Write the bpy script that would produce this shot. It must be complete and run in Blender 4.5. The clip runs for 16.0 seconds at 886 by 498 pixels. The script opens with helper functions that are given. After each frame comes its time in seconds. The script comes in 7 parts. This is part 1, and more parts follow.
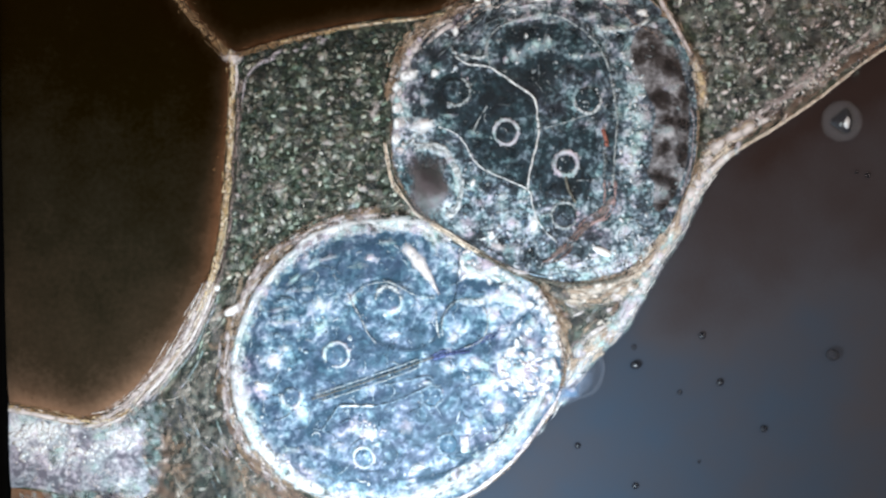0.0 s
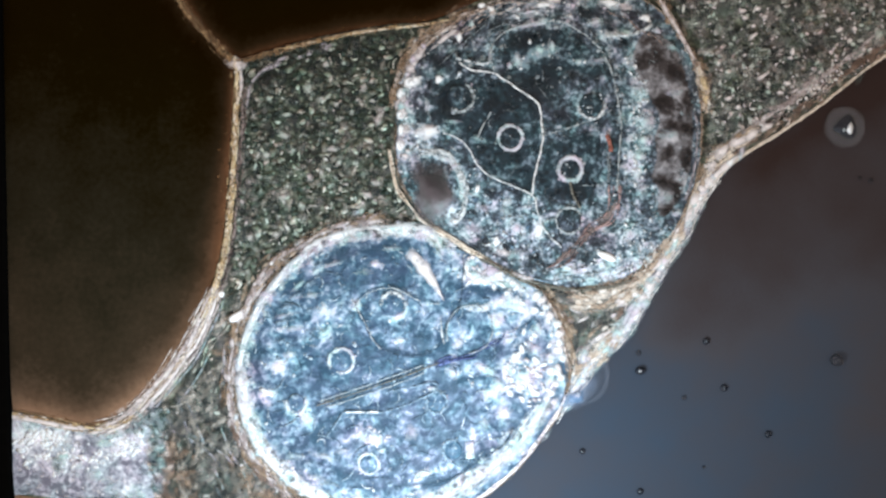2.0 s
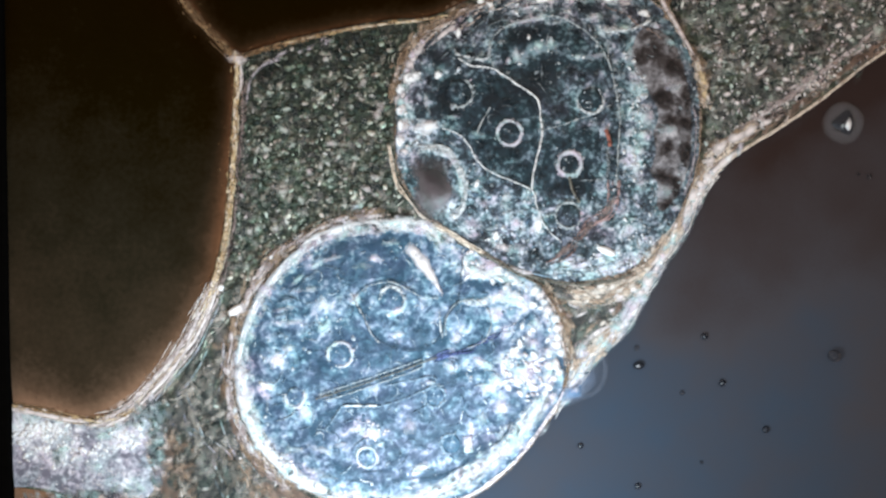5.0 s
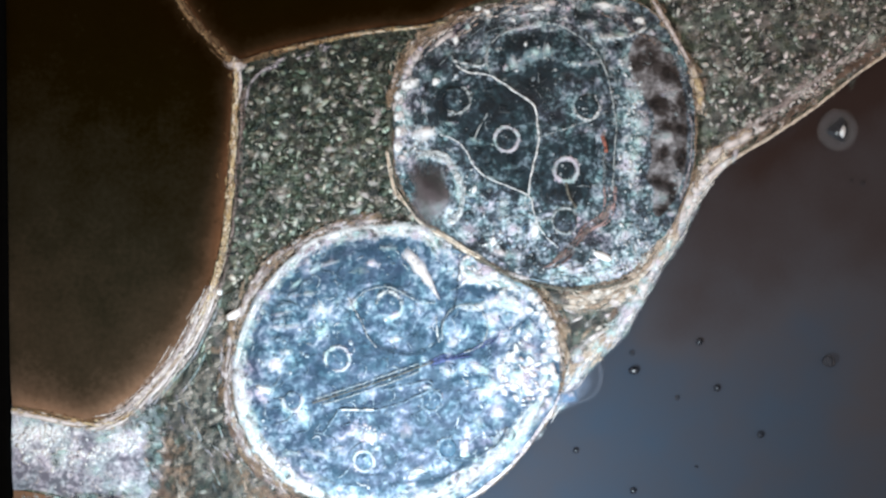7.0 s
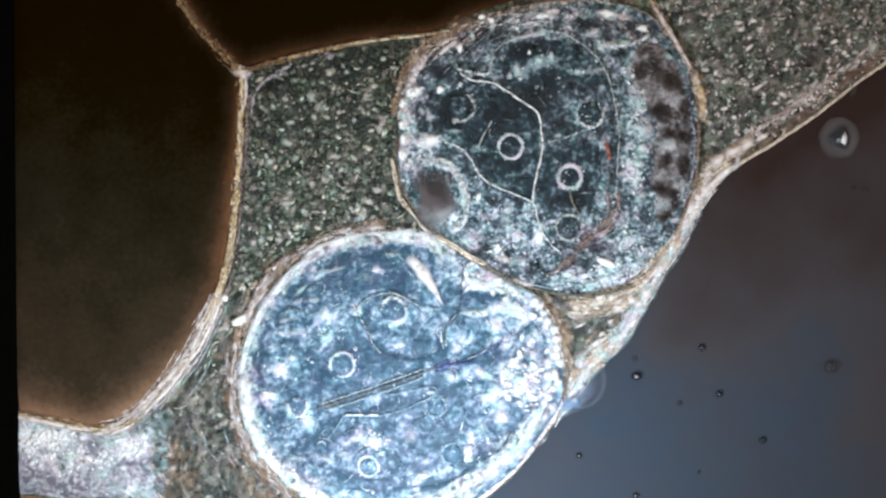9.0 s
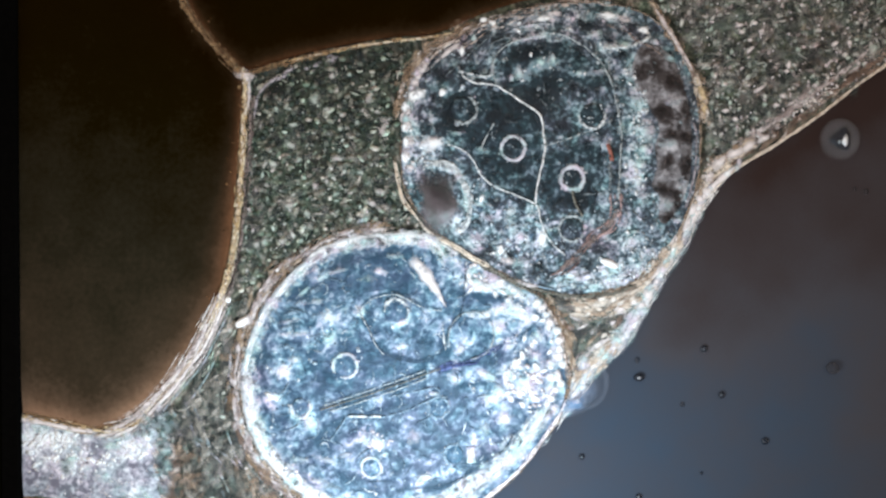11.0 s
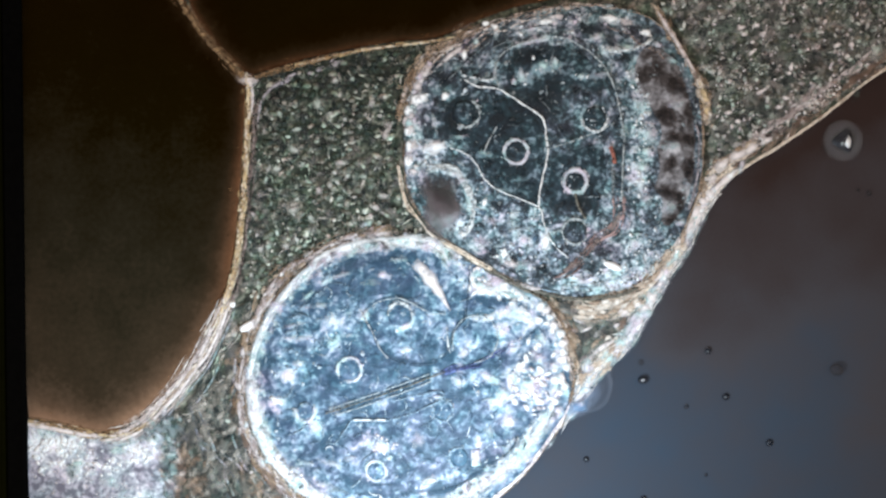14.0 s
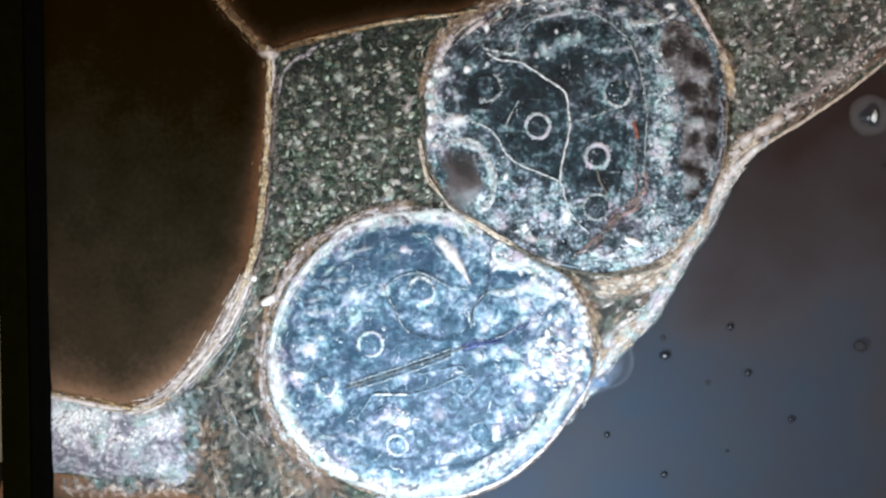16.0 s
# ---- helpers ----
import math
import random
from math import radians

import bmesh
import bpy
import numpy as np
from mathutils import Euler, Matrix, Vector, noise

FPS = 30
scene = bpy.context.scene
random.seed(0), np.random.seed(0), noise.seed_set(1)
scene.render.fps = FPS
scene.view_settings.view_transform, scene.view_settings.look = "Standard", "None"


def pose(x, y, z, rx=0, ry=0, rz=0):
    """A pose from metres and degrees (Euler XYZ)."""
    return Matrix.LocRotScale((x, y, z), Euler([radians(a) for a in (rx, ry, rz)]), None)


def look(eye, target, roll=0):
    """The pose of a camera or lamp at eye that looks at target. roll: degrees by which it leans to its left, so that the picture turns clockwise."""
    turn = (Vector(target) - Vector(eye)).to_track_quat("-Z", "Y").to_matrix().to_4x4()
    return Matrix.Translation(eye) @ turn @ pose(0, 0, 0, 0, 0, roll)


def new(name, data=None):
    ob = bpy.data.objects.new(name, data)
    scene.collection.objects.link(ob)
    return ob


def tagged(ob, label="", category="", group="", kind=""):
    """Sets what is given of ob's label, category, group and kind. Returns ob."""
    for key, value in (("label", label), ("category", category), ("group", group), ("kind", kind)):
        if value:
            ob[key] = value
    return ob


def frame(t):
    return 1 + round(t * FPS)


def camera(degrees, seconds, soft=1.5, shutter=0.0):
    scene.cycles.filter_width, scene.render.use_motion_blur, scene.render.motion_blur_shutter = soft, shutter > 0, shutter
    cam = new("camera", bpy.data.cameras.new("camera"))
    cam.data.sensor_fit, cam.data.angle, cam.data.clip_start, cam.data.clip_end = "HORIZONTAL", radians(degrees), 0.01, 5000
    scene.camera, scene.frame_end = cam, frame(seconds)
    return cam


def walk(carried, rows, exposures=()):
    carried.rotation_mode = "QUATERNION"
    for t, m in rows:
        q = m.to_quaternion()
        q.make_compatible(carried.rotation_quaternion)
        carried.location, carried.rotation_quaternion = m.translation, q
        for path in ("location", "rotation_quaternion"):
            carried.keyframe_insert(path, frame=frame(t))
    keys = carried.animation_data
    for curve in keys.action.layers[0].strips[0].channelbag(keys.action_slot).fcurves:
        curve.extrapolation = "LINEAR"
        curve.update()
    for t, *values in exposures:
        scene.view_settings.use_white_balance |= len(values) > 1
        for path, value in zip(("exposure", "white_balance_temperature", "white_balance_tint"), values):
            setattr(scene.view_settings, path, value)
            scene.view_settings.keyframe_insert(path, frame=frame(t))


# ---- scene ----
# The place: a phase-contrast view of living tissue on a slide, in a black display frame.
# u is the plan's small unit; x runs right and y down in the plan, h is the height above the slide.
U = 0.001
GROW = U / 0.0003
CX, CY = 784.0, 441.0

# ---- camera ----
cam = camera(40, 16.0, soft=2.5)
PATH = [
    (0.0, 0.00359, 0.02092, 2.13127, -0.8350, 0.0778, -0.2410),
    (0.5, -0.00572, 0.01829, 2.13433, -0.6720, -0.0262, -0.2097),
    (1.0, -0.00868, 0.00634, 2.13591, -0.2817, -0.1738, -0.2248),
    (1.5, -0.01924, 0.01113, 2.12260, -0.2880, -0.1812, -0.3204),
    (2.0, -0.01863, 0.01765, 2.13223, -0.4642, -0.3051, -0.3162),
    (2.5, -0.02220, 0.01613, 2.12772, -0.4356, -0.3269, -0.2364),
    (3.0, -0.01878, 0.01436, 2.13034, -0.4320, -0.3070, -0.3204),
    (3.5, -0.01265, -0.00002, 2.13586, -0.1425, -0.2661, -0.2164),
    (4.0, -0.00882, 0.00554, 2.13612, -0.3699, -0.0737, -0.2127),
    (6.5, -0.00623, 0.00658, 2.14924, -0.4298, -0.0536, -0.0067),
    (7.0, -0.00105, -0.00013, 2.15386, 0.0033, -0.0275, 0.0010),
    (7.5, -0.00447, 0.00080, 2.15687, 0.1393, 0.0745, -0.1205),
    (8.0, -0.00410, 0.00041, 2.15934, 0.1344, -0.0339, 0.0145),
    (8.5, -0.00057, -0.00720, 2.16698, 0.4856, 0.1265, -0.0283),
    (9.0, -0.00323, 0.00209, 2.16890, 0.2443, 0.1052, 0.0241),
    (11.5, -0.00676, -0.01651, 2.17519, 0.8826, 0.1617, -0.1244),
    (12.0, -0.00289, -0.01574, 2.17019, 0.9238, 0.3493, -0.2786),
    (12.5, -0.02015, -0.01056, 2.17152, 0.7341, -0.0336, -0.2021),
    (13.0, -0.01035, -0.00165, 2.17044, 0.4939, 0.2203, -0.2490),
    (13.5, -0.00727, -0.02102, 2.17916, 1.0011, 0.2201, -0.1952),
    (14.0, -0.00371, -0.00900, 2.17884, 0.7779, 0.3854, -0.3273),
    (14.5, -0.00124, -0.01092, 2.18395, 0.8155, 0.5069, -0.2705),
    (15.0, -0.00490, -0.01075, 2.18225, 0.8094, 0.5848, -0.3251),
    (15.5, 0.01264, -0.00593, 2.18498, 0.4383, 1.2633, -0.2102),
    (16.0, -0.00506, 0.00189, 2.17287, -0.6955, 1.3550, -0.1669),
]
walk(cam, [(t, pose(*row)) for t, *row in PATH])

# ---- light ----
world = bpy.data.worlds.new("room")
scene.world = world
world.use_nodes = True
world.node_tree.nodes["Background"].inputs["Color"].default_value = (1.0, 0.84, 0.73, 1)
world.node_tree.nodes["Background"].inputs["Strength"].default_value = 0.685
# unseen lamp added above; stands in for the light from beneath the tissue
lamp = bpy.data.lights.new("added_lamp", "AREA")
lamp.shape, lamp.size, lamp.energy, lamp.color = "DISK", 0.10 * GROW, 1.1 * GROW ** 2, (0.69, 0.87, 1.0)
lamp_ob = new("added_lamp", lamp)
lamp_ob.matrix_world = look(((760 - CX) * U, (CY - 1010) * U, 640 * U), ((740 - CX) * U, (CY - 520) * U, 0))
scene.view_settings.exposure = 0.0


# ---- materials ----
def material(name, stops, scale_, fine=4.0, rough=0.55, bump=0.35, island=0.0, mixin=0.45, spec=0.25, warp=0.0, clear=0.0, bump_size=0.0006, veins=0.0, patchy=None, calm=1.0, tint=0.0, flush=(1.0, 0.68, 0.70)):
    scale, bump_size = scale_ / GROW, bump_size * GROW
    m = bpy.data.materials.new(name)
    m.use_nodes = True
    n, l = m.node_tree.nodes, m.node_tree.links
    bsdf = n["Principled BSDF"]
    tc = n.new("ShaderNodeTexCoord")
    a, b = n.new("ShaderNodeTexNoise"), n.new("ShaderNodeTexNoise")
    a.inputs["Scale"].default_value, a.inputs["Detail"].default_value = scale, 5
    a.inputs["Distortion"].default_value = warp
    b.inputs["Scale"].default_value, b.inputs["Detail"].default_value = scale * fine, 3
    for tex in (a, b):
        l.new(tc.outputs["Object"], tex.inputs["Vector"])
    mix = n.new("ShaderNodeMix")
    mix.inputs["Factor"].default_value = mixin
    l.new(a.outputs["Fac"], mix.inputs["A"])
    l.new(b.outputs["Fac"], mix.inputs["B"])
    value = mix.outputs["Result"]
    if calm != 1:
        k = n.new("ShaderNodeMath")
        k.operation = "MULTIPLY_ADD"
        k.inputs[1].default_value, k.inputs[2].default_value = calm, 0.5 - 0.5 * calm
        l.new(value, k.inputs[0])
        value = k.outputs[0]
    if island:
        geo = n.new("ShaderNodeNewGeometry")
        mix2 = n.new("ShaderNodeMix")
        mix2.inputs["Factor"].default_value = island
        l.new(value, mix2.inputs["A"])
        l.new(geo.outputs["Random Per Island"], mix2.inputs["B"])
        value = mix2.outputs["Result"]
    if veins:
        c = n.new("ShaderNodeTexNoise")
        c.inputs["Scale"].default_value, c.inputs["Detail"].default_value, c.inputs["Distortion"].default_value = scale * 1.7, 2.5, 1.2
        l.new(tc.outputs["Object"], c.inputs["Vector"])
        last = c.outputs["Fac"]
        for op, val in (("SUBTRACT", 0.5), ("ABSOLUTE", 0), ("MULTIPLY", -16.0), ("ADD", 1.0), ("MAXIMUM", 0.0), ("MULTIPLY", veins)):
            k = n.new("ShaderNodeMath")
            k.operation = op
            k.inputs[1].default_value = val
            l.new(last, k.inputs[0])
            last = k.outputs[0]
        k = n.new("ShaderNodeMath")
        l.new(value, k.inputs[0])
        l.new(last, k.inputs[1])
        value = k.outputs[0]
    att = n.new("ShaderNodeAttribute")
    att.attribute_name = "tone_shift"
    k = n.new("ShaderNodeMath")
    l.new(value, k.inputs[0])
    l.new(att.outputs["Fac"], k.inputs[1])
    value = k.outputs[0]
    ramp = n.new("ShaderNodeValToRGB")
    el = ramp.color_ramp.elements
    el[1].position, el[0].position = stops[-1][0], stops[0][0]
    el[1].color, el[0].color = (*stops[-1][1], 1), (*stops[0][1], 1)
    for p, c in stops[1:-1]:
        el.new(p).color = (*c, 1)
    l.new(value, ramp.inputs["Fac"])
    hue, blush = n.new("ShaderNodeAttribute"), n.new("ShaderNodeMix")
    hue.attribute_name = "blush"
    blush.data_type, blush.blend_type = "RGBA", "MULTIPLY"
    blush.inputs["B"].default_value = (*flush, 1)
    l.new(hue.outputs["Fac"], blush.inputs["Factor"])
    l.new(ramp.outputs["Color"], blush.inputs["A"])
    colour = blush.outputs["Result"]
    if tint:
        c, shades, mul = n.new("ShaderNodeTexNoise"), n.new("ShaderNodeValToRGB"), n.new("ShaderNodeMix")
        c.inputs["Scale"].default_value, c.inputs["Detail"].default_value = 120 / GROW, 2
        l.new(tc.outputs["Object"], c.inputs["Vector"])
        e = shades.color_ramp.elements
        e[0].position, e[1].position = 0.34, 0.66
        e[0].color, e[1].color = (0.74, 1.0, 0.94, 1), (1.0, 0.80, 0.90, 1)
        e.new(0.5).color = (0.92, 0.93, 0.95, 1)
        mul.data_type, mul.blend_type = "RGBA", "MULTIPLY"
        mul.inputs["Factor"].default_value = tint
        l.new(c.outputs["Fac"], shades.inputs["Fac"])
        l.new(colour, mul.inputs["A"])
        l.new(shades.outputs["Color"], mul.inputs["B"])
        colour = mul.outputs["Result"]
    l.new(colour, bsdf.inputs["Base Color"])
    bsdf.inputs["Roughness"].default_value = rough
    bsdf.inputs["Specular IOR Level"].default_value = spec
    if bump:
        bp = n.new("ShaderNodeBump")
        bp.inputs["Strength"].default_value, bp.inputs["Distance"].default_value = bump, bump_size
        l.new(mix.outputs["Result"], bp.inputs["Height"])
        l.new(bp.outputs["Normal"], bsdf.inputs["Normal"])
    if patchy:
        c = n.new("ShaderNodeTexNoise")
        c.inputs["Scale"].default_value, c.inputs["Detail"].default_value = patchy[2] / GROW, 3
        l.new(tc.outputs["Object"], c.inputs["Vector"])
        fade = n.new("ShaderNodeMapRange")
        fade.inputs["From Min"].default_value, fade.inputs["From Max"].default_value = patchy[0], patchy[1]
        fade.inputs["To Min"].default_value, fade.inputs["To Max"].default_value = 0.08, 1 - clear
        l.new(c.outputs["Fac"], fade.inputs["Value"])
    if patchy or clear:
        film, k = n.new("ShaderNodeAttribute"), n.new("ShaderNodeMath")
        film.attribute_name = "film"
        k.operation = "MULTIPLY"
        k.inputs[1].default_value = 1 - clear
        l.new(film.outputs["Fac"], k.inputs[0])
        if patchy:
            l.new(fade.outputs["Result"], k.inputs[1])
        l.new(k.outputs[0], bsdf.inputs["Alpha"])
    return m


# fluid stops run brown to blue-grey to carry the painted vignette
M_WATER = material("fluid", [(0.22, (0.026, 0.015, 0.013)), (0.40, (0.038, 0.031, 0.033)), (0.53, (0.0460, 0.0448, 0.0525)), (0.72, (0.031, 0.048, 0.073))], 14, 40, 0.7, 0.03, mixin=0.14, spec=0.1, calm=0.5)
M_DARK = material("dark_yolk", [(0.34, (0.0060, 0.0035, 0.0003)), (0.48, (0.0078, 0.0049, 0.0006)), (0.60, (0.0180, 0.0150, 0.0088)), (0.70, (0.036, 0.0265, 0.0165)), (0.82, (0.092, 0.064, 0.043)), (1.0, (0.24, 0.17, 0.12))], 60, 6, 0.9, 0.2, mixin=0.45, spec=0.0, calm=0.24, flush=(1.0, 0.66, 0.48))
M_FRINGE = material("brown_fringe", [(0.1, (0.045, 0.018, 0.005)), (0.55, (0.15, 0.075, 0.028)), (0.95, (0.34, 0.20, 0.10))], 200, 5, 0.7, 0.2, island=0.55, spec=0.1, patchy=(0.35, 0.75, 500), clear=0.3)
M_GOLD = material("gold_membrane", [(0.12, (0.40, 0.25, 0.12)), (0.40, (0.72, 0.54, 0.32)), (0.66, (0.87, 0.77, 0.58)), (0.9, (0.90, 0.87, 0.78))], 260, 4, 0.5, 0.4, island=0.5, patchy=(0.32, 0.56, 420))
M_PALE = material("pale_membrane", [(0.15, (0.46, 0.38, 0.33)), (0.42, (0.72, 0.67, 0.63)), (0.8, (0.87, 0.86, 0.86))], 260, 4, 0.45, 0.4, island=0.45, patchy=(0.32, 0.52, 420))
M_BROWN = material("brown_membrane", [(0.15, (0.12, 0.075, 0.048)), (0.5, (0.32, 0.23, 0.165)), (0.9, (0.56, 0.46, 0.37))], 240, 4, 0.55, 0.4, island=0.45, patchy=(0.38, 0.72, 300))
M_TISSUE = material("granular_ground", [(0.38, (0.010, 0.014, 0.010)), (0.50, (0.038, 0.046, 0.033)), (0.61, (0.142, 0.152, 0.113)), (0.72, (0.42, 0.41, 0.32))], 190, 2.6, 0.6, 0.5, veins=0.07, tint=0.8)
M_GRAIN = material("granules", [(0.10, (0.016, 0.026, 0.021)), (0.44, (0.060, 0.075, 0.055)), (0.66, (0.21, 0.23, 0.175)), (0.84, (0.70, 0.70, 0.59))], 300, 3, 0.45, 0.2, island=0.8, patchy=(0.30, 0.50, 330), tint=0.8)
M_GRAIN_ROSE = material("rosy_granules", [(0.10, (0.028, 0.031, 0.030)), (0.44, (0.092, 0.098, 0.088)), (0.66, (0.31, 0.295, 0.265)), (0.84, (0.80, 0.75, 0.70))], 300, 3, 0.45, 0.2, island=0.8, patchy=(0.30, 0.50, 330), tint=0.7)
M_CHALK = material("pale_granular_ground", [(0.30, (0.145, 0.152, 0.190)), (0.46, (0.42, 0.435, 0.500)), (0.64, (0.88, 0.89, 0.93))], 160, 2.8, 0.55, 0.8, warp=1.0, veins=0.04, mixin=0.45, calm=1.2, tint=0.35)
M_CHALKG = material("pale_granules", [(0.10, (0.30, 0.29, 0.33)), (0.45, (0.56, 0.54, 0.58)), (0.85, (0.88, 0.86, 0.87))], 300, 3, 0.45, 0.2, island=0.7, patchy=(0.40, 0.64, 420))
M_UPPER = material("slate_cytoplasm", [(0.34, (0.015, 0.023, 0.030)), (0.46, (0.046, 0.068, 0.084)), (0.54, (0.145, 0.212, 0.250)), (0.72, (0.70, 0.79, 0.84))], 165, 2.8, 0.5, 0.7, warp=0.7, veins=0.04, mixin=0.45, calm=1.22, tint=0.75)
M_DEEP = material("clear_dark_cytoplasm", [(0.34, (0.007, 0.013, 0.018)), (0.50, (0.021, 0.043, 0.056)), (0.64, (0.21, 0.30, 0.34))], 150, 2.8, 0.45, 0.5, warp=0.5, veins=0.04, mixin=0.45, calm=1.1, tint=0.5)
M_LOWER = material("blue_cytoplasm", [(0.34, (0.034, 0.078, 0.128)), (0.45, (0.105, 0.185, 0.265)), (0.55, (0.245, 0.375, 0.465)), (0.72, (0.68, 0.79, 0.86))], 125, 3.0, 0.5, 0.8, warp=0.8, veins=0.05, mixin=0.40, calm=1.35, tint=0.65)
M_NAVY = material("deep_blue_cytoplasm", [(0.28, (0.026, 0.062, 0.108)), (0.48, (0.085, 0.16, 0.235)), (0.66, (0.46, 0.58, 0.66))], 155, 2.8, 0.5, 0.7, warp=0.8, veins=0.05, mixin=0.45, calm=1.12, tint=0.65)
M_FLECK = material("bright_flecks", [(0.12, (0.22, 0.28, 0.34)), (0.42, (0.55, 0.63, 0.69)), (0.75, (0.85, 0.88, 0.90))], 300, 3, 0.4, 0.2, island=0.65, patchy=(0.38, 0.56, 480))
M_FLECK_DIM = material("dim_flecks", [(0.12, (0.030, 0.040, 0.046)), (0.48, (0.13, 0.155, 0.17)), (0.80, (0.36, 0.41, 0.43)), (0.95, (0.70, 0.74, 0.75))], 300, 3, 0.4, 0.2, island=0.75, patchy=(0.38, 0.58, 480))
M_FLECK_BLUE = material("blue_flecks", [(0.12, (0.05, 0.095, 0.15)), (0.50, (0.19, 0.29, 0.38)), (0.90, (0.58, 0.69, 0.75))], 300, 3, 0.4, 0.2, island=0.7, patchy=(0.38, 0.58, 480))
M_FLAKE = material("pale_flakes", [(0.2, (0.46, 0.52, 0.57)), (0.5, (0.74, 0.79, 0.82)), (0.8, (0.88, 0.89, 0.90))], 300, 3, 0.45, 0.3, island=0.5, patchy=(0.43, 0.68, 260), clear=0.2, tint=0.8)
M_WALL = material("translucent_wall", [(0.2, (0.42, 0.54, 0.60)), (0.5, (0.62, 0.71, 0.75)), (0.8, (0.85, 0.87, 0.88))], 130, 4, 0.45, 0.3, island=0.2, patchy=(0.32, 0.66, 130), clear=0.3)
M_PINK = material("pinkish_membrane", [(0.15, (0.24, 0.16, 0.13)), (0.45, (0.55, 0.44, 0.38)), (0.75, (0.88, 0.81, 0.76))], 260, 4, 0.5, 0.4, island=0.6, patchy=(0.42, 0.66, 330))
M_FLAKE_GREY = material("grey_flakes", [(0.2, (0.14, 0.17, 0.19)), (0.5, (0.36, 0.41, 0.43)), (0.8, (0.78, 0.82, 0.83))], 300, 3, 0.45, 0.3, island=0.6, patchy=(0.43, 0.66, 220), clear=0.2, tint=0.9)
M_BEIGE = material("beige_fibres", [(0.2, (0.055, 0.055, 0.047)), (0.5, (0.25, 0.235, 0.20)), (0.8, (0.68, 0.63, 0.56))], 300, 3, 0.45, 0.3, island=0.65, patchy=(0.42, 0.66, 240), clear=0.15)
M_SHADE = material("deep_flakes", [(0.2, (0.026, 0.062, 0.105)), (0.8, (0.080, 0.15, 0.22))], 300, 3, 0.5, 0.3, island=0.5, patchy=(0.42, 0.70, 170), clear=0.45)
M_SOOT = material("sooty_flakes", [(0.2, (0.008, 0.011, 0.013)), (0.8, (0.036, 0.044, 0.050))], 300, 3, 0.5, 0.3, island=0.5, patchy=(0.46, 0.72, 200), clear=0.4)
M_WHITE = material("white_refractile", [(0.25, (0.66, 0.72, 0.76)), (0.6, (0.87, 0.89, 0.90))], 260, 4, 0.35, 0.3, island=0.3, patchy=(0.28, 0.46, 420))
M_ROSE = material("rosy_white", [(0.25, (0.50, 0.42, 0.44)), (0.6, (0.84, 0.78, 0.80))], 260, 4, 0.4, 0.3, island=0.3, patchy=(0.32, 0.5, 420))
M_ROSE_DIM = material("violet_grey_fold", [(0.25, (0.15, 0.135, 0.15)), (0.6, (0.44, 0.40, 0.43))], 260, 4, 0.4, 0.3, island=0.4, patchy=(0.34, 0.58, 420))
M_RUST_DIM = material("dim_reddish_fibrils", [(0.2, (0.050, 0.030, 0.026)), (0.5, (0.15, 0.11, 0.10)), (0.85, (0.48, 0.40, 0.37))], 260, 4, 0.5, 0.3, island=0.6, patchy=(0.36, 0.60, 330))
M_CHIP = material("solid_white_crystal", [(0.25, (0.78, 0.82, 0.85)), (0.6, (0.90, 0.91, 0.91))], 260, 4, 0.35, 0.2)
M_GLOB = material("pale_blue_globule", [(0.2, (0.50, 0.58, 0.64)), (0.5, (0.74, 0.79, 0.82)), (0.8, (0.88, 0.89, 0.90))], 260, 3, 0.4, 0.3, island=0.3, patchy=(0.36, 0.58, 300), clear=0.1)
M_CREAM = material("cream_membrane", [(0.15, (0.36, 0.25, 0.18)), (0.45, (0.72, 0.60, 0.47)), (0.8, (0.88, 0.82, 0.73))], 260, 4, 0.5, 0.3, island=0.4, patchy=(0.30, 0.5, 420))
M_SEPT = material("brown_gold_fibrils", [(0.15, (0.10, 0.052, 0.022)), (0.5, (0.25, 0.155, 0.080)), (0.9, (0.50, 0.36, 0.22))], 240, 4, 0.55, 0.4, island=0.45, patchy=(0.36, 0.66, 300))
M_BAND = material("smooth_pale_wall", [(0.2, (0.50, 0.60, 0.66)), (0.5, (0.72, 0.78, 0.82)), (0.8, (0.87, 0.89, 0.90))], 90, 5, 0.4, 0.2, clear=0.28)
M_HAZE = material("bluish_haze", [(0.3, (0.16, 0.22, 0.34)), (0.65, (0.34, 0.42, 0.56))], 120, 4, 0.4, 0.2, clear=0.55, patchy=(0.30, 0.62, 160))
M_HAZE_DEEP = material("deep_blue_granule", [(0.3, (0.06, 0.12, 0.24)), (0.65, (0.16, 0.27, 0.42))], 120, 4, 0.4, 0.2, clear=0.15)
M_BORDER = material("bright_border", [(0.25, (0.62, 0.67, 0.68)), (0.6, (0.88, 0.89, 0.89))], 260, 4, 0.4, 0.2, patchy=(0.34, 0.54, 420))
M_LINE = material("pale_line", [(0.25, (0.42, 0.48, 0.50)), (0.6, (0.80, 0.83, 0.84))], 260, 4, 0.4, 0.2, patchy=(0.40, 0.62, 380))
M_THIN = material("grey_line", [(0.25, (0.24, 0.28, 0.30)), (0.6, (0.52, 0.57, 0.58))], 260, 4, 0.45, 0.2, patchy=(0.36, 0.62, 420))
M_INK = material("dark_line", [(0.25, (0.022, 0.042, 0.070)), (0.6, (0.055, 0.090, 0.130))], 260, 4, 0.5, 0.2, patchy=(0.34, 0.62, 300), clear=0.68)
M_OLIVE = material("olive_groove", [(0.25, (0.055, 0.052, 0.042)), (0.6, (0.19, 0.18, 0.15))], 260, 4, 0.5, 0.3, patchy=(0.3, 0.5, 420))
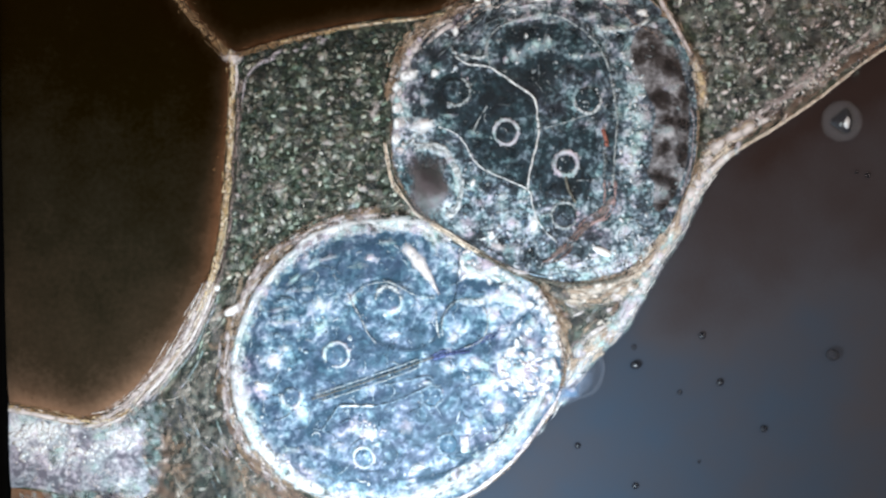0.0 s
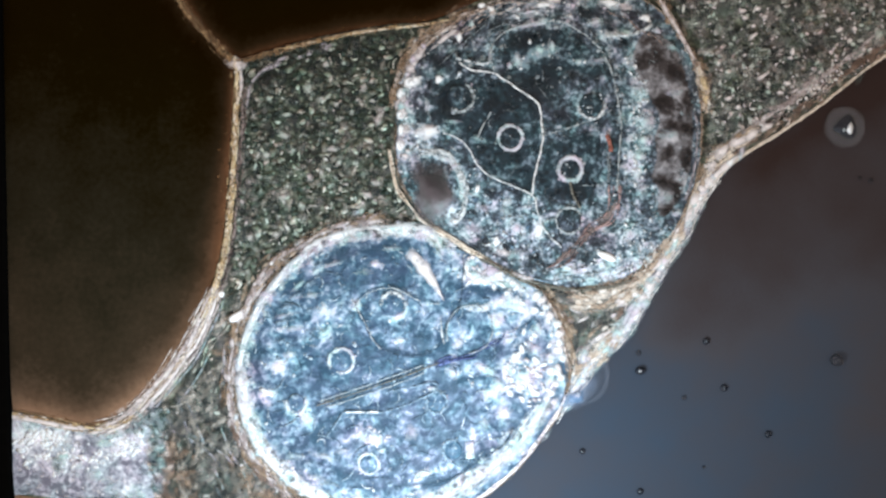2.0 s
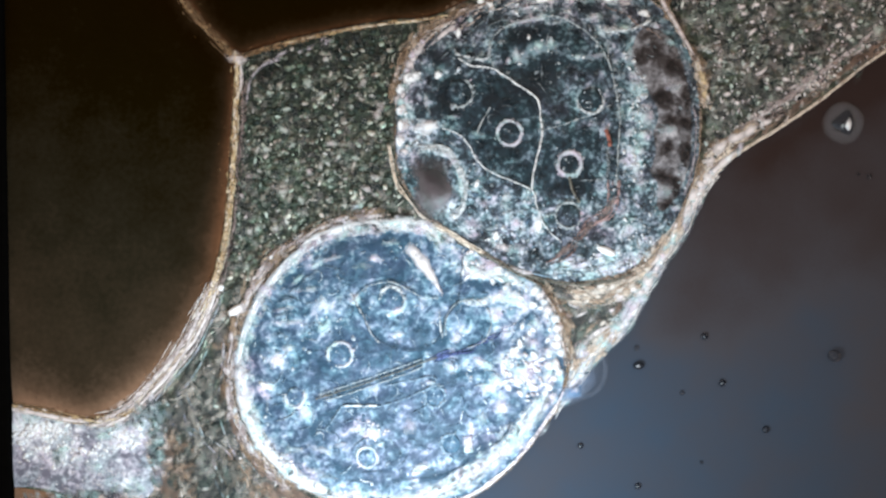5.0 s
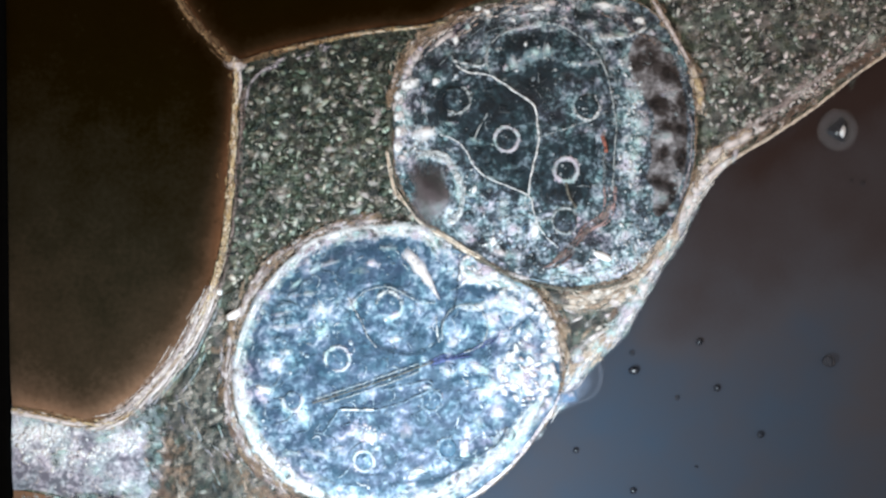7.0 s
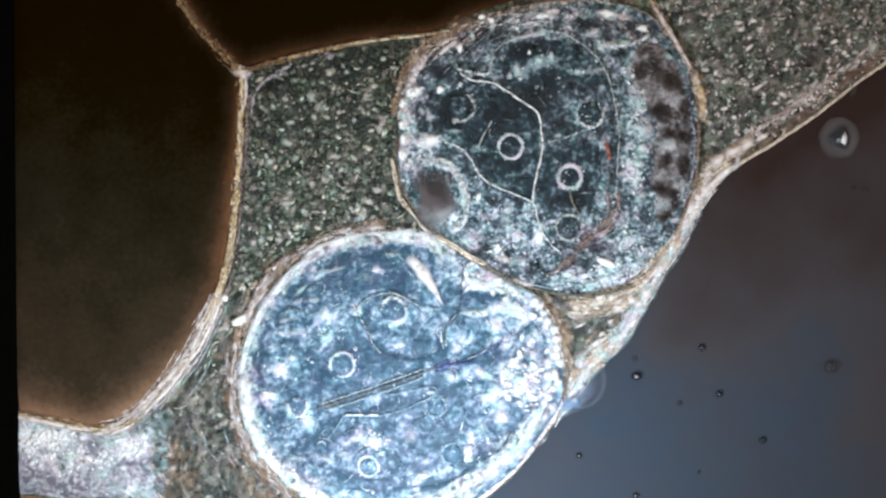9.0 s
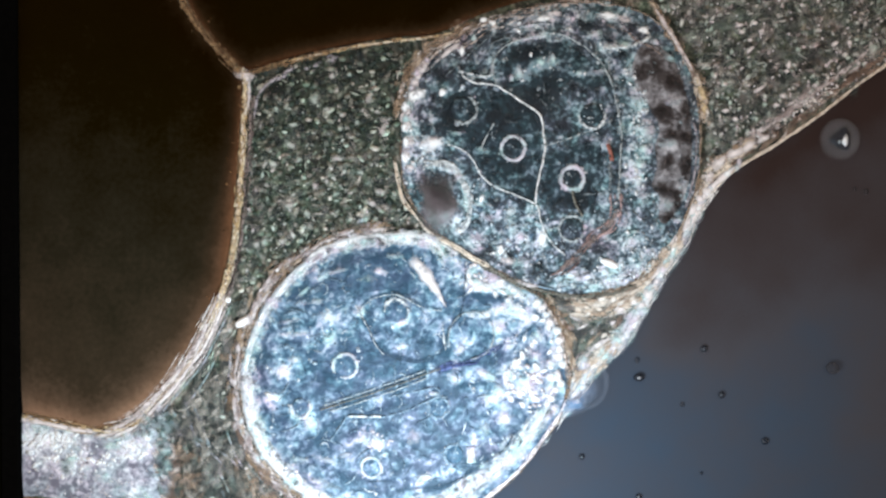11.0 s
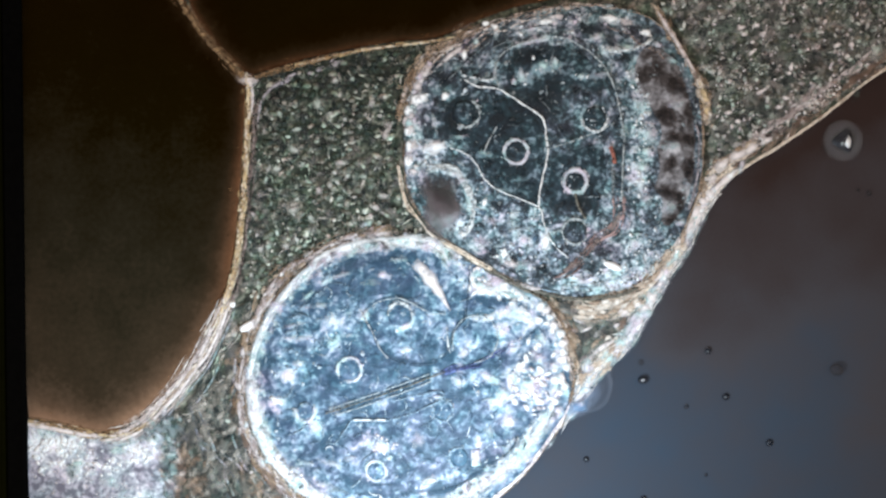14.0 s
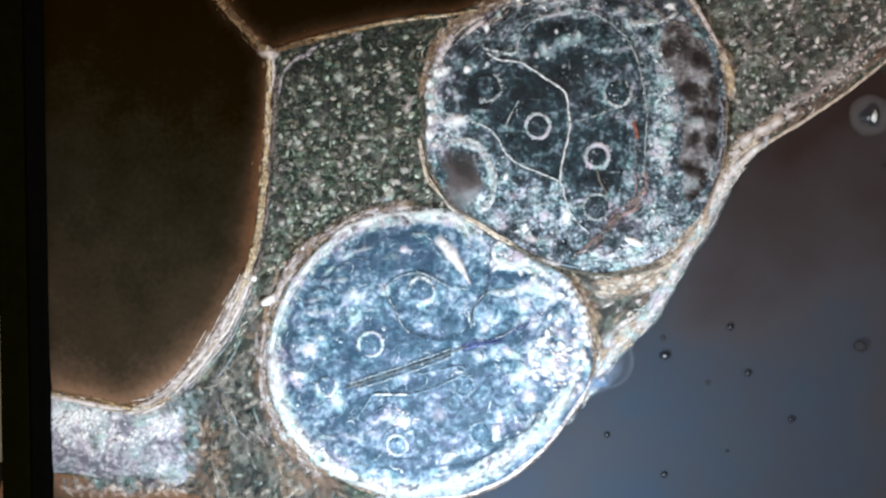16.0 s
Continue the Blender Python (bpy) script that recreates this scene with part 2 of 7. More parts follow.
M_VAC = material("violet_brown_vacuole", [(0.30, (0.036, 0.030, 0.030)), (0.50, (0.098, 0.085, 0.086)), (0.68, (0.30, 0.30, 0.32))], 60, 3.5, 0.55, 0.2, warp=0.4, mixin=0.3, calm=0.7, clear=0.06, tint=0.5)
M_CHIP_SOFT = material("soft_white_crystal", [(0.25, (0.78, 0.82, 0.85)), (0.6, (0.90, 0.91, 0.91))], 260, 4, 0.35, 0.2, patchy=(0.20, 0.46, 260), clear=0.02)
M_FLAP = material("rosy_white_flap", [(0.3, (0.66, 0.58, 0.58)), (0.55, (0.86, 0.80, 0.79)), (0.8, (0.90, 0.88, 0.88))], 150, 3, 0.45, 0.3, mixin=0.4, patchy=(0.18, 0.42, 200), clear=0.03)
M_SOFT = material("soft_pale_globule", [(0.3, (0.56, 0.63, 0.69)), (0.55, (0.78, 0.82, 0.85)), (0.8, (0.88, 0.90, 0.91))], 150, 3, 0.4, 0.3, mixin=0.3, patchy=(0.27, 0.62, 260), clear=0.16, tint=0.9)
M_SOFT_GREY = material("soft_grey_globule", [(0.3, (0.27, 0.32, 0.36)), (0.55, (0.44, 0.49, 0.52)), (0.8, (0.66, 0.70, 0.72))], 150, 3, 0.45, 0.3, mixin=0.3, patchy=(0.28, 0.62, 260), clear=0.18, tint=0.9)
M_SOFT_ROSE = material("soft_rosy_globule", [(0.3, (0.60, 0.52, 0.52)), (0.55, (0.82, 0.75, 0.74)), (0.8, (0.90, 0.87, 0.87))], 150, 3, 0.45, 0.3, mixin=0.3, patchy=(0.26, 0.58, 260), clear=0.12)
M_LILAC = material("lilac_grey_cytoplasm", [(0.30, (0.012, 0.0095, 0.0095)), (0.42, (0.052, 0.046, 0.047)), (0.54, (0.18, 0.18, 0.192)), (0.76, (0.56, 0.57, 0.60))], 140, 3.0, 0.5, 0.5, warp=0.6, veins=0.02, mixin=0.45, calm=0.95)
M_MAROON = material("maroon_blotch", [(0.35, (0.009, 0.006, 0.006)), (0.6, (0.038, 0.029, 0.027))], 160, 4, 0.6, 0.3, patchy=(0.30, 0.55, 160), clear=0.30)
M_RED = material("red_filament", [(0.3, (0.20, 0.06, 0.045)), (0.65, (0.40, 0.16, 0.12))], 300, 3, 0.5, 0.3, island=0.4, patchy=(0.3, 0.55, 420))
M_RUST = material("rust_filament", [(0.3, (0.15, 0.092, 0.082)), (0.65, (0.50, 0.35, 0.34))], 300, 3, 0.5, 0.3, island=0.4, patchy=(0.36, 0.62, 360))
M_VIOLET = material("violet_blue_filament", [(0.3, (0.045, 0.06, 0.17)), (0.65, (0.14, 0.19, 0.40))], 300, 3, 0.5, 0.3, island=0.4, patchy=(0.36, 0.58, 420))
M_DROP = material("dark_droplet", [(0.3, (0.012, 0.014, 0.02)), (0.65, (0.030, 0.034, 0.045))], 260, 3, 0.35, 0.1, clear=0.40)
M_FAINT = material("faint_speck", [(0.3, (0.034, 0.032, 0.036)), (0.65, (0.046, 0.043, 0.048))], 200, 3, 0.6, 0.1, clear=0.62)
M_HALO = material("optical_halo", [(0.3, (0.16, 0.16, 0.175)), (0.65, (0.21, 0.21, 0.225))], 200, 3, 0.5, 0.1, clear=0.76)
M_FILM = material("clear_film", [(0.3, (0.20, 0.24, 0.31)), (0.65, (0.30, 0.34, 0.42))], 200, 3, 0.4, 0.1, clear=0.90)
M_FILM_RIM = material("clear_film_rim", [(0.3, (0.20, 0.24, 0.31)), (0.65, (0.30, 0.34, 0.42))], 200, 3, 0.4, 0.1, clear=0.86)
M_BEZEL = material("black_plastic", [(0.3, (0.0014, 0.0013, 0.0012)), (0.7, (0.0024, 0.0022, 0.0020))], 300, 4, 0.6, 0.05, spec=0.0)
M_DESK = material("dark_desk", [(0.3, (0.006, 0.005, 0.004)), (0.7, (0.012, 0.010, 0.009))], 20, 8, 0.6, 0.2, spec=0.05)
M_CASE = material("casing_sheen", [(0.3, (0.0022, 0.0021, 0.0003)), (0.7, (0.0034, 0.0032, 0.0005))], 60, 4, 0.6, 0.05, spec=0.0)
M_MIST = material("grey_green_blot", [(0.3, (0.085, 0.100, 0.090)), (0.5, (0.20, 0.21, 0.185)), (0.75, (0.42, 0.42, 0.375))], 120, 3, 0.55, 0.2, island=0.5, patchy=(0.30, 0.62, 260), clear=0.35, tint=0.6)
M_MUD = material("dark_slate_blot", [(0.3, (0.016, 0.020, 0.020)), (0.7, (0.055, 0.060, 0.058))], 120, 3, 0.55, 0.2, island=0.5, clear=0.40)
M_TAN = material("tan_blot", [(0.3, (0.115, 0.074, 0.055)), (0.7, (0.30, 0.205, 0.155))], 120, 3, 0.55, 0.2, island=0.5, clear=0.40)
M_HUSK = material("cream_streak", [(0.2, (0.40, 0.29, 0.21)), (0.5, (0.68, 0.58, 0.48)), (0.8, (0.90, 0.86, 0.80))], 160, 3, 0.5, 0.3, island=0.6, patchy=(0.28, 0.58, 300), clear=0.05)
M_LILY = material("rosy_lilac_streak", [(0.2, (0.27, 0.21, 0.20)), (0.5, (0.50, 0.43, 0.42)), (0.8, (0.82, 0.77, 0.77))], 160, 3, 0.5, 0.3, island=0.6, patchy=(0.28, 0.58, 300), clear=0.10)
M_AMBER = material("amber_streak", [(0.2, (0.15, 0.095, 0.058)), (0.5, (0.30, 0.21, 0.14)), (0.8, (0.54, 0.43, 0.33))], 160, 3, 0.5, 0.3, island=0.6, patchy=(0.28, 0.58, 300), clear=0.10)
M_GILT = material("gilt_streak", [(0.2, (0.34, 0.22, 0.10)), (0.5, (0.60, 0.45, 0.25)), (0.8, (0.88, 0.77, 0.54))], 160, 3, 0.5, 0.3, island=0.6, patchy=(0.28, 0.58, 300), clear=0.05)
M_UMBER = material("umber_streak", [(0.2, (0.11, 0.056, 0.022)), (0.5, (0.23, 0.135, 0.062)), (0.8, (0.44, 0.30, 0.165))], 160, 3, 0.5, 0.3, island=0.6, patchy=(0.28, 0.58, 300), clear=0.05)
M_PEARL = material("pearly_granule", [(0.2, (0.20, 0.225, 0.195)), (0.5, (0.44, 0.46, 0.41)), (0.8, (0.84, 0.84, 0.77))], 200, 3, 0.45, 0.2, island=0.8, patchy=(0.24, 0.56, 260), clear=0.15, tint=0.7)
M_PALE_SLAB = material("pale_olive_slab", [(0.3, (0.22, 0.22, 0.16)), (0.7, (0.30, 0.30, 0.23))], 60, 6, 0.7, 0.1)

# ---- shapes ----
rng = np.random.default_rng(7)
ORIGIN = {}


def thing(name, label, category, x=CX, y=CY, group="", kind=""):
    ob = new(name)
    ob.empty_display_size = 0.01
    ob.location = ((x - CX) * U, (CY - y) * U, 0)
    ORIGIN[ob.name] = np.array([x, y, 0.0])
    return tagged(ob, label, category, group, kind)


class Geo:
    """Collects vertices (plan x, plan y, height) and faces of one mesh."""

    def __init__(self):
        self.v, self.f, self.w, self.n = [], [], [], 0

    def add(self, verts, faces, film=None):
        """film: how thick the body is at each vertex, from 0 at a thin edge to 1."""
        self.v.append(np.asarray(verts, float))
        self.w.append(np.ones(len(verts)) if film is None else np.asarray(film, float))
        self.f.extend([tuple(i + self.n for i in f) for f in faces])
        self.n += len(verts)
        return self


def part(name, geo, mat, parent=None, label="", kind="", smooth=True, at=None, tone=None, blush=None):
    """Links a Geo as one mesh object under a thing; at: an origin of its own in the plan."""
    base = ORIGIN[parent.name] if parent else np.zeros(3) + (CX, CY, 0)
    org = np.array([at[0], at[1], 0.0]) if at is not None else base
    v = (np.concatenate(geo.v) - org) * (U, -U, U)
    me = bpy.data.meshes.new(name)
    me.from_pydata(v.tolist(), [], [tuple(reversed(f)) for f in geo.f])
    me.materials.append(mat)
    if smooth:
        me.polygons.foreach_set("use_smooth", [True] * len(me.polygons))
    me.attributes.new("film", "FLOAT", "POINT").data.foreach_set("value", np.concatenate(geo.w).astype(np.float32))
    if tone:
        values = tone(np.concatenate(geo.v)[:, :2])
        me.attributes.new("tone_shift", "FLOAT", "POINT").data.foreach_set("value", values.astype(np.float32))
    if blush:
        values = np.clip(blush(np.concatenate(geo.v)[:, :2]), 0, 1)
        me.attributes.new("blush", "FLOAT", "POINT").data.foreach_set("value", values.astype(np.float32))
    me.update()
    ob = new(name, me)
    if parent:
        ob.parent = parent
    ob.location = (org - base) * (U, -U, U)
    ORIGIN[ob.name] = org
    return tagged(ob, label=label, kind=kind)


def curve(points, closed=False, step=6.0):
    """A smooth line through the points, resampled at about that step."""
    p = np.array(points, float)
    n = len(p)
    idx = lambda i: p[i % n] if closed else p[min(max(i, 0), n - 1)]
    out = []
    for i in range(n if closed else n - 1):
        a, b, c, d = idx(i - 1), idx(i), idx(i + 1), idx(i + 2)
        k = max(2, int(np.linalg.norm(c - b) / step))
        for t in np.arange(k) / k:
            out.append(0.5 * (2 * b + (c - a) * t + (2 * a - 5 * b + 4 * c - d) * t * t + (3 * b - a - 3 * c + d) * t ** 3))
    if not closed:
        out.append(p[-1])
    return np.array(out)


def inside(poly, q):
    x, y = q[:, 0], q[:, 1]
    hit = np.zeros(len(q), bool)
    a, b = poly, np.roll(poly, -1, 0)
    for (x1, y1), (x2, y2) in zip(a, b):
        if y1 != y2:
            hit ^= ((y1 > y) != (y2 > y)) & (x < (x2 - x1) * (y - y1) / (y2 - y1) + x1)
    return hit


def edge_distance(poly, q):
    d = np.full(len(q), 1e9)
    for a, b in zip(poly, np.roll(poly, -1, 0)):
        ab = b - a
        t = np.clip(((q - a) @ ab) / max(ab @ ab, 1e-9), 0, 1)
        d = np.minimum(d, np.hypot(*(q - a - t[:, None] * ab).T))
    return d


def wavy(q, size, seed=0):
    """Smooth noise between about -1 and 1 at plan places."""
    return np.array([noise.noise((x / size, y / size, seed * 7.3)) for x, y in q[:, :2]])


def patch(outline, step, height, foot=0.0):
    """A relief sheet that fills an outline, with a skirt down to foot."""
    lo, hi = outline.min(0), outline.max(0)
    gx, gy = np.meshgrid(np.arange(lo[0], hi[0], step), np.arange(lo[1], hi[1], step))
    q = np.stack([gx.ravel(), gy.ravel()], 1) + rng.uniform(-0.3, 0.3, (gx.size, 2)) * step
    q = q[inside(outline, q)]
    q = q[edge_distance(outline, q) > step * 0.5]
    allp = np.concatenate([outline, q])
    n = len(outline)
    from mathutils.geometry import delaunay_2d_cdt
    vs, _, fs, *_ = delaunay_2d_cdt([Vector(v) for v in allp], [(i, (i + 1) % n) for i in range(n)], [], 1, 1e-4)
    v2 = np.array([tuple(v) for v in vs])
    z = height(v2)
    g = Geo()
    # plan y runs down, so the order of the corners turns over twice
    g.add(np.c_[v2, z], [tuple(reversed(f)) for f in fs])
    top = np.c_[outline, height(outline)]
    low = np.c_[outline, np.full(n, foot)]
    g.add(np.concatenate([top, low]), [(i, (i + 1) % n, n + (i + 1) % n, n + i) for i in range(n)])
    return g


def tube(g, line, radius, sides=6, closed=False, flat=1.0):
    """A tube along a line of (x, y, h); radius: one number or one for each point."""
    p = np.asarray(line, float)
    n = len(p)
    r = np.broadcast_to(np.asarray(radius, float), (n,))
    d = (np.roll(p, -1, 0) - np.roll(p, 1, 0)) if closed else np.gradient(p, axis=0)
    d /= np.maximum(np.linalg.norm(d, axis=1), 1e-9)[:, None]
    side = np.c_[-d[:, 1], d[:, 0], np.zeros(n)]
    side /= np.maximum(np.linalg.norm(side, axis=1), 1e-9)[:, None]
    up = np.cross(d, side)
    rings = []
    for k in range(sides):
        a = 2 * math.pi * k / sides
        rings.append(p + side * (math.cos(a) * r)[:, None] + up * (math.sin(a) * r * flat)[:, None])
    v = np.stack(rings, 1).reshape(-1, 3)
    f = []
    for i in range(n if closed else n - 1):
        j = (i + 1) % n
        for k in range(sides):
            m = (k + 1) % sides
            f.append((i * sides + k, i * sides + m, j * sides + m, j * sides + k))
    if not closed:
        f.append(tuple(range(sides))[::-1])
        f.append(tuple((n - 1) * sides + k for k in range(sides)))
    g.add(v, f)
    return g


def ico(level):
    bm = bmesh.new()
    bmesh.ops.create_icosphere(bm, subdivisions=level, radius=1)
    v = np.array([tuple(p.co) for p in bm.verts])
    f = [tuple(p.index for p in q.verts)[::-1] for q in bm.faces]
    bm.free()
    return v, f


ICO1, ICO2, ICO3 = ico(1), ico(2), ico(3)


def cap(rings=2, sides=9):
    """A low dome with thin edges: vertices, faces and film."""
    v, w, f = [(0, 0, 1.0)], [1.0], []
    for k in range(1, rings + 1):
        r = k / rings
        for i in range(sides):
            a = 2 * math.pi * (i + 0.5 * k) / sides
            v.append((r * math.cos(a), r * math.sin(a), 1 - r * r))
            w.append(max(0.0, 1 - r ** 1.7))
    f += [(0, 1 + (i + 1) % sides, 1 + i) for i in range(sides)]
    for k in range(1, rings):
        a, b = 1 + (k - 1) * sides, 1 + k * sides
        for i in range(sides):
            j = (i + 1) % sides
            f += [(a + i, a + j, b + i), (a + j, b + j, b + i)]
    return np.array(v), f, np.array(w)


CAP, CAP_FINE = cap(2, 9), cap(4, 18)


def scatter(g, centres, sizes, turns, template=ICO1, rough=0.12):
    """Many small rounded bodies in one mesh; sizes: half lengths, turns: radians in the plan."""
    tv, tf = template[:2]
    c, s, a = np.asarray(centres, float), np.asarray(sizes, float), np.asarray(turns, float)
    if not len(c):
        return g
    v = tv[None] * s[:, None, :] * (1 + rng.uniform(-rough, rough, (len(c), len(tv), 1)))
    x = v[:, :, 0] * np.cos(a)[:, None] - v[:, :, 1] * np.sin(a)[:, None]
    y = v[:, :, 0] * np.sin(a)[:, None] + v[:, :, 1] * np.cos(a)[:, None]
    v = np.stack([x, y, v[:, :, 2]], 2) + c[:, None, :]
    f = np.array(tf)
    faces = (f[None] + (np.arange(len(c)) * len(tv))[:, None, None]).reshape(-1, f.shape[1])
    g.add(v.reshape(-1, 3), faces.tolist(), np.tile(template[2], len(c)) if len(template) > 2 else None)
    return g


def lump(x, y, h, sx, sy, sz, turn=0.0, rough=0.1, seed=0, level=ICO2, bend=3.0):
    """One irregular rounded body."""
    tv, tf = level
    k = np.array([1 + rough * 1.6 * noise.noise((p[0] * bend * 0.5 + seed, p[1] * bend * 0.5, p[2] + seed * 3)) for p in tv])
    v = tv * k[:, None] * (sx, sy, sz)
    a = math.radians(turn)
    v = np.c_[v[:, 0] * math.cos(a) - v[:, 1] * math.sin(a), v[:, 0] * math.sin(a) + v[:, 1] * math.cos(a), v[:, 2]] + (x, y, h)
    return Geo().add(v, tf)


def blob(x, y, h, sx, sy, sz, turn=0.0, rough=0.3, seed=0, edge=0.0):
    """One soft-edged low body with an irregular outline."""
    tv, tf, w = CAP_FINE
    k = np.array([1 + rough * 1.3 * noise.noise((p[0] * 1.6 + seed, p[1] * 1.6, seed * 3)) for p in tv])
    v = tv * np.c_[k * sx, k * sy, np.full(len(tv), sz)]
    a = math.radians(turn)
    v = np.c_[v[:, 0] * math.cos(a) - v[:, 1] * math.sin(a), v[:, 0] * math.sin(a) + v[:, 1] * math.cos(a), v[:, 2]] + (x, y, h)
    if edge:
        w = np.clip((1 - np.hypot(tv[:, 0], tv[:, 1])) * edge, 0, 1)
    return Geo().add(v, tf, w)


def strip(line, half, closed=False, tall=1.4):
    """A soft-edged low band along a line of (x, y, h); half: its half width at each point."""
    p = np.asarray(line, float)
    n = len(p)
    half = np.broadcast_to(np.asarray(half, float), (n,))
    d = (np.roll(p, -1, 0) - np.roll(p, 1, 0))[:, :2] if closed else np.gradient(p, axis=0)[:, :2]
    d /= np.maximum(np.linalg.norm(d, axis=1), 1e-9)[:, None]
    side = np.c_[-d[:, 1], d[:, 0], np.zeros(n)]
    rows, film = [], []
    ends = np.ones(n) if closed else np.clip(np.minimum(np.arange(n), n - 1 - np.arange(n)) / 4, 0, 1)
    for u in (-1, -0.6, -0.25, 0.25, 0.6, 1):
        rows.append(p + side * (u * half)[:, None] + (0, 0, tall * (1 - u * u)))
        film.append(ends * (1 - abs(u) ** 1.8))
    v, w = np.stack(rows, 1).reshape(-1, 3), np.stack(film, 1).reshape(-1)
    f = []
    for i in range(n if closed else n - 1):
        j = (i + 1) % n
        f += [(i * 6 + k, j * 6 + k, j * 6 + k + 1, i * 6 + k + 1) for k in range(5)]
    return Geo().add(v, [tuple(reversed(q)) for q in f], w)


def strands(line, width, count, radius, height, wander=26.0, seed=0, closed=False, breaks=0.0):
    """A band of fine intertwined fibrils along a plan line. height: a function of plan places."""
    g = Geo()
    d = (np.roll(line, -1, 0) - np.roll(line, 1, 0)) if closed else np.gradient(line, axis=0)
    d /= np.maximum(np.linalg.norm(d, axis=1), 1e-9)[:, None]
    side = np.c_[-d[:, 1], d[:, 0]]
    n = len(line)
    for k in range(count):
        off = np.array([noise.noise((x / wander / 1.6, y / wander / 1.6, seed + k * 5.1)) for x, y in line]) * 0.5 + ((k + 0.5) / count - 0.5)
        fat = np.array([noise.noise((x / 15, y / 15, seed + 40 + k * 3.7)) for x, y in line])
        rad = radius * np.clip(0.9 + 0.9 * fat, 0.35, 1.8) * rng.uniform(0.75, 1.25)
        q = line + side * (off * width)[:, None]
        lift = np.array([noise.noise((x / 20, y / 20, seed + 80 + k)) for x, y in line]) * radius * 0.7
        p = np.c_[q, height(q) + lift]
        if breaks and not closed:
            i = 0
            while i < n - 3:
                j = min(n, i + int(rng.integers(6, 22)))
                if rng.random() > breaks:
                    m = j - i
                    taper = np.minimum(1, np.minimum(np.arange(m) + 0.6, m - np.arange(m) - 0.4) / 2.5)
                    if m > 2:
                        tube(g, p[i:j], rad[i:j] * taper, 5, False, 0.8)
                i = j - 1
        else:
            tube(g, p, rad, 5, closed, 0.8)
    return g


def membrane(line, width, height, seed, core=1.2, count=9, wander=14.0):
    """A frayed band: many short fine fibrils, thickest along its middle."""
    g = Geo()
    for w, n, r, br in ((width * 0.35, max(2, count // 3), core * 1.25, 0.22), (width, count, core * 0.85, 0.35), (width * 1.35, count // 2, core * 0.6, 0.7)):
        s = strands(line, w, n, r, height, wander, seed, False, br)
        seed += 200
        if s.v:
            g.add(np.concatenate(s.v), s.f)
    return g


def ribbon(line, width, height, seed):
    """A low rounded band along a plan line, uneven in width."""
    n = np.arange(len(line))
    w = width * 0.5 * (1 + 0.35 * wavy(line, 24, seed)) * np.clip(np.minimum(n + 1, len(line) - n) / 8, 0.15, 1)
    return strip(np.c_[line, height(line)], w * 1.25)


def wisps(outline, count, length, radius, height, seed, turn=None):
    """Short curling fibres scattered over an area."""
    g = Geo()
    q = sprinkle(outline, 10)
    q = q[rng.permutation(len(q))[:count]]
    for k, (x, y) in enumerate(q):
        a = rng.uniform(0, 2 * math.pi) if turn is None else turn + rng.normal(0, 0.35)
        bend, n = rng.normal(0, 0.22), max(4, int(rng.uniform(0.5, 1.3) * length / 4))
        p = []
        for i in range(n):
            p.append((x, y))
            x, y, a = x + 4 * math.cos(a), y + 4 * math.sin(a), a + bend + rng.normal(0, 0.12)
        p = np.array(p)
        if not inside(outline, p[-1:])[0]:
            continue
        taper = np.sin(np.linspace(0.25, math.pi - 0.25, n))
        tube(g, np.c_[p, height(p)], radius * rng.uniform(0.6, 1.4) * taper, 5)
    return g


def clustered(q, size, seed, power=2.0):
    """Thins places out so that they gather in clumps."""
    w = np.clip(0.5 + 0.9 * wavy(q, size, seed), 0, 1) ** power
    return q[rng.random(len(q)) < w]


def sprinkle(region, spacing, keep=1.0):
    """Evenly spread random plan places inside an outline."""
    lo, hi = region.min(0), region.max(0)
    gx, gy = np.meshgrid(np.arange(lo[0], hi[0], spacing), np.arange(lo[1], hi[1], spacing))
    q = np.stack([gx.ravel(), gy.ravel()], 1) + rng.uniform(-0.55, 0.55, (gx.size, 2)) * spacing
    q = q[inside(region, q)]
    return q[rng.random(len(q)) < keep]


def cloud(x, y, rx, ry, count, turn=0.0):
    """Random plan places in an oval, denser in its middle."""
    a = rng.uniform(0, 2 * math.pi, count)
    r = np.minimum(rng.random(count) ** 0.6, 1)
    px, py = r * np.cos(a) * rx, r * np.sin(a) * ry
    t = math.radians(turn)
    return np.c_[x + px * math.cos(t) - py * math.sin(t), y + px * math.sin(t) + py * math.cos(t)]


def grains(g, q, height, lo, hi, long=1.6, turn=None, spread=3.15, sink=0.2, template=ICO1):
    """Rounded or rod-like grains at plan places, half sunk in what they lie on."""
    n = len(q)
    s = lo + (hi - lo) * rng.random(n) ** 2.0
    size = np.c_[s * rng.uniform(1, long, n), s * rng.uniform(0.65, 1, n), s * 0.55]
    a = rng.uniform(-spread, spread, n) * 0.5 + (0 if turn is None else turn)
    return scatter(g, np.c_[q, height(q) - s * sink], size, a, template)


def flakes(q, height, lo, hi, long=2.0, turn=None, spread=0.4):
    """Thin irregular flakes that lie on the surface."""
    n = len(q)
    s = lo + (hi - lo) * rng.random(n) ** 1.6
    size = np.c_[s * rng.uniform(1, long, n), s * rng.uniform(0.5, 0.9, n), np.full(n, 1.0)] * (1.3, 1.3, 1.0)
    a = rng.uniform(0, 6.3, n) if turn is None else turn + rng.normal(0, spread, n)
    return scatter(Geo(), np.c_[q, height(q) + rng.uniform(0.2, 1.4, n)], size, a, CAP, 0.22)


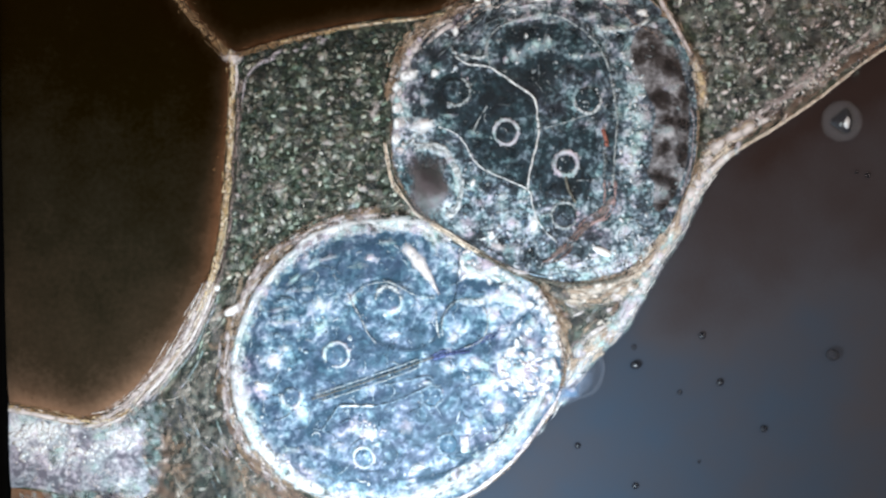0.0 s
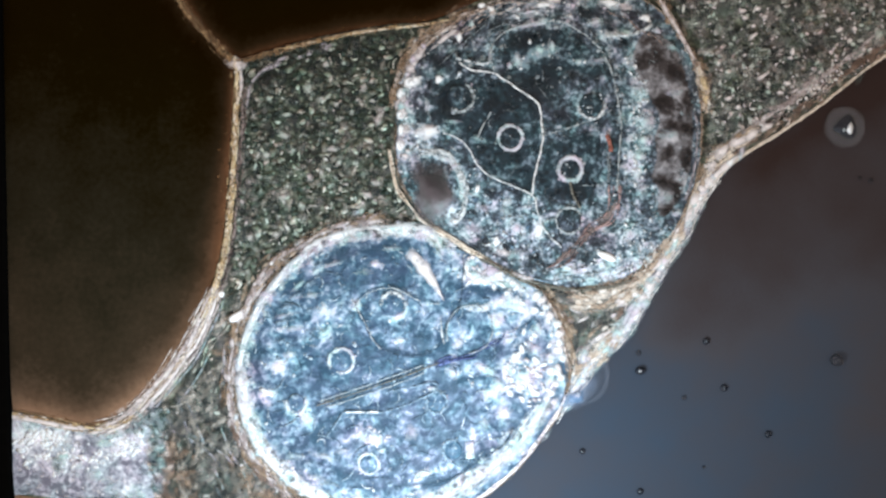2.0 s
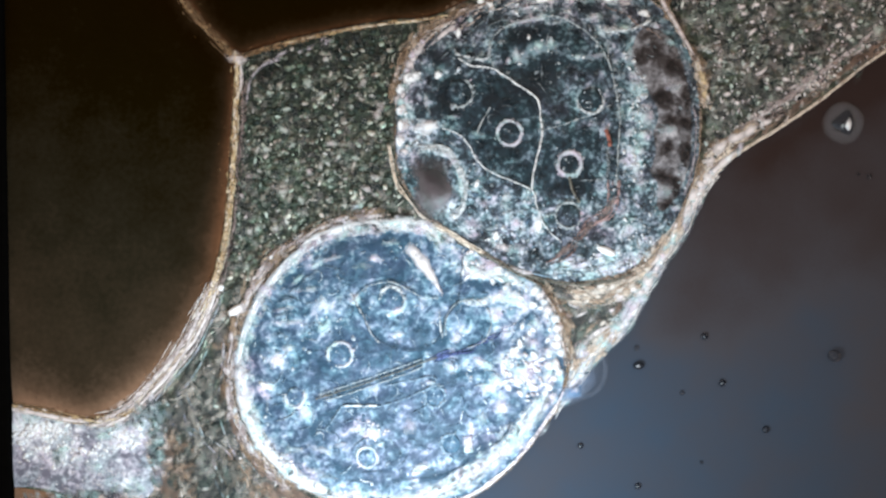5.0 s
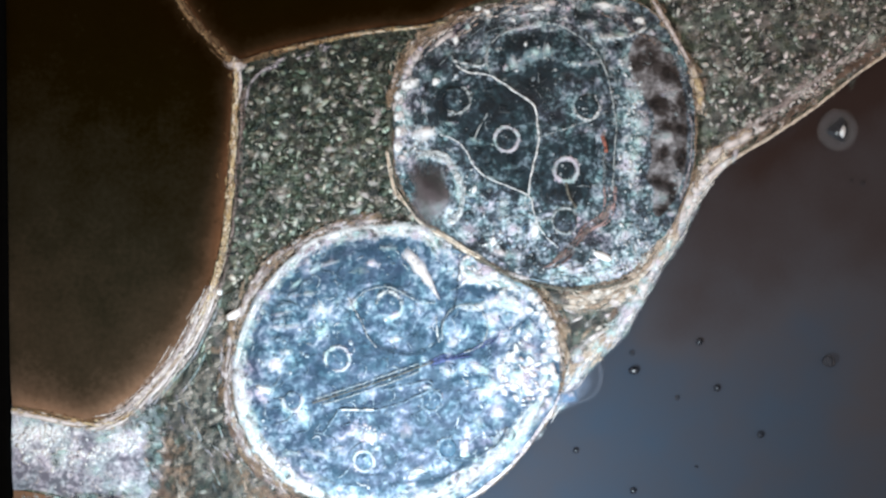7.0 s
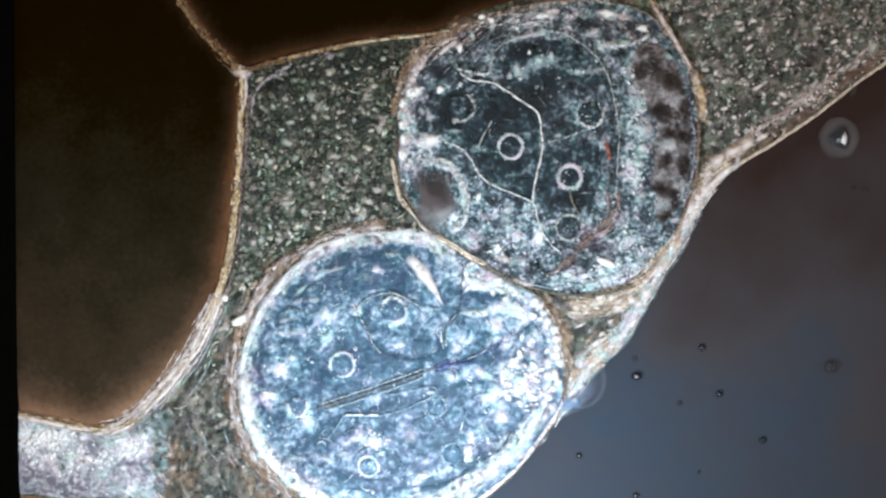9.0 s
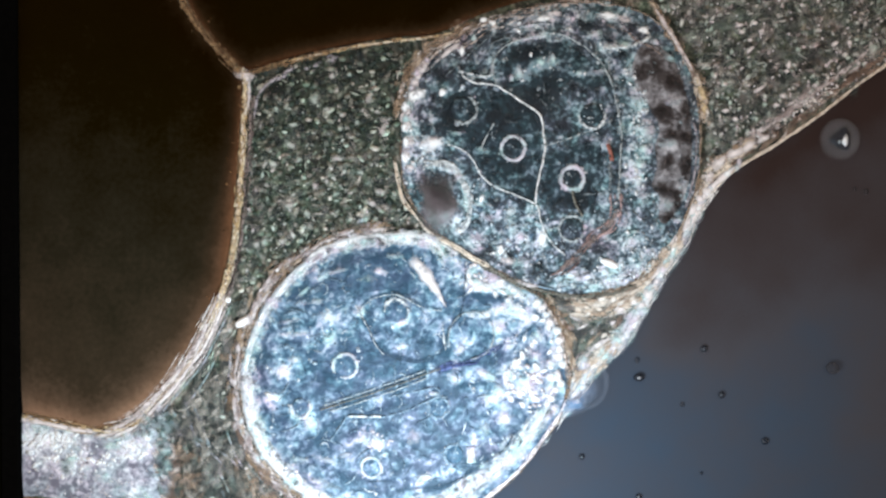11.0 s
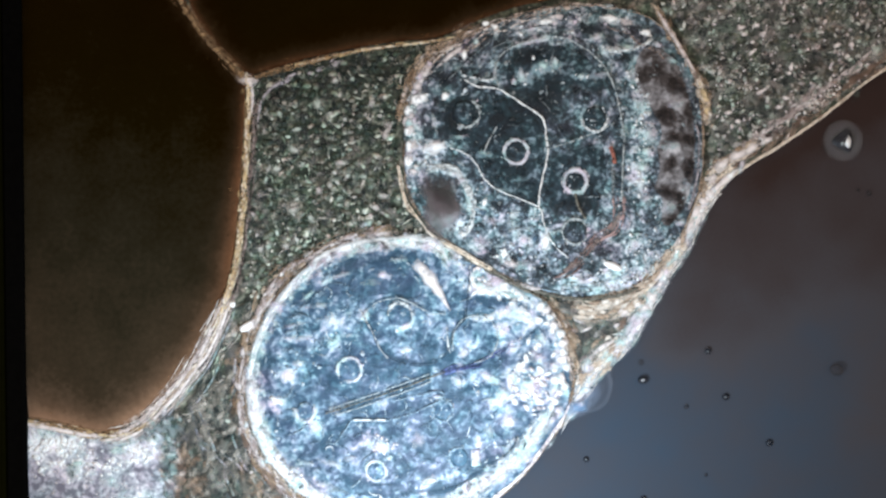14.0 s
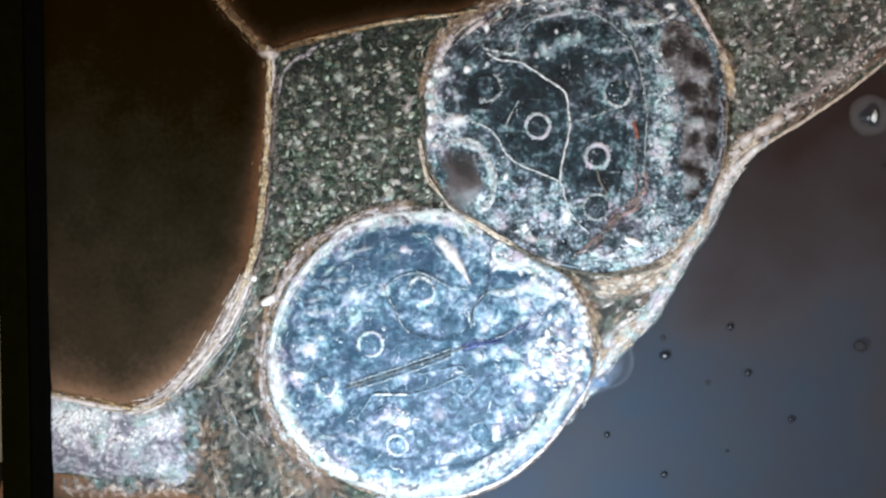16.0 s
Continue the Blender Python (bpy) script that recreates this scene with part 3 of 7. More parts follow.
def streaks(line, width, count, height, lo, hi, long=3.0, spread=0.16, within=None):
    """Thin flakes strewn along a plan line, each turned along it; within: an outline that they keep to."""
    d = np.gradient(line, axis=0)
    d /= np.maximum(np.linalg.norm(d, axis=1), 1e-9)[:, None]
    i = rng.integers(0, len(line), count)
    q = line[i] + np.c_[-d[i, 1], d[i, 0]] * (rng.normal(0, 0.32, count) * width)[:, None]
    turn = np.arctan2(d[i, 1], d[i, 0])
    if within is not None:
        ok = inside(within, q) & (edge_distance(within, q) > hi * 1.2)
        q, turn = q[ok], turn[ok]
    return flakes(q, height, lo, hi, long, turn, spread)


# ---- outlines in the plan ----
LEFT_CELL = curve([(301, -34), (350, 41), (406, 103), (413, 150), (409, 220), (404, 300), (399, 360), (391, 430), (376, 490), (356, 545),
                   (326, 600), (286, 655), (236, 705), (196, 733), (165, 745), (120, 740), (60, 724), (15, 717), (-40, 709), (-62, 560), (-62, 120), (-40, -80), (240, -110)], True, 9)
TOP_CELL = curve([(311, -36), (355, 44), (414, 102), (440, 102), (520, 79), (600, 62), (680, 49), (748, 44), (790, 30), (840, 8), (905, -14),
                  (970, -30), (1010, -80), (900, -150), (600, -170), (320, -150)], True, 9)
LOW_CELL = curve([(-60, 862), (25, 866), (90, 876), (150, 888), (230, 896), (300, 915), (310, 990), (100, 1030), (-60, 1000)], True, 9)
PALE_CELL = curve([(-50, 724), (60, 732), (120, 746), (165, 754), (215, 748), (255, 745), (272, 772), (278, 820), (272, 868), (240, 890), (150, 884), (60, 866), (-50, 858)], True, 8)
UPPER = curve([(697, 210), (705, 150), (730, 100), (775, 64), (840, 29), (910, 2), (1000, -13), (1090, -5), (1146, 18), (1180, 54), (1210, 106), (1224, 160),
               (1228, 220), (1226, 285), (1214, 338), (1196, 383), (1168, 435), (1130, 475), (1080, 499), (1020, 509), (960, 503), (900, 482), (850, 455),
               (800, 424), (757, 395), (716, 345), (698, 290)], True, 8)
LOWER = curve([(413, 660), (422, 600), (450, 532), (500, 468), (560, 425), (620, 405), (690, 398), (745, 404), (800, 430), (860, 466), (910, 494), (948, 513),
               (972, 555), (986, 610), (996, 660), (982, 718), (957, 758), (923, 802), (888, 840), (838, 877), (768, 905), (680, 914), (600, 899), (530, 866), (478, 825),
               (443, 775), (421, 720)], True, 8)
MARGIN = [(1760, -60), (1660, 25), (1568, 95), (1512, 134), (1440, 191), (1370, 238), (1300, 281), (1258, 317), (1237, 342), (1222, 372), (1205, 409),
          (1176, 454), (1148, 502), (1124, 542), (1099, 587), (1066, 619), (1036, 650), (1002, 700), (966, 742)]
SHEET = np.concatenate([curve(MARGIN, False, 10), np.array([(900, 800), (820, 880), (700, 940), (600, 1010), (300, 1060), (-62, 1060), (-62, -190), (700, -220), (1760, -220)], float)])


def oval_height(cx, cy, rx, ry, rim, top, seed, rough=2.0):
    def h(q):
        rho = ((q[:, 0] - cx) / rx) ** 2 + ((q[:, 1] - cy) / ry) ** 2
        return rim + (top - rim) * np.sqrt(np.clip(1 - rho, 0, 1)) + rough * (wavy(q, 26, seed) + 0.6 * wavy(q, 11, seed + 3))
    return h


def cell_height(outline, rim, top, reach, seed, rough=1.0):
    def h(q):
        d = edge_distance(outline, q)
        return rim + (top - rim) * (1 - np.exp(-d / reach)) + rough * wavy(q, 30, seed)
    return h


def flat(h0, rough=1.0, size=18, seed=0):
    return lambda q: h0 + rough * wavy(q, size, seed)


def soft_spots(spots, waves=0.035, stray=1.0):
    """How dense the cytoplasm is, and the fluid's painted falloff: broad soft ovals (x, y, half width, half height,
    turn, amount).
    """
    def d(q):
        out = waves * wavy(q, 45, 21) if waves else np.zeros(len(q))
        q = q + stray * (8.0 * np.c_[wavy(q, 21, 61), wavy(q, 21, 67)] + 4.0 * np.c_[wavy(q, 8, 71), wavy(q, 8, 73)])
        for x, y, rx, ry, turn, amount in spots:
            t = math.radians(turn)
            u, v = q[:, 0] - x, q[:, 1] - y
            a, c = (u * math.cos(t) + v * math.sin(t)) / rx, (v * math.cos(t) - u * math.sin(t)) / ry
            out = out + amount * np.exp(-(a * a + c * c) * 0.9)
        return out
    return d


def total(gain, shift, *fields):
    return lambda q: gain * sum(f(q) for f in fields) + shift


def ovals(spots, stray=1.0):
    return soft_spots(spots, 0, stray)


UP_D = total(
    1.35, -0.014,
    soft_spots([(870, 205, 90, 75, -20, -0.05), (965, 125, 85, 45, 0, -0.04), (985, 325, 70, 45, 0, -0.05), (800, 170, 40, 35, 0, -0.04), (1115, 220, 18, 170, 0, 0.05), (890, 395, 100, 45, 25, 0.05),
                (1040, 474, 120, 26, -12, 0.06), (1120, 425, 46, 46, -40, 0.05), (1055, 405, 46, 46, 0, 0.06), (930, 22, 130, 18, -5, 0.04), (714, 200, 14, 90, 0, 0.07), (735, 262, 40, 14, 0, 0.05)]),
    ovals([(777, 115, 15, 12, 0, -0.06), (787, 188, 22, 30, 0, -0.05), (910, 85, 25, 15, 0, -0.07), (944, 165, 30, 20, 30, -0.07), (884, 188, 40, 30, 0, -0.04), (970, 142, 25, 20, 0, -0.05),
           (1047, 85, 15, 6, 0, -0.05), (827, 335, 12, 12, 0, -0.04), (884, 428, 8, 8, 0, -0.07), (1017, 328, 20, 20, 0, -0.05), (1054, 435, 10, 8, 0, -0.06), (880, 10, 40, 8, -20, -0.05)]),
    ovals([(720, 152, 10, 8, 0, 0.14), (774, 150, 6, 6, 0, 0.14), (709, 175, 7, 8, 0, 0.14), (807, 78, 4, 8, 0, 0.15), (910, 118, 18, 10, -30, 0.09), (950, 98, 22, 9, 0, 0.09), (754, 238, 18, 8, 0, 0.14),
           (804, 218, 20, 10, 0, 0.06), (707, 238, 8, 12, 0, 0.12), (755, 192, 5, 12, 0, 0.06), (900, 212, 15, 8, 0, 0.06), (844, 122, 20, 5, 0, 0.10), (1080, 72, 35, 7, -8, 0.11)]),
    ovals([(1100, 122, 12, 25, 0, 0.06), (1124, 165, 10, 30, 0, 0.09), (1024, 118, 18, 6, 0, 0.08), (957, 95, 20, 8, 0, 0.06), (767, 278, 25, 9, 10, 0.07), (840, 338, 5, 8, 0, 0.11), (887, 358, 12, 8, 0, 0.07),
           (907, 408, 12, 8, 0, 0.10), (947, 405, 8, 17, -10, 0.13), (870, 432, 10, 9, 0, 0.11), (837, 422, 15, 10, 0, 0.05), (812, 340, 6, 18, 0, 0.08)]),
    ovals([(1117, 298, 12, 35, 0, 0.08), (970, 498, 15, 5, 0, 0.09), (1080, 485, 20, 6, -10, 0.10), (1097, 422, 10, 10, 0, 0.08), (1004, 472, 12, 6, 0, 0.06), (1057, 305, 5, 20, 0, 0.06), (1030, 190, 30, 26, 0, 0.03), (752, 316, 26, 18, 20, -0.06), (786, 380, 18, 12, 0, 0.07), (736, 288, 20, 6, 0, 0.05), (960, 50, 40, 8, 0, 0.05), (1000, 20, 60, 8, 0, 0.06)]),
    ovals([(770, 115, 20, 14, 0, -0.10), (928, 75, 24, 14, -20, -0.10), (942, 168, 28, 16, 20, -0.08), (786, 198, 24, 26, 0, -0.07), (1045, 150, 30, 14, 0, -0.06), (975, 215, 20, 14, 0, -0.08), (990, 285, 12, 14, 0, -0.05),
           (1012, 345, 26, 14, 0, -0.07), (760, 70, 14, 10, -30, -0.06), (1020, 28, 40, 8, 4, -0.09), (1110, 32, 14, 7, 20, -0.06), (1085, 95, 14, 14, 0, -0.05), (850, 60, 26, 16, 0, -0.05), (990, 80, 18, 12, 0, -0.05)], 0.5),
    ovals([(725, 152, 15, 9, -5, 0.13), (706, 172, 8, 9, 0, 0.13), (772, 149, 7, 6, 0, 0.10), (752, 239, 17, 9, -10, 0.12), (930, 30, 26, 5, -14, 0.09), (912, 56, 36, 5, -16, 0.07), (945, 98, 12, 12, 0, 0.06), (907, 115, 9, 12, 0, 0.07),
           (1075, 68, 30, 7, -6, 0.09), (1040, 50, 14, 6, 0, 0.08), (1075, 14, 20, 7, 6, 0.10), (1130, 40, 12, 6, 25, 0.09), (1012, 118, 9, 5, 0, 0.09), (1050, 115, 14, 6, 0, 0.04), (862, 105, 4, 22, 0, 0.08)], 0.5),
    ovals([(780, 285, 22, 7, 18, 0.09), (803, 302, 8, 10, 0, 0.09), (835, 250, 14, 8, 20, 0.03), (812, 342, 6, 16, 0, 0.07), (838, 336, 5, 9, 20, 0.09), (890, 362, 12, 8, 0, 0.05), (928, 362, 7, 12, 10, 0.08), (944, 408, 8, 18, -12, 0.11),
           (872, 428, 8, 8, 0, 0.10), (906, 410, 11, 8, 0, 0.08), (830, 410, 22, 12, 0, 0.03), (1060, 482, 26, 7, -6, 0.09), (1000, 478, 16, 8, 0, 0.05), (1100, 415, 10, 12, 0, 0.06), (1040, 300, 8, 40, 0, 0.04)], 0.5),
    ovals([(860, 345, 14, 10, 0, -0.06), (838, 378, 26, 9, 0, -0.05), (885, 432, 6, 7, 0, -0.09), (855, 438, 14, 6, 15, -0.05), (1050, 428, 16, 10, 20, -0.08), (1032, 452, 30, 6, 0, -0.06), (1000, 395, 12, 12, 0, -0.06), (1090, 445, 16, 10, 0, -0.05),
           (1140, 400, 14, 16, 0, -0.04), (905, 385, 8, 8, 0, -0.05), (965, 465, 20, 8, 0, -0.03), (920, 395, 8, 8, 0, -0.05), (1075, 385, 10, 14, 0, -0.04), (1120, 395, 10, 10, 0, -0.03), (1000, 440, 200, 60, -10, -0.02), (985, 115, 70, 36, 10, 0.05)], 0.5))
LILAC_D = total(
    1.0, 0.0,
    soft_spots([(1143, 105, 34, 36, 0, -0.10), (1184, 135, 18, 13, 0, -0.24), (1160, 188, 20, 17, 0, -0.20), (1176, 227, 10, 8, 0, -0.20), (1206, 235, 18, 10, 30, -0.24), (1204, 178, 10, 30, 0, -0.10),
                (1160, 325, 26, 8, 12, -0.20), (1165, 372, 22, 6, 0, -0.16), (1172, 274, 9, 14, 0, -0.20), (1200, 286, 11, 20, 0, -0.22), (1186, 350, 10, 12, 0, -0.18), (1148, 265, 10, 12, 0, -0.08)], 0.03, 0.6),
    ovals([(1178, 168, 18, 10, 0, 0.16), (1134, 225, 14, 22, 0, 0.20), (1180, 85, 14, 14, -30, 0.08), (1118, 165, 16, 18, 0, 0.12), (1162, 352, 16, 12, 0, 0.14), (1198, 330, 7, 22, 0, 0.14), (1120, 285, 14, 22, 0, 0.18),
           (1178, 248, 22, 9, -10, 0.12), (1118, 330, 12, 20, 0, 0.16), (1186, 378, 12, 7, 0, 0.18), (1160, 300, 18, 8, 0, 0.08), (1184, 265, 6, 18, 0, 0.08), (1150, 385, 14, 10, 0, 0.06)], 0.6))
LO_D = total(
    1.6, -0.068,
    soft_spots([(640, 468, 95, 26, -10, -0.024), (640, 603, 70, 24, 0, -0.023), (560, 660, 70, 22, -15, -0.016), (690, 712, 75, 15, -15, -0.020), (790, 684, 50, 25, 0, -0.023), (478, 780, 26, 60, -30, 0.06),
                (560, 850, 80, 36, 30, 0.05), (905, 545, 50, 40, 0, 0.04), (920, 655, 60, 60, 0, 0.035), (850, 480, 80, 20, 28, 0.05), (860, 740, 50, 60, 0, 0.0), (640, 900, 100, 26, 0, 0.05), (700, 800, 190, 70, 0, -0.030)]),
    ovals([(684, 438, 30, 8, 0, -0.073), (527, 502, 30, 12, -30, -0.056), (577, 482, 25, 8, -20, -0.048), (624, 495, 40, 12, 0, -0.048), (527, 528, 12, 6, 0, -0.056), (694, 485, 25, 10, 0, -0.056), (530, 562, 7, 7, 0, -0.040),
           (650, 455, 30, 10, 0, -0.040), (837, 515, 35, 5, 10, -0.048), (904, 512, 15, 4, 10, -0.048), (697, 472, 20, 10, 0, -0.048), (854, 568, 5, 12, 0, -0.040), (934, 555, 6, 15, 30, -0.040), (564, 655, 10, 15, 20, -0.048)]),
    ovals([(494, 725, 15, 8, 10, -0.048), (670, 705, 35, 6, -12, -0.056), (534, 778, 15, 5, 0, -0.040), (634, 638, 25, 10, -10, -0.048), (684, 615, 25, 6, 0, -0.056), (610, 825, 15, 6, 30, -0.048), (674, 855, 8, 5, 0, -0.048),
           (775, 673, 15, 20, 0, -0.040), (782, 707, 8, 10, 0, -0.048), (755, 846, 18, 6, -12, -0.073), (850, 795, 12, 5, 0, -0.065), (877, 765, 10, 12, 0, -0.040), (860, 619, 14, 8, -20, -0.065), (948, 697, 6, 4, 0, -0.081)]),
    ovals([(660, 465, 15, 6, 0, 0.09), (560, 478, 8, 5, -30, 0.12), (524, 505, 8, 5, -40, 0.10), (510, 548, 18, 4, -8, 0.09), (497, 575, 20, 4, -8, 0.10), (574, 538, 10, 12, 0, 0.06), (627, 538, 6, 8, 0, 0.10),
           (700, 555, 18, 8, -20, 0.10), (684, 515, 15, 3, 0, 0.08), (574, 585, 8, 10, 0, 0.10), (827, 482, 18, 12, 0, 0.12), (890, 502, 30, 8, 20, 0.12), (900, 538, 25, 10, 10, 0.12), (870, 562, 8, 12, 0, 0.11)]),
    ovals([(830, 542, 15, 5, 10, 0.10), (777, 448, 15, 15, 0, 0.07), (964, 578, 8, 15, -15, 0.12), (797, 485, 12, 5, 20, 0.10), (857, 482, 6, 8, 0, 0.11), (487, 642, 12, 14, 0, 0.10), (480, 692, 14, 5, 25, 0.11),
           (540, 725, 12, 12, 0, 0.08), (660, 775, 10, 8, 0, 0.11), (630, 762, 20, 12, 0, 0.06), (504, 777, 10, 6, 0, 0.08), (520, 803, 12, 6, 0, 0.07), (700, 598, 15, 4, 0, 0.09), (510, 632, 10, 6, 0, 0.08)]),
    ovals([(897, 656, 25, 20, 0, 0.06), (924, 680, 15, 15, 0, 0.06), (856, 693, 18, 8, -20, 0.10), (972, 615, 10, 12, 0, 0.12), (799, 660, 15, 8, -30, 0.07), (738, 836, 8, 6, 0, 0.09), (833, 755, 10, 15, 0, 0.06),
           (850, 646, 10, 5, 0, 0.09), (820, 590, 24, 22, 0, 0.04), (770, 820, 30, 10, -10, 0.05), (700, 800, 24, 12, 0, 0.03)]),
    ovals([(700, 618, 55, 9, 4, -0.06), (664, 632, 40, 12, -6, -0.03), (862, 619, 18, 13, -15, -0.08), (795, 676, 26, 22, 20, -0.05), (690, 710, 60, 9, -14, -0.05), (600, 680, 30, 5, -18, -0.03), (665, 440, 24, 9, -4, -0.06), (595, 440, 20, 9, -20, -0.03),
           (530, 512, 20, 10, -25, -0.04), (520, 596, 28, 8, 0, -0.04), (565, 670, 16, 14, 0, -0.04), (735, 595, 26, 16, 0, -0.03), (840, 512, 40, 7, 8, -0.05), (905, 517, 20, 5, 30, -0.06), (918, 620, 18, 16, 0, -0.04), (590, 490, 36, 9, -6, -0.03)], 0.5),
    ovals([(568, 474, 22, 5, -25, 0.06), (525, 503, 14, 5, -40, 0.05), (660, 466, 14, 7, 0, 0.06), (545, 520, 30, 5, -6, 0.03), (568, 540, 12, 12, 0, 0.05), (510, 578, 32, 7, -4, 0.03), (572, 586, 12, 10, -30, 0.06), (626, 540, 9, 8, 0, 0.06),
           (490, 640, 16, 14, -30, 0.07), (508, 622, 10, 8, 0, 0.05), (700, 596, 16, 6, 0, 0.05), (702, 556, 18, 7, -20, 0.05), (475, 686, 14, 7, 25, 0.06), (540, 735, 14, 20, 0, 0.05), (655, 770, 26, 14, 0, 0.05), (625, 768, 14, 14, 0, 0.03)], 0.5),
    ovals([(830, 490, 18, 14, 0, 0.07), (880, 502, 34, 9, 14, 0.06), (900, 540, 30, 11, 12, 0.06), (868, 566, 9, 12, 0, 0.05), (820, 545, 22, 6, 8, 0.04), (810, 600, 20, 10, -40, 0.05), (850, 650, 16, 9, 20, 0.06), (855, 690, 16, 10, 0, 0.05),
           (918, 670, 22, 18, 0, 0.06), (790, 655, 16, 8, 30, 0.05), (780, 432, 16, 14, 0, 0.03), (800, 480, 12, 8, 0, 0.05), (880, 730, 24, 20, 0, 0.04), (740, 836, 14, 9, -20, 0.05), (560, 800, 30, 10, 10, 0.03), (640, 880, 60, 14, 0, 0.05)], 0.5),
    ovals([(560, 760, 40, 14, 0, -0.03), (500, 765, 16, 20, 0, -0.03), (610, 832, 20, 7, 25, -0.05), (690, 855, 22, 5, -20, -0.06), (755, 848, 24, 6, -12, -0.07), (700, 770, 20, 40, 0, -0.02), (810, 812, 20, 7, -20, -0.05), (855, 793, 22, 6, -12, -0.06),
           (780, 740, 30, 14, 0, -0.03), (530, 840, 26, 14, 25, -0.03), (475, 735, 12, 12, 0, -0.04), (455, 640, 6, 30, 0, -0.04), (640, 795, 14, 6, 0, -0.02), (905, 600, 60, 110, 0, 0.015), (870, 730, 50, 60, 0, 0.012)], 0.5))
LO_BLUSH = ovals([(500, 830, 50, 40, 40, 0.9), (920, 650, 60, 70, 0, 0.6), (640, 765, 30, 18, 0, 0.7), (850, 480, 70, 20, 28, 0.5), (450, 660, 20, 60, 0, 0.8), (860, 780, 40, 20, -30, 0.6), (600, 450, 60, 14, -25, 0.5), (700, 790, 240, 130, 0, 0.45), (640, 480, 200, 80, 0, 0.12)])
UP_BLUSH = ovals([(870, 440, 60, 20, 20, 1.0), (1160, 200, 60, 160, 0, 0.1), (720, 170, 26, 60, 0, 0.6), (800, 70, 50, 24, -30, 0.9), (770, 340, 30, 30, 0, 0.25), (1040, 420, 50, 40, -40, 0.8), (980, 30, 160, 24, 0, 0.5)])
# tissue tone; the shade along its top edge is put into the colour
MID_TONE = soft_spots([(478, 142, 34, 18, -20, -0.20), (600, 100, 150, 34, -9, -0.13), (700, 130, 24, 70, 20, -0.10), (450, 260, 24, 130, 0, -0.05), (570, 380, 60, 20, -15, -0.05), (580, 165, 140, 80, 0, -0.06), (560, 340, 110, 60, 0, 0.04)], 0.03)
ZONE_D = ovals([(340, 780, 80, 110, 0, 0.07), (1040, 560, 60, 50, -40, 0.30), (1420, 90, 220, 110, -25, 0.03)])
SHEET_BLUSH = ovals([(1430, 80, 260, 150, -25, 0.42), (1050, 545, 70, 60, 0, 0.35), (310, 850, 60, 60, 0, 0.4)])
SHEET_D = lambda q: 0.05 * wavy(q, 50, 31) + 0.03 * wavy(q, 20, 33) + 0.5 * MID_TONE(q) + ZONE_D(q)

SHEET_H = flat(5.0, 1.2, 16, 2)
UP_H = oval_height(966, 248, 275, 262, 10, 26, 5)
LO_H = oval_height(702, 654, 292, 258, 10, 26, 9)

# ---- setting ----
g = Geo().add([(-400, -600, -60), (2400, -600, -60), (2400, 1500, -60), (-400, 1500, -60), (-400, -600, -75), (2400, -600, -75), (2400, 1500, -75), (-400, 1500, -75)],
              [(0, 3, 2, 1), (4, 5, 6, 7), (0, 1, 5, 4), (1, 2, 6, 5), (2, 3, 7, 6), (3, 0, 4, 7)])
tagged(part("desk", g, M_DESK, label="dark desk under the black display", smooth=False), category="desk", kind="structure")
# vignette falloff and dark margin halo, put into the fluid's colour
FLUID_FALLOFF = soft_spots([(1000, 950, 330, 260, 0, 0.15), (1200, 700, 260, 220, 0, 0.08), (1600, 250, 300, 330, 0, -0.14), (1520, 760, 200, 200, 0, 0.09), (1195, 520, 110, 110, 0, -0.10), (1290, 410, 130, 60, -40, -0.07), (1400, 250, 170, 34, -33, -0.20), (1600, 115, 120, 50, -35, -0.22)])
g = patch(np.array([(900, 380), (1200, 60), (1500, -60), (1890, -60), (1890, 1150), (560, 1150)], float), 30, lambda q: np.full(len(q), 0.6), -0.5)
part("water", g, M_WATER, label="smoky blue-grey fluid on the slide round the tissue", tone=FLUID_FALLOFF)
tagged(bpy.data.objects["water"], category="fluid", kind="structure")
g = Geo().add([(-30, -300, 0), (1900, -300, 0), (1900, 1200, 0), (-30, 1200, 0), (-30, -300, -50), (1900, -300, -50), (1900, 1200, -50), (-30, 1200, -50)],
              [(0, 3, 2, 1), (4, 5, 6, 7), (0, 1, 5, 4), (1, 2, 6, 5), (2, 3, 7, 6), (3, 0, 4, 7)])
tagged(part("slide", g, M_WATER, label="smooth grey slide under the fluid", smooth=False), category="slide", kind="structure")


def bezel_bar(x0, x1, y0, y1, lean):
    """A bar of the frame with rounded long edges; lean: shift of x along y."""
    w, prof = x1 - x0, [(0, -58), (0, 22), (0.03, 27), (0.10, 30), (0.90, 30), (0.97, 27), (1, 22), (1, -58)]
    v, n = [], len(prof)
    for y in (y0, y1):
        v += [(x0 + w * a + lean * (y - 390), y, h) for a, h in prof]
    f = [(i, i + 1, n + i + 1, n + i) for i in range(n - 1)] + [tuple(range(n))[::-1], tuple(range(n, 2 * n))]
    return Geo().add(v, [tuple(reversed(q)) for q in f])


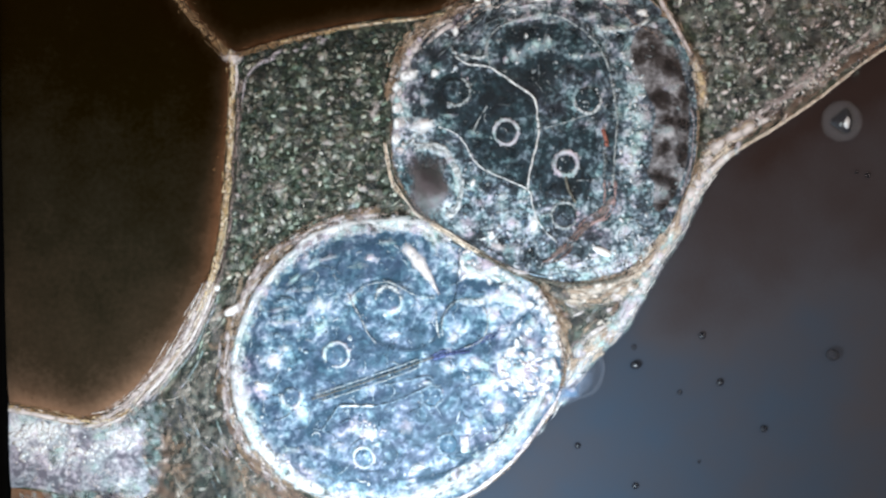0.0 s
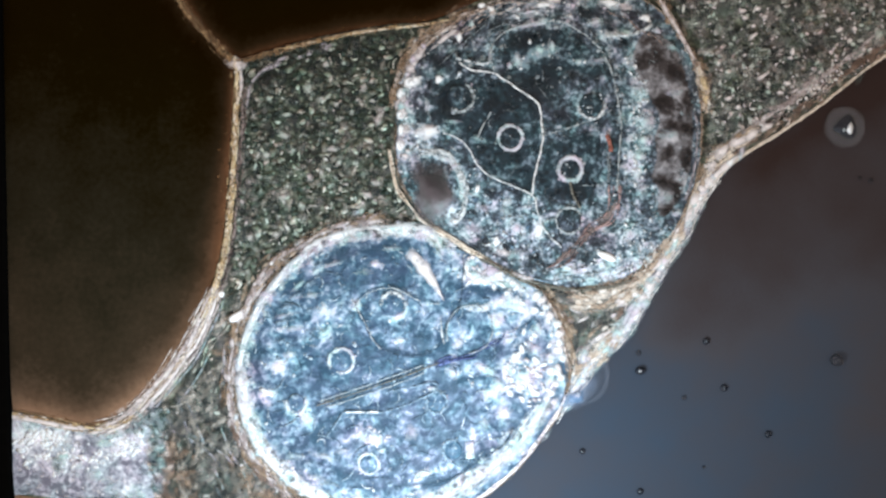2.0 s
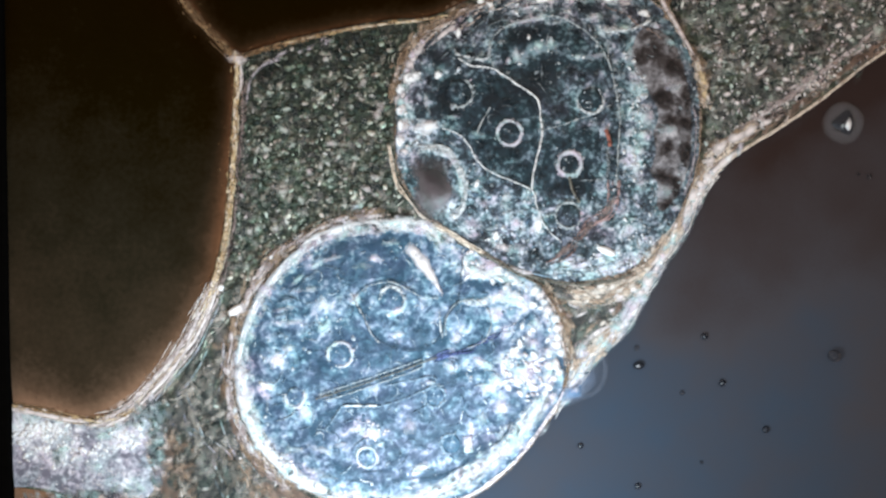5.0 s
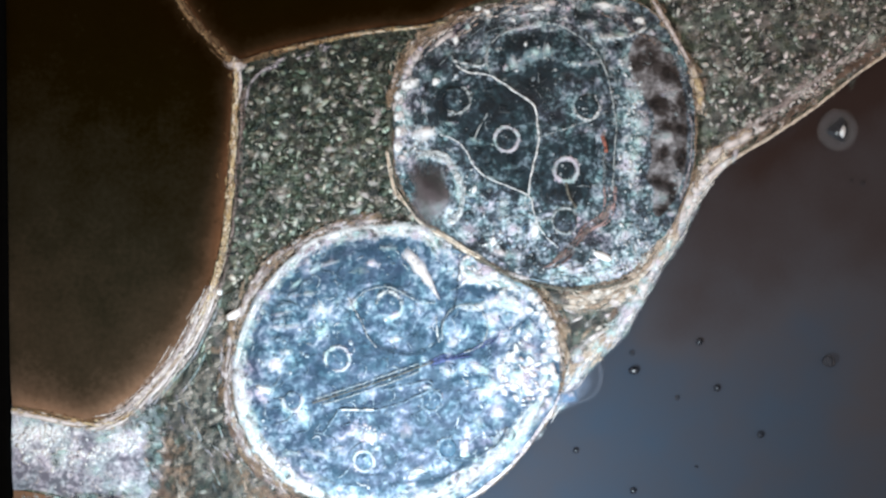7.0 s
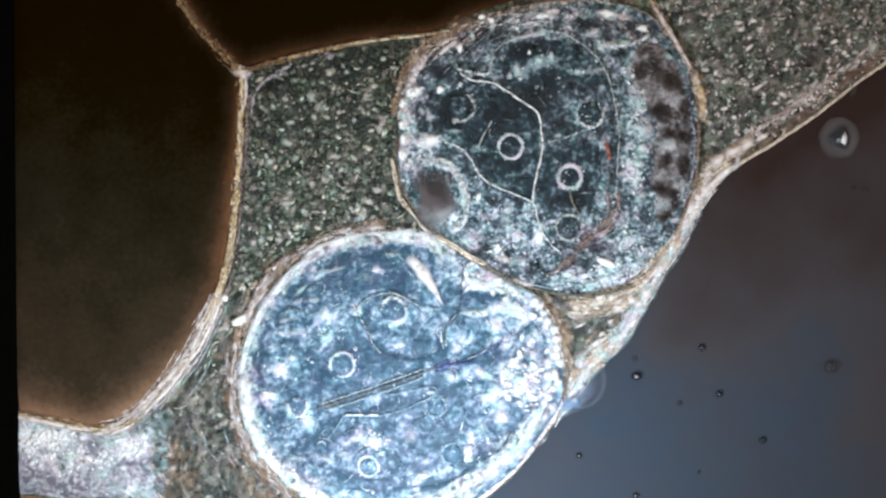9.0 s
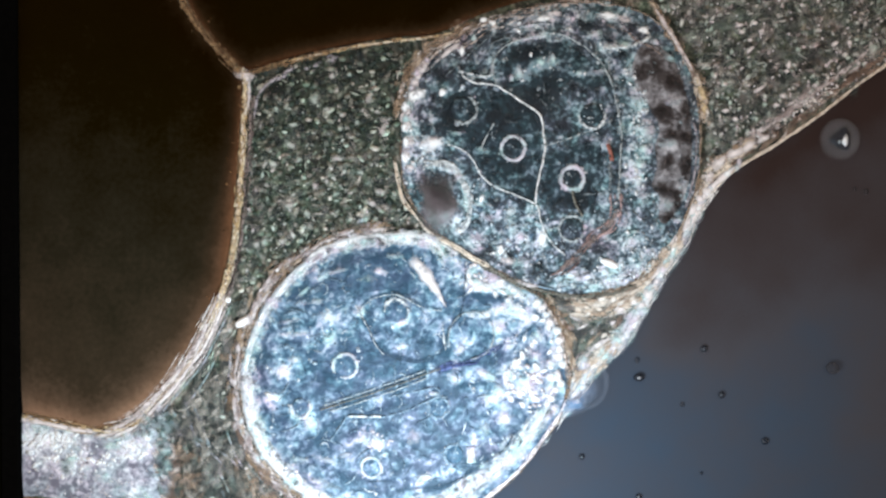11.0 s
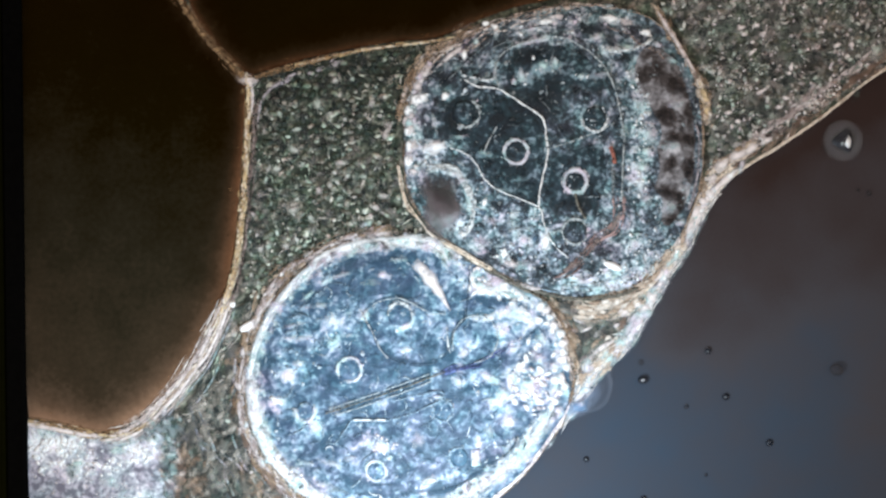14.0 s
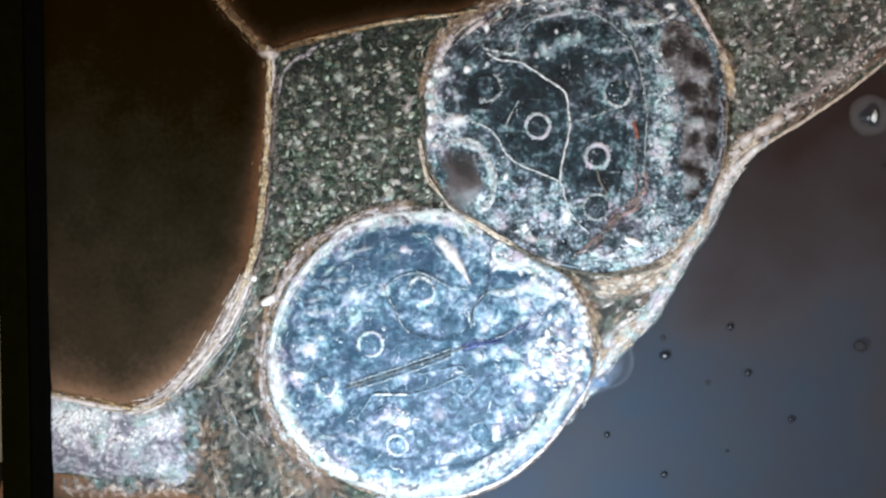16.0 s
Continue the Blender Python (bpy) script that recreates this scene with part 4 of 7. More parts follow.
frame_thing = thing("display_frame", "black plastic display frame beside the magnified tissue", "frame")
part("side_bar", bezel_bar(-12, 21.5, -330, 1230, 0.01125), M_BEZEL, frame_thing, smooth=False)
# the casing's dim reflection is put into its olive base colour
part("casing", bezel_bar(-66, -12.5, -330, 1230, 0.01125), M_CASE, frame_thing, "outer casing with a dark olive sheen in its colour", smooth=False)
part("side_bar", bezel_bar(1900, 1980, -330, 1230, 0.0), M_BEZEL, frame_thing, smooth=False)
for y0, y1 in ((-400, -330), (1230, 1300)):
    part("cross_bar", bezel_bar(-80, 1980, y0, y1, 0.0), M_BEZEL, frame_thing, smooth=False)
# unidentified pale object beside the display, built as a flat pad
g = Geo().add([(-300, 560, -58), (-60, 566, -58), (-57, 858, -58), (-300, 852, -58), (-300, 560, -50), (-60, 566, -50), (-57, 858, -50), (-300, 852, -50)],
              [(0, 1, 2, 3), (4, 7, 6, 5), (0, 4, 5, 1), (1, 5, 6, 2), (2, 6, 7, 3), (3, 7, 4, 0)])
tagged(part("notepad", g, M_PALE_SLAB, label="pale olive slab of unknown kind beside the display frame", smooth=False), category="notepad")

# ---- granular tissue ----
tissue = thing("granular_tissue", "grey-green tissue packed with swarming rod-shaped granules", "tissue", kind="stuff")
part("ground", patch(SHEET, 14, SHEET_H), M_TISSUE, tissue, tone=SHEET_D, blush=SHEET_BLUSH)


def blocked(q, outlines, gap=2.0):
    out = np.zeros(len(q), bool)
    for o in outlines:
        out |= inside(o, q)
    return out


ZONE_MID = curve([(436, 120), (520, 92), (620, 76), (735, 62), (720, 110), (694, 180), (690, 280), (730, 385), (690, 392), (600, 402), (520, 445), (470, 490), (425, 560), (410, 470), (424, 300)], True, 12)
ZONE_EAST = curve([(1175, -30), (1215, 60), (1240, 150), (1246, 240), (1250, 300), (1300, 262), (1400, 200), (1500, 138), (1590, 72), (1700, -20), (1500, -60)], True, 12)
ZONE_WEST = curve([(408, 520), (425, 580), (410, 650), (418, 740), (450, 810), (520, 880), (560, 940), (300, 950), (280, 820), (276, 745), (330, 660), (380, 580)], True, 12)
ZONE_WEDGE = curve([(955, 515), (1030, 518), (1110, 495), (1125, 505), (1085, 575), (1030, 628), (998, 650), (990, 590)], True, 12)
swarms = []


def swarm(zone, spacing, lo, hi, long, mat, clumps, skip, turn=None, spread=3.15, label=""):
    """Granules of one zone in several loose swarms that drift through one another."""
    q = sprinkle(zone, spacing)
    q = q[~blocked(q, skip)]
    owner = rng.integers(0, clumps, len(q))
    for k in range(clumps):
        mine = q[owner == k]
        if len(mine) < 3:
            continue
        c = mine.mean(0)
        ob = part("granulation", grains(Geo(), mine, lambda p: SHEET_H(p) + 1.5, lo, hi, long, turn, spread), mat, tissue, label, "stuff", at=c, tone=MID_TONE if zone is ZONE_MID else None)
        swarms.append((ob, c))


swarm(ZONE_MID, 8.4, 2.2, 7.5, 1.6, M_GRAIN, 14, [UPPER, LOWER, LEFT_CELL, TOP_CELL])
swarm(ZONE_EAST, 7.6, 2.0, 6.0, 1.7, M_GRAIN_ROSE, 14, [UPPER], 0.6 - 1.2, 2.6)
swarm(ZONE_WEST, 17, 2.5, 6.0, 3.0, M_GRAIN, 8, [LOWER, LEFT_CELL, PALE_CELL, LOW_CELL], -1.05, 1.6)
swarm(ZONE_WEDGE, 7.0, 2.0, 5.5, 2.4, M_GRAIN_ROSE, 4, [UPPER, LOWER], -0.7, 1.6)



spark = sprinkle(ZONE_EAST, 17)
spark = spark[~blocked(spark, [UPPER])]
part("granulation", grains(Geo(), spark[::3], lambda q: SHEET_H(q) + 5, 1.4, 3.0, 2.0), M_ROSE, tissue, "tiny sparkling granules", "stuff")


def raised(fn, d):
    return lambda q: fn(q) + d


part("fibre_mat", wisps(ZONE_MID, 90, 22, 1.0, raised(SHEET_H, 3.5), 1), M_GRAIN, tissue, "", "stuff")
part("fibre_mat", wisps(ZONE_EAST, 160, 18, 1.2, raised(SHEET_H, 3.5), 2), M_GRAIN_ROSE, tissue, "", "stuff")
part("fibre_mat", wisps(ZONE_WEST, 16, 34, 1.0, raised(SHEET_H, 3.5), 3, 2.05), M_GRAIN, tissue, "", "stuff")
part("fibre_mat", wisps(ZONE_WEDGE, 30, 40, 1.6, raised(SHEET_H, 3.5), 4, 2.5), M_GRAIN_ROSE, tissue, "", "stuff")

for zone, gap, skip, turn, mat in ((ZONE_WEST, 8, [LOWER, LEFT_CELL, LOW_CELL], 2.0, M_BEIGE), (ZONE_WEDGE, 8, [UPPER, LOWER], 2.4, M_BEIGE), (ZONE_MID, 8, [UPPER, LOWER, LEFT_CELL, TOP_CELL], 1.2, M_BEIGE), (ZONE_EAST, 8, [UPPER], -0.5, M_BEIGE)):
    q = sprinkle(zone, gap)
    q = clustered(q[~blocked(q, skip)], 18, 51, 1.3)
    if zone is ZONE_MID or zone is ZONE_EAST:
        q = q[::7]
    part("fibre_mat", flakes(q, raised(SHEET_H, 3.0), 4 if turn > 1.5 else 3, 12 if turn > 1.5 else 6, 3.0, turn, 0.5 if zone is not ZONE_MID else 1.5), mat, tissue, "pale beige fibrous streaks", "stuff")

for k, (pts, w, m) in enumerate([([(402, 505), (378, 570), (340, 640), (298, 705)], 34, M_FLAKE_GREY), ([(296, 742), (340, 762), (390, 798), (432, 860)], 26, M_FLAKE_GREY), ([(325, 690), (346, 760), (366, 820), (398, 890)], 30, M_FLAKE_GREY),
                                 ([(396, 600), (388, 680), (392, 740), (425, 810), (470, 862)], 20, M_FLAKE_GREY), ([(300, 720), (318, 790), (320, 860), (335, 920)], 26, M_BEIGE), ([(398, 520), (365, 600), (330, 668)], 24, M_SOOT), ([(352, 700), (372, 770), (414, 826)], 22, M_SOOT),
                                 ([(966, 520), (990, 560), (1002, 610), (1004, 650)], 18, M_BEIGE), ([(1080, 530), (1110, 512), (1150, 470)], 20, M_BEIGE), ([(1010, 610), (1050, 585), (1085, 545)], 40, M_FLAKE_GREY)]):
    part("fibre_mat", strands(curve(pts, False, 5), w, 3, 1.8, raised(SHEET_H, 4.5), 80, 500 + 20 * k, False, 0.45), m, tissue, "", "stuff")
for zone, skip, gap, lo, hi, turn, spread in ((ZONE_WEST, [LOWER, LEFT_CELL, PALE_CELL, LOW_CELL], 15, 6, 16, 1.75, 0.6), (ZONE_WEDGE, [UPPER, LOWER], 13, 5, 13, 2.5, 0.5), (ZONE_MID, [UPPER, LOWER, LEFT_CELL, TOP_CELL], 16, 4, 9, None, 0), (ZONE_EAST, [UPPER], 19, 5, 12, -0.5, 0.7)):
    for m, keep, up in ((M_MUD, 0.55, 1.8), (M_MIST, 0.75, 2.4), (M_PEARL, 0.42, 3.4)):
        q = sprinkle(zone, gap * (0.72 if zone is ZONE_EAST and m is not M_MUD else 1), keep * (0.4 if zone is ZONE_WEST and m is M_PEARL else 1))
        q = q[~blocked(q, skip)]
        if zone is ZONE_WEDGE and m is M_MUD:
            q = q[::3]
        if zone is ZONE_MID and m is not M_MUD:
            q = q[MID_TONE(q) > -0.12 * rng.random(len(q))]
        if m is M_PEARL:
            part("granulation", flakes(q, raised(SHEET_H, up), 2.6, 6.0, 1.5), m, tissue, "larger pearly granules", "stuff")
        else:
            part("fibre_mat", flakes(q, raised(SHEET_H, up), lo, hi, 2.6 if turn else 1.5, turn, spread), m, tissue, "soft grey blots", "stuff")
wedge_line = curve([(985, 530), (1030, 556), (1075, 552), (1120, 520)], False, 4)
for m, n in ((M_LILY, 22), (M_HUSK, 14), (M_MIST, 120)):
    part("fibre_mat", streaks(wedge_line, 60, n, raised(SHEET_H, 4.2), 4, 10, 2.6, 0.3, ZONE_WEDGE), m, tissue, "pale beige fibrous streaks", "stuff")
wedge_line = curve([(1005, 640), (1030, 600), (1050, 570)], False, 4)
for m, n in ((M_LILY, 16), (M_HUSK, 8), (M_MIST, 50)):
    part("fibre_mat", streaks(wedge_line, 44, n, raised(SHEET_H, 4.2), 4, 9, 2.6, 0.3, ZONE_WEDGE), m, tissue, "pale beige fibrous streaks", "stuff")
for pts, w, n in (([(285, 790), (288, 840), (300, 900)], 30, 22), ([(405, 690), (412, 740), (432, 790), (470, 836), (530, 885)], 22, 44), ([(450, 830), (480, 870), (520, 910)], 30, 14)):
    part("fibre_mat", streaks(curve(pts, False, 5), w, n, raised(SHEET_H, 4.0), 5, 13, 2.6, 0.3), M_TAN, tissue, "brownish fibrous streaks", "stuff")
q = np.concatenate([cloud(315, 850, 36, 80, 26), cloud(440, 850, 24, 70, 22, -25), cloud(405, 640, 10, 90, 16)])
q = q[~blocked(q, [LOWER, LEFT_CELL, LOW_CELL, PALE_CELL])]
part("fibre_mat", flakes(q, raised(SHEET_H, 4.0), 5, 14, 3.0, 2.0, 0.5), M_BROWN, tissue, "brownish fibrous streaks", "stuff")

# ---- dark yolk cells ----


def dark_cell(name, outline, label, top, seed, fringe):
    cell = thing(name, label, "cell", group="dark yolk cells")
    h = cell_height(outline, 7, top, 40, seed)
    def cortex(p):
        d = edge_distance(outline, p)
        wide = fringe * (1 + 1.1 * np.clip((p[:, 1] - 230) / 320, 0, 1)) * (1 + 0.18 * wavy(p, 50, seed + 4))
        return (0.27 + 0.09 * np.clip((470 - p[:, 1]) / 150, 0, 1)) * np.exp(-(d / wide) ** 1.15) + 0.10 * np.exp(-d / 30) * np.clip((p[:, 1] - 580) / 110, 0, 1) + 0.02 * wavy(p, 60, seed) + 0.155 * np.clip((p[:, 1] - 180) / 440, -0.25, 1) + 0.03 * np.clip((260 - p[:, 0]) / 200, -0.6, 1) - 0.02 * np.clip((330 - p[:, 1]) / 200, 0, 1)

    def warmth(p):
        return np.clip(1.2 * np.exp(-edge_distance(outline, p) / 34) + 0.3 * np.clip((300 - p[:, 1]) / 300, 0, 1), 0, 1) * (1 - 0.45 * np.clip((p[:, 1] - 430) / 150, 0, 1))

    part("body", patch(outline, 9, h), M_DARK, cell, tone=cortex, blush=warmth)
    q = sprinkle(outline, 4.2)
    d = edge_distance(outline, q)
    keep = rng.random(len(q)) < 0.14 * np.exp(-(d / (0.6 * fringe)) ** 1.4)
    part("fringe", grains(Geo(), q[keep], h, 1.6, 3.4, 1.6, sink=0.2), M_FRINGE, cell, "rusty brown granular fringe", "stuff")
    return cell, h


left_cell, LEFT_H = dark_cell("yolk_cell", LEFT_CELL, "large dark brown yolk cell with a rusty granular margin", 20, 1, 16)
top_cell, TOP_H = dark_cell("yolk_cell", TOP_CELL, "dark brown yolk cell above the grey-green tissue", 18, 2, 17)
low_cell, LOW_H = dark_cell("yolk_cell", LOW_CELL, "orange-brown yolk cell beneath the pale granular cell", 12, 3, 30)

rim = thing("cell_membrane", "golden fibrous membrane along the dark yolk cells", "membrane")
RIM_H = lambda q: np.full(len(q), 10.0)
RIMS = [([(290, -40), (312, 0), (352, 52), (408, 106), (424, 120)], 14, M_SEPT, "brown fibrous septum"),
        ([(418, 108), (421, 150), (417, 220), (412, 300), (407, 360), (399, 430), (385, 488), (360, 552)], 10, M_GOLD, "golden membrane"),
        ([(378, 510), (365, 545), (335, 604), (295, 660), (247, 712), (205, 742), (170, 752)], 26, M_PALE, "pale thickened membrane"),
        ([(240, 728), (205, 744), (165, 750), (120, 744), (60, 730), (10, 722), (-30, 717)], 12, M_GOLD, "golden membrane"),
        ([(410, 112), (440, 108), (520, 87), (570, 76)], 7, M_SEPT, "rusty brown membrane"),
        ([(505, 91), (540, 82), (600, 69), (680, 56), (745, 50), (785, 44)], 5, M_CREAM, "cream-gold thin membrane")]
part("band", ribbon(curve([(-34, 720), (10, 726), (60, 734), (120, 747), (164, 752)], False, 5), 8, raised(RIM_H, 3.0), 83), M_FLAP, rim, "bright white-gold edge")
for k, (pts, w, m, lab) in enumerate(RIMS):
    line = curve(pts, False, 5)
    part("band", ribbon(line, w * 1.5, raised(RIM_H, -1.5), k), M_PINK if m is M_PALE else M_SEPT, rim, "rusty brown base of the membrane" if m is not M_PALE else "rosy base of the membrane")
    part("fibril_layer", membrane(line, w, raised(RIM_H, 1), 11 + k, 1.3, 6, 110.0), m, rim, lab, "stuff")
    if w > 15:
        d = np.gradient(line, axis=0)
        side = np.c_[-d[:, 1], d[:, 0]] / np.linalg.norm(d, axis=1)[:, None]
        for j, (off, wide, mm) in enumerate(((-7, 6, M_LILY), (-5, 8, M_SOFT_ROSE), (2, 5, M_HUSK), (8, 7, M_FLAP), (15, 5, M_LILY), (21, 4, M_SOFT_GREY))):
            part("band", ribbon(line - side * (off + 4 * wavy(line, 60, 90 + j))[:, None], wide, raised(RIM_H, 1.6 + 0.1 * j), 60 + j), mm, rim, "pale smooth strand")
    for mm, gain, up in ((M_UMBER, 0.5 if w > 15 else 1.4, 1.4), (M_LILY, 0.6 if w > 15 else 0.0, 1.8), (M_HUSK if w > 15 else M_GILT, 0.0 if m is M_SEPT else 0.6 if w < 7 else 0.7 if w > 15 else 1.4, 2.2), (M_SOFT_ROSE, 0.5 if w > 15 or w == 12 else 0.0, 2.6)):
        if gain:
            part("flake_layer", streaks(line, w * (0.8 if mm is M_SOFT_ROSE else 0.95), int(len(line) * gain), raised(RIM_H, up), 1.4, 3.2, 6.5 if w > 15 else 4.0, 0.06), mm, rim, "", "stuff")
    fl = curve(pts, False, 6.0)
    if 9 < w < 12:
        part("flake_layer", flakes(fl + rng.normal(0, w * 0.16, fl.shape), raised(RIM_H, 2.2), 1.6, 3.2, 2.4, math.atan2(fl[-1][1] - fl[0][1], fl[-1][0] - fl[0][0]), 0.4), M_CREAM, rim, "", "stuff")
part("fibril_layer", membrane(curve([(430, 150), (428, 220), (423, 300), (418, 360), (409, 432), (396, 492), (372, 556)], False, 5), 12, raised(SHEET_H, 5), 19, 1.2, 6), M_RUST_DIM, rim, "dim reddish fibrils on the tissue side", "stuff")
part("corner_knot", blob(421, 118, 11, 20, 14, 3, 20, 0.4, 3), M_SOFT_ROSE, rim, "whitish knot where three membranes meet")
part("corner_knot", ribbon(curve([(424, 116), (427, 140), (425, 168), (422, 190)], False, 4), 7, raised(RIM_H, 1.0), 4), M_SOFT_ROSE, rim, "whitish knot where three membranes meet")
part("inner_fold", ribbon(curve([(435, 200), (439, 172), (444, 152), (458, 134), (476, 122), (500, 112)], False, 4), 6, raised(RIM_H, 0.6), 5), M_ROSE_DIM, rim, "lilac-grey inner fold")
part("fold_hollow", ribbon(curve([(433, 160), (438, 140), (450, 124)], False, 4), 7, raised(RIM_H, 0.2), 6), M_MUD, rim, "dark slit beside the fold")
part("fold_hollow", blob(469, 148, 13, 20, 12, 2, -15, 0.3, 7), M_MAROON, rim, "dark maroon hollow beside the fold")
part("inner_fold", streaks(curve([(480, 120), (510, 108), (545, 98), (585, 86)], False, 5), 14, 12, raised(RIM_H, 0.5), 3, 7, 2.5), M_ROSE_DIM, rim, "faint grey inner fold", "stuff")

# ---- pale granular cell ----
pale = thing("granular_cell", "bluish-white cell crowded with fine pale granules", "cell")
PALE_H = cell_height(PALE_CELL, 7, 14, 14, 6, 1.6)
PALE_D = soft_spots([(80, 765, 70, 16, 0, 0.09), (215, 772, 40, 24, 0, 0.09), (165, 775, 24, 14, 0, -0.07), (90, 850, 80, 18, 10, -0.05), (250, 840, 24, 40, 0, -0.03), (60, 800, 40, 16, 0, 0.04)])
part("body", patch(PALE_CELL, 6, PALE_H), M_CHALK, pale, tone=lambda q: 2.2 * PALE_D(q) - 0.075)
pq = sprinkle(PALE_CELL, 6)
part("flake_layer", flakes(clustered(pq[PALE_D(pq) > 0.0], 16, 61, 3.0), raised(PALE_H, 1.4), 3, 10, 2.4, 0.3, 0.5), M_FLAKE, pale, "", "stuff")
part("granulation", grains(Geo(), clustered(sprinkle(PALE_CELL, 6.0), 14, 63, 3.0), PALE_H, 1.4, 3.8, 2.4, 0.3, 2.2), M_CHALKG, pale, "", "stuff")
part("granulation", grains(Geo(), np.concatenate([cloud(75, 765, 60, 14, 60), cloud(215, 775, 40, 25, 50), cloud(110, 800, 80, 30, 60)]), PALE_H, 2.5, 6.5, 2.0), M_WHITE, pale, "", "stuff")

q = np.concatenate([cloud(278, 800, 12, 70, 70), cloud(150, 882, 110, 10, 90), cloud(262, 736, 40, 16, 60, -30)])
part("flake_layer", flakes(q, lambda p: np.full(len(p), 15.0), 3, 10, 2.4, 0.9, 0.7), M_FLAKE_GREY, pale, "frayed margin", "stuff")
q = np.concatenate([cloud(282, 815, 14, 60, 40), cloud(160, 892, 120, 12, 90)])
part("flake_layer", flakes(q, lambda p: np.full(len(p), 14.0), 4, 11, 2.4, 0.4, 0.7), M_PINK, pale, "frayed margin", "stuff")

# ---- upper cyst ----
upper = thing("round_cyst", "round slate-grey cyst with ringed nuclei and dark vacuoles", "cyst", 966, 248, "cysts")
part("cytoplasm", patch(UPPER, 4.5, UP_H), M_UPPER, upper, tone=UP_D, blush=UP_BLUSH)


def region(name, pts, fn, d, mat, parent, label="", step=4.5, tone=None):
    o = curve(pts, True, 6)
    part(name, patch(o, step, lambda q: fn(q) + d * np.minimum(1, edge_distance(o, q) / 14) - 0.6, foot=5.0), mat, parent, label, tone=tone or UP_D if fn is UP_H and mat is not M_LILAC else LO_D if fn is LO_H else LILAC_D, blush=LO_BLUSH if fn is LO_H else UP_BLUSH)
    return o


DEEP1 = region("daughter_cell", [(826, 134), (883, 148), (932, 181), (947, 220), (949, 269), (934, 345), (895, 332), (862, 317), (838, 297), (822, 268), (790, 244), (768, 214), (766, 175), (790, 144)], UP_H, 1.6, M_DEEP, upper, "clear blackish daughter cell")
DEEP2 = region("daughter_cell", [(958, 262), (1000, 240), (1048, 232), (1060, 270), (1056, 320), (1030, 358), (985, 362), (940, 345), (946, 300)], UP_H, 1.4, M_DEEP, upper, "clear blackish daughter cell")
DEEP3 = region("daughter_cell", [(872, 100), (895, 68), (945, 52), (1000, 60), (1045, 95), (1062, 130), (1040, 150), (990, 140), (950, 170), (905, 150), (878, 132)], UP_H, 1.0, M_DEEP, upper, "clear blackish daughter cell")
LILAC = region("vacuole_band", [(1112, 78), (1128, 62), (1152, 60), (1186, 90), (1208, 150), (1217, 220), (1213, 300), (1195, 352), (1168, 388), (1148, 378), (1150, 340), (1136, 318), (1146, 280), (1142, 250), (1150, 215), (1134, 180), (1112, 150), (1104, 110)], UP_H, 2.0, M_LILAC, upper, "lilac-grey band of foamy vacuoles")
VAC = curve([(722, 300), (740, 285), (768, 286), (792, 306), (806, 340), (806, 372), (790, 390), (766, 384), (742, 358), (724, 330)], True, 6)
part("vacuole", blob(765, 338, UP_H(np.array([(765, 338)]))[0] + 1.5, 45, 62, 3.5, -24, 0.45, 4.4, 2.0), M_VAC, upper, "violet-brown oval vacuole",
     tone=ovals([(752, 318, 28, 18, 20, -0.24), (786, 372, 22, 14, 0, 0.26), (768, 388, 16, 8, 0, 0.16), (796, 335, 9, 22, -10, 0.08), (730, 300, 10, 10, 0, 0.10)], 0.4))
part("vacuole_rim", strands(curve([(736, 276), (772, 274), (800, 296), (816, 335), (815, 375), (795, 398)], False, 5), 9, 4, 1.9, raised(UP_H, 1.5), 20, 21), M_LINE, upper)

for k, (x, y, sx, sy, tn) in enumerate([(1185, 136, 15, 11, 20), (1160, 190, 16, 13, 0), (1176, 227, 8, 7, 20), (1207, 235, 15, 8, 32), (1172, 274, 8, 13, 0), (1200, 286, 9, 17, 0), (1160, 326, 22, 6, 14), (1186, 350, 8, 11, 0), (1165, 373, 15, 5, 0), (1208, 190, 6, 15, 0)]):
    part("dark_vacuole", blob(x, y, UP_H(np.array([(x, y)]))[0] + 2.4, sx * 1.35, sy * 1.35, 1.2, tn, 0.45, k * 1.7), M_MAROON, upper)


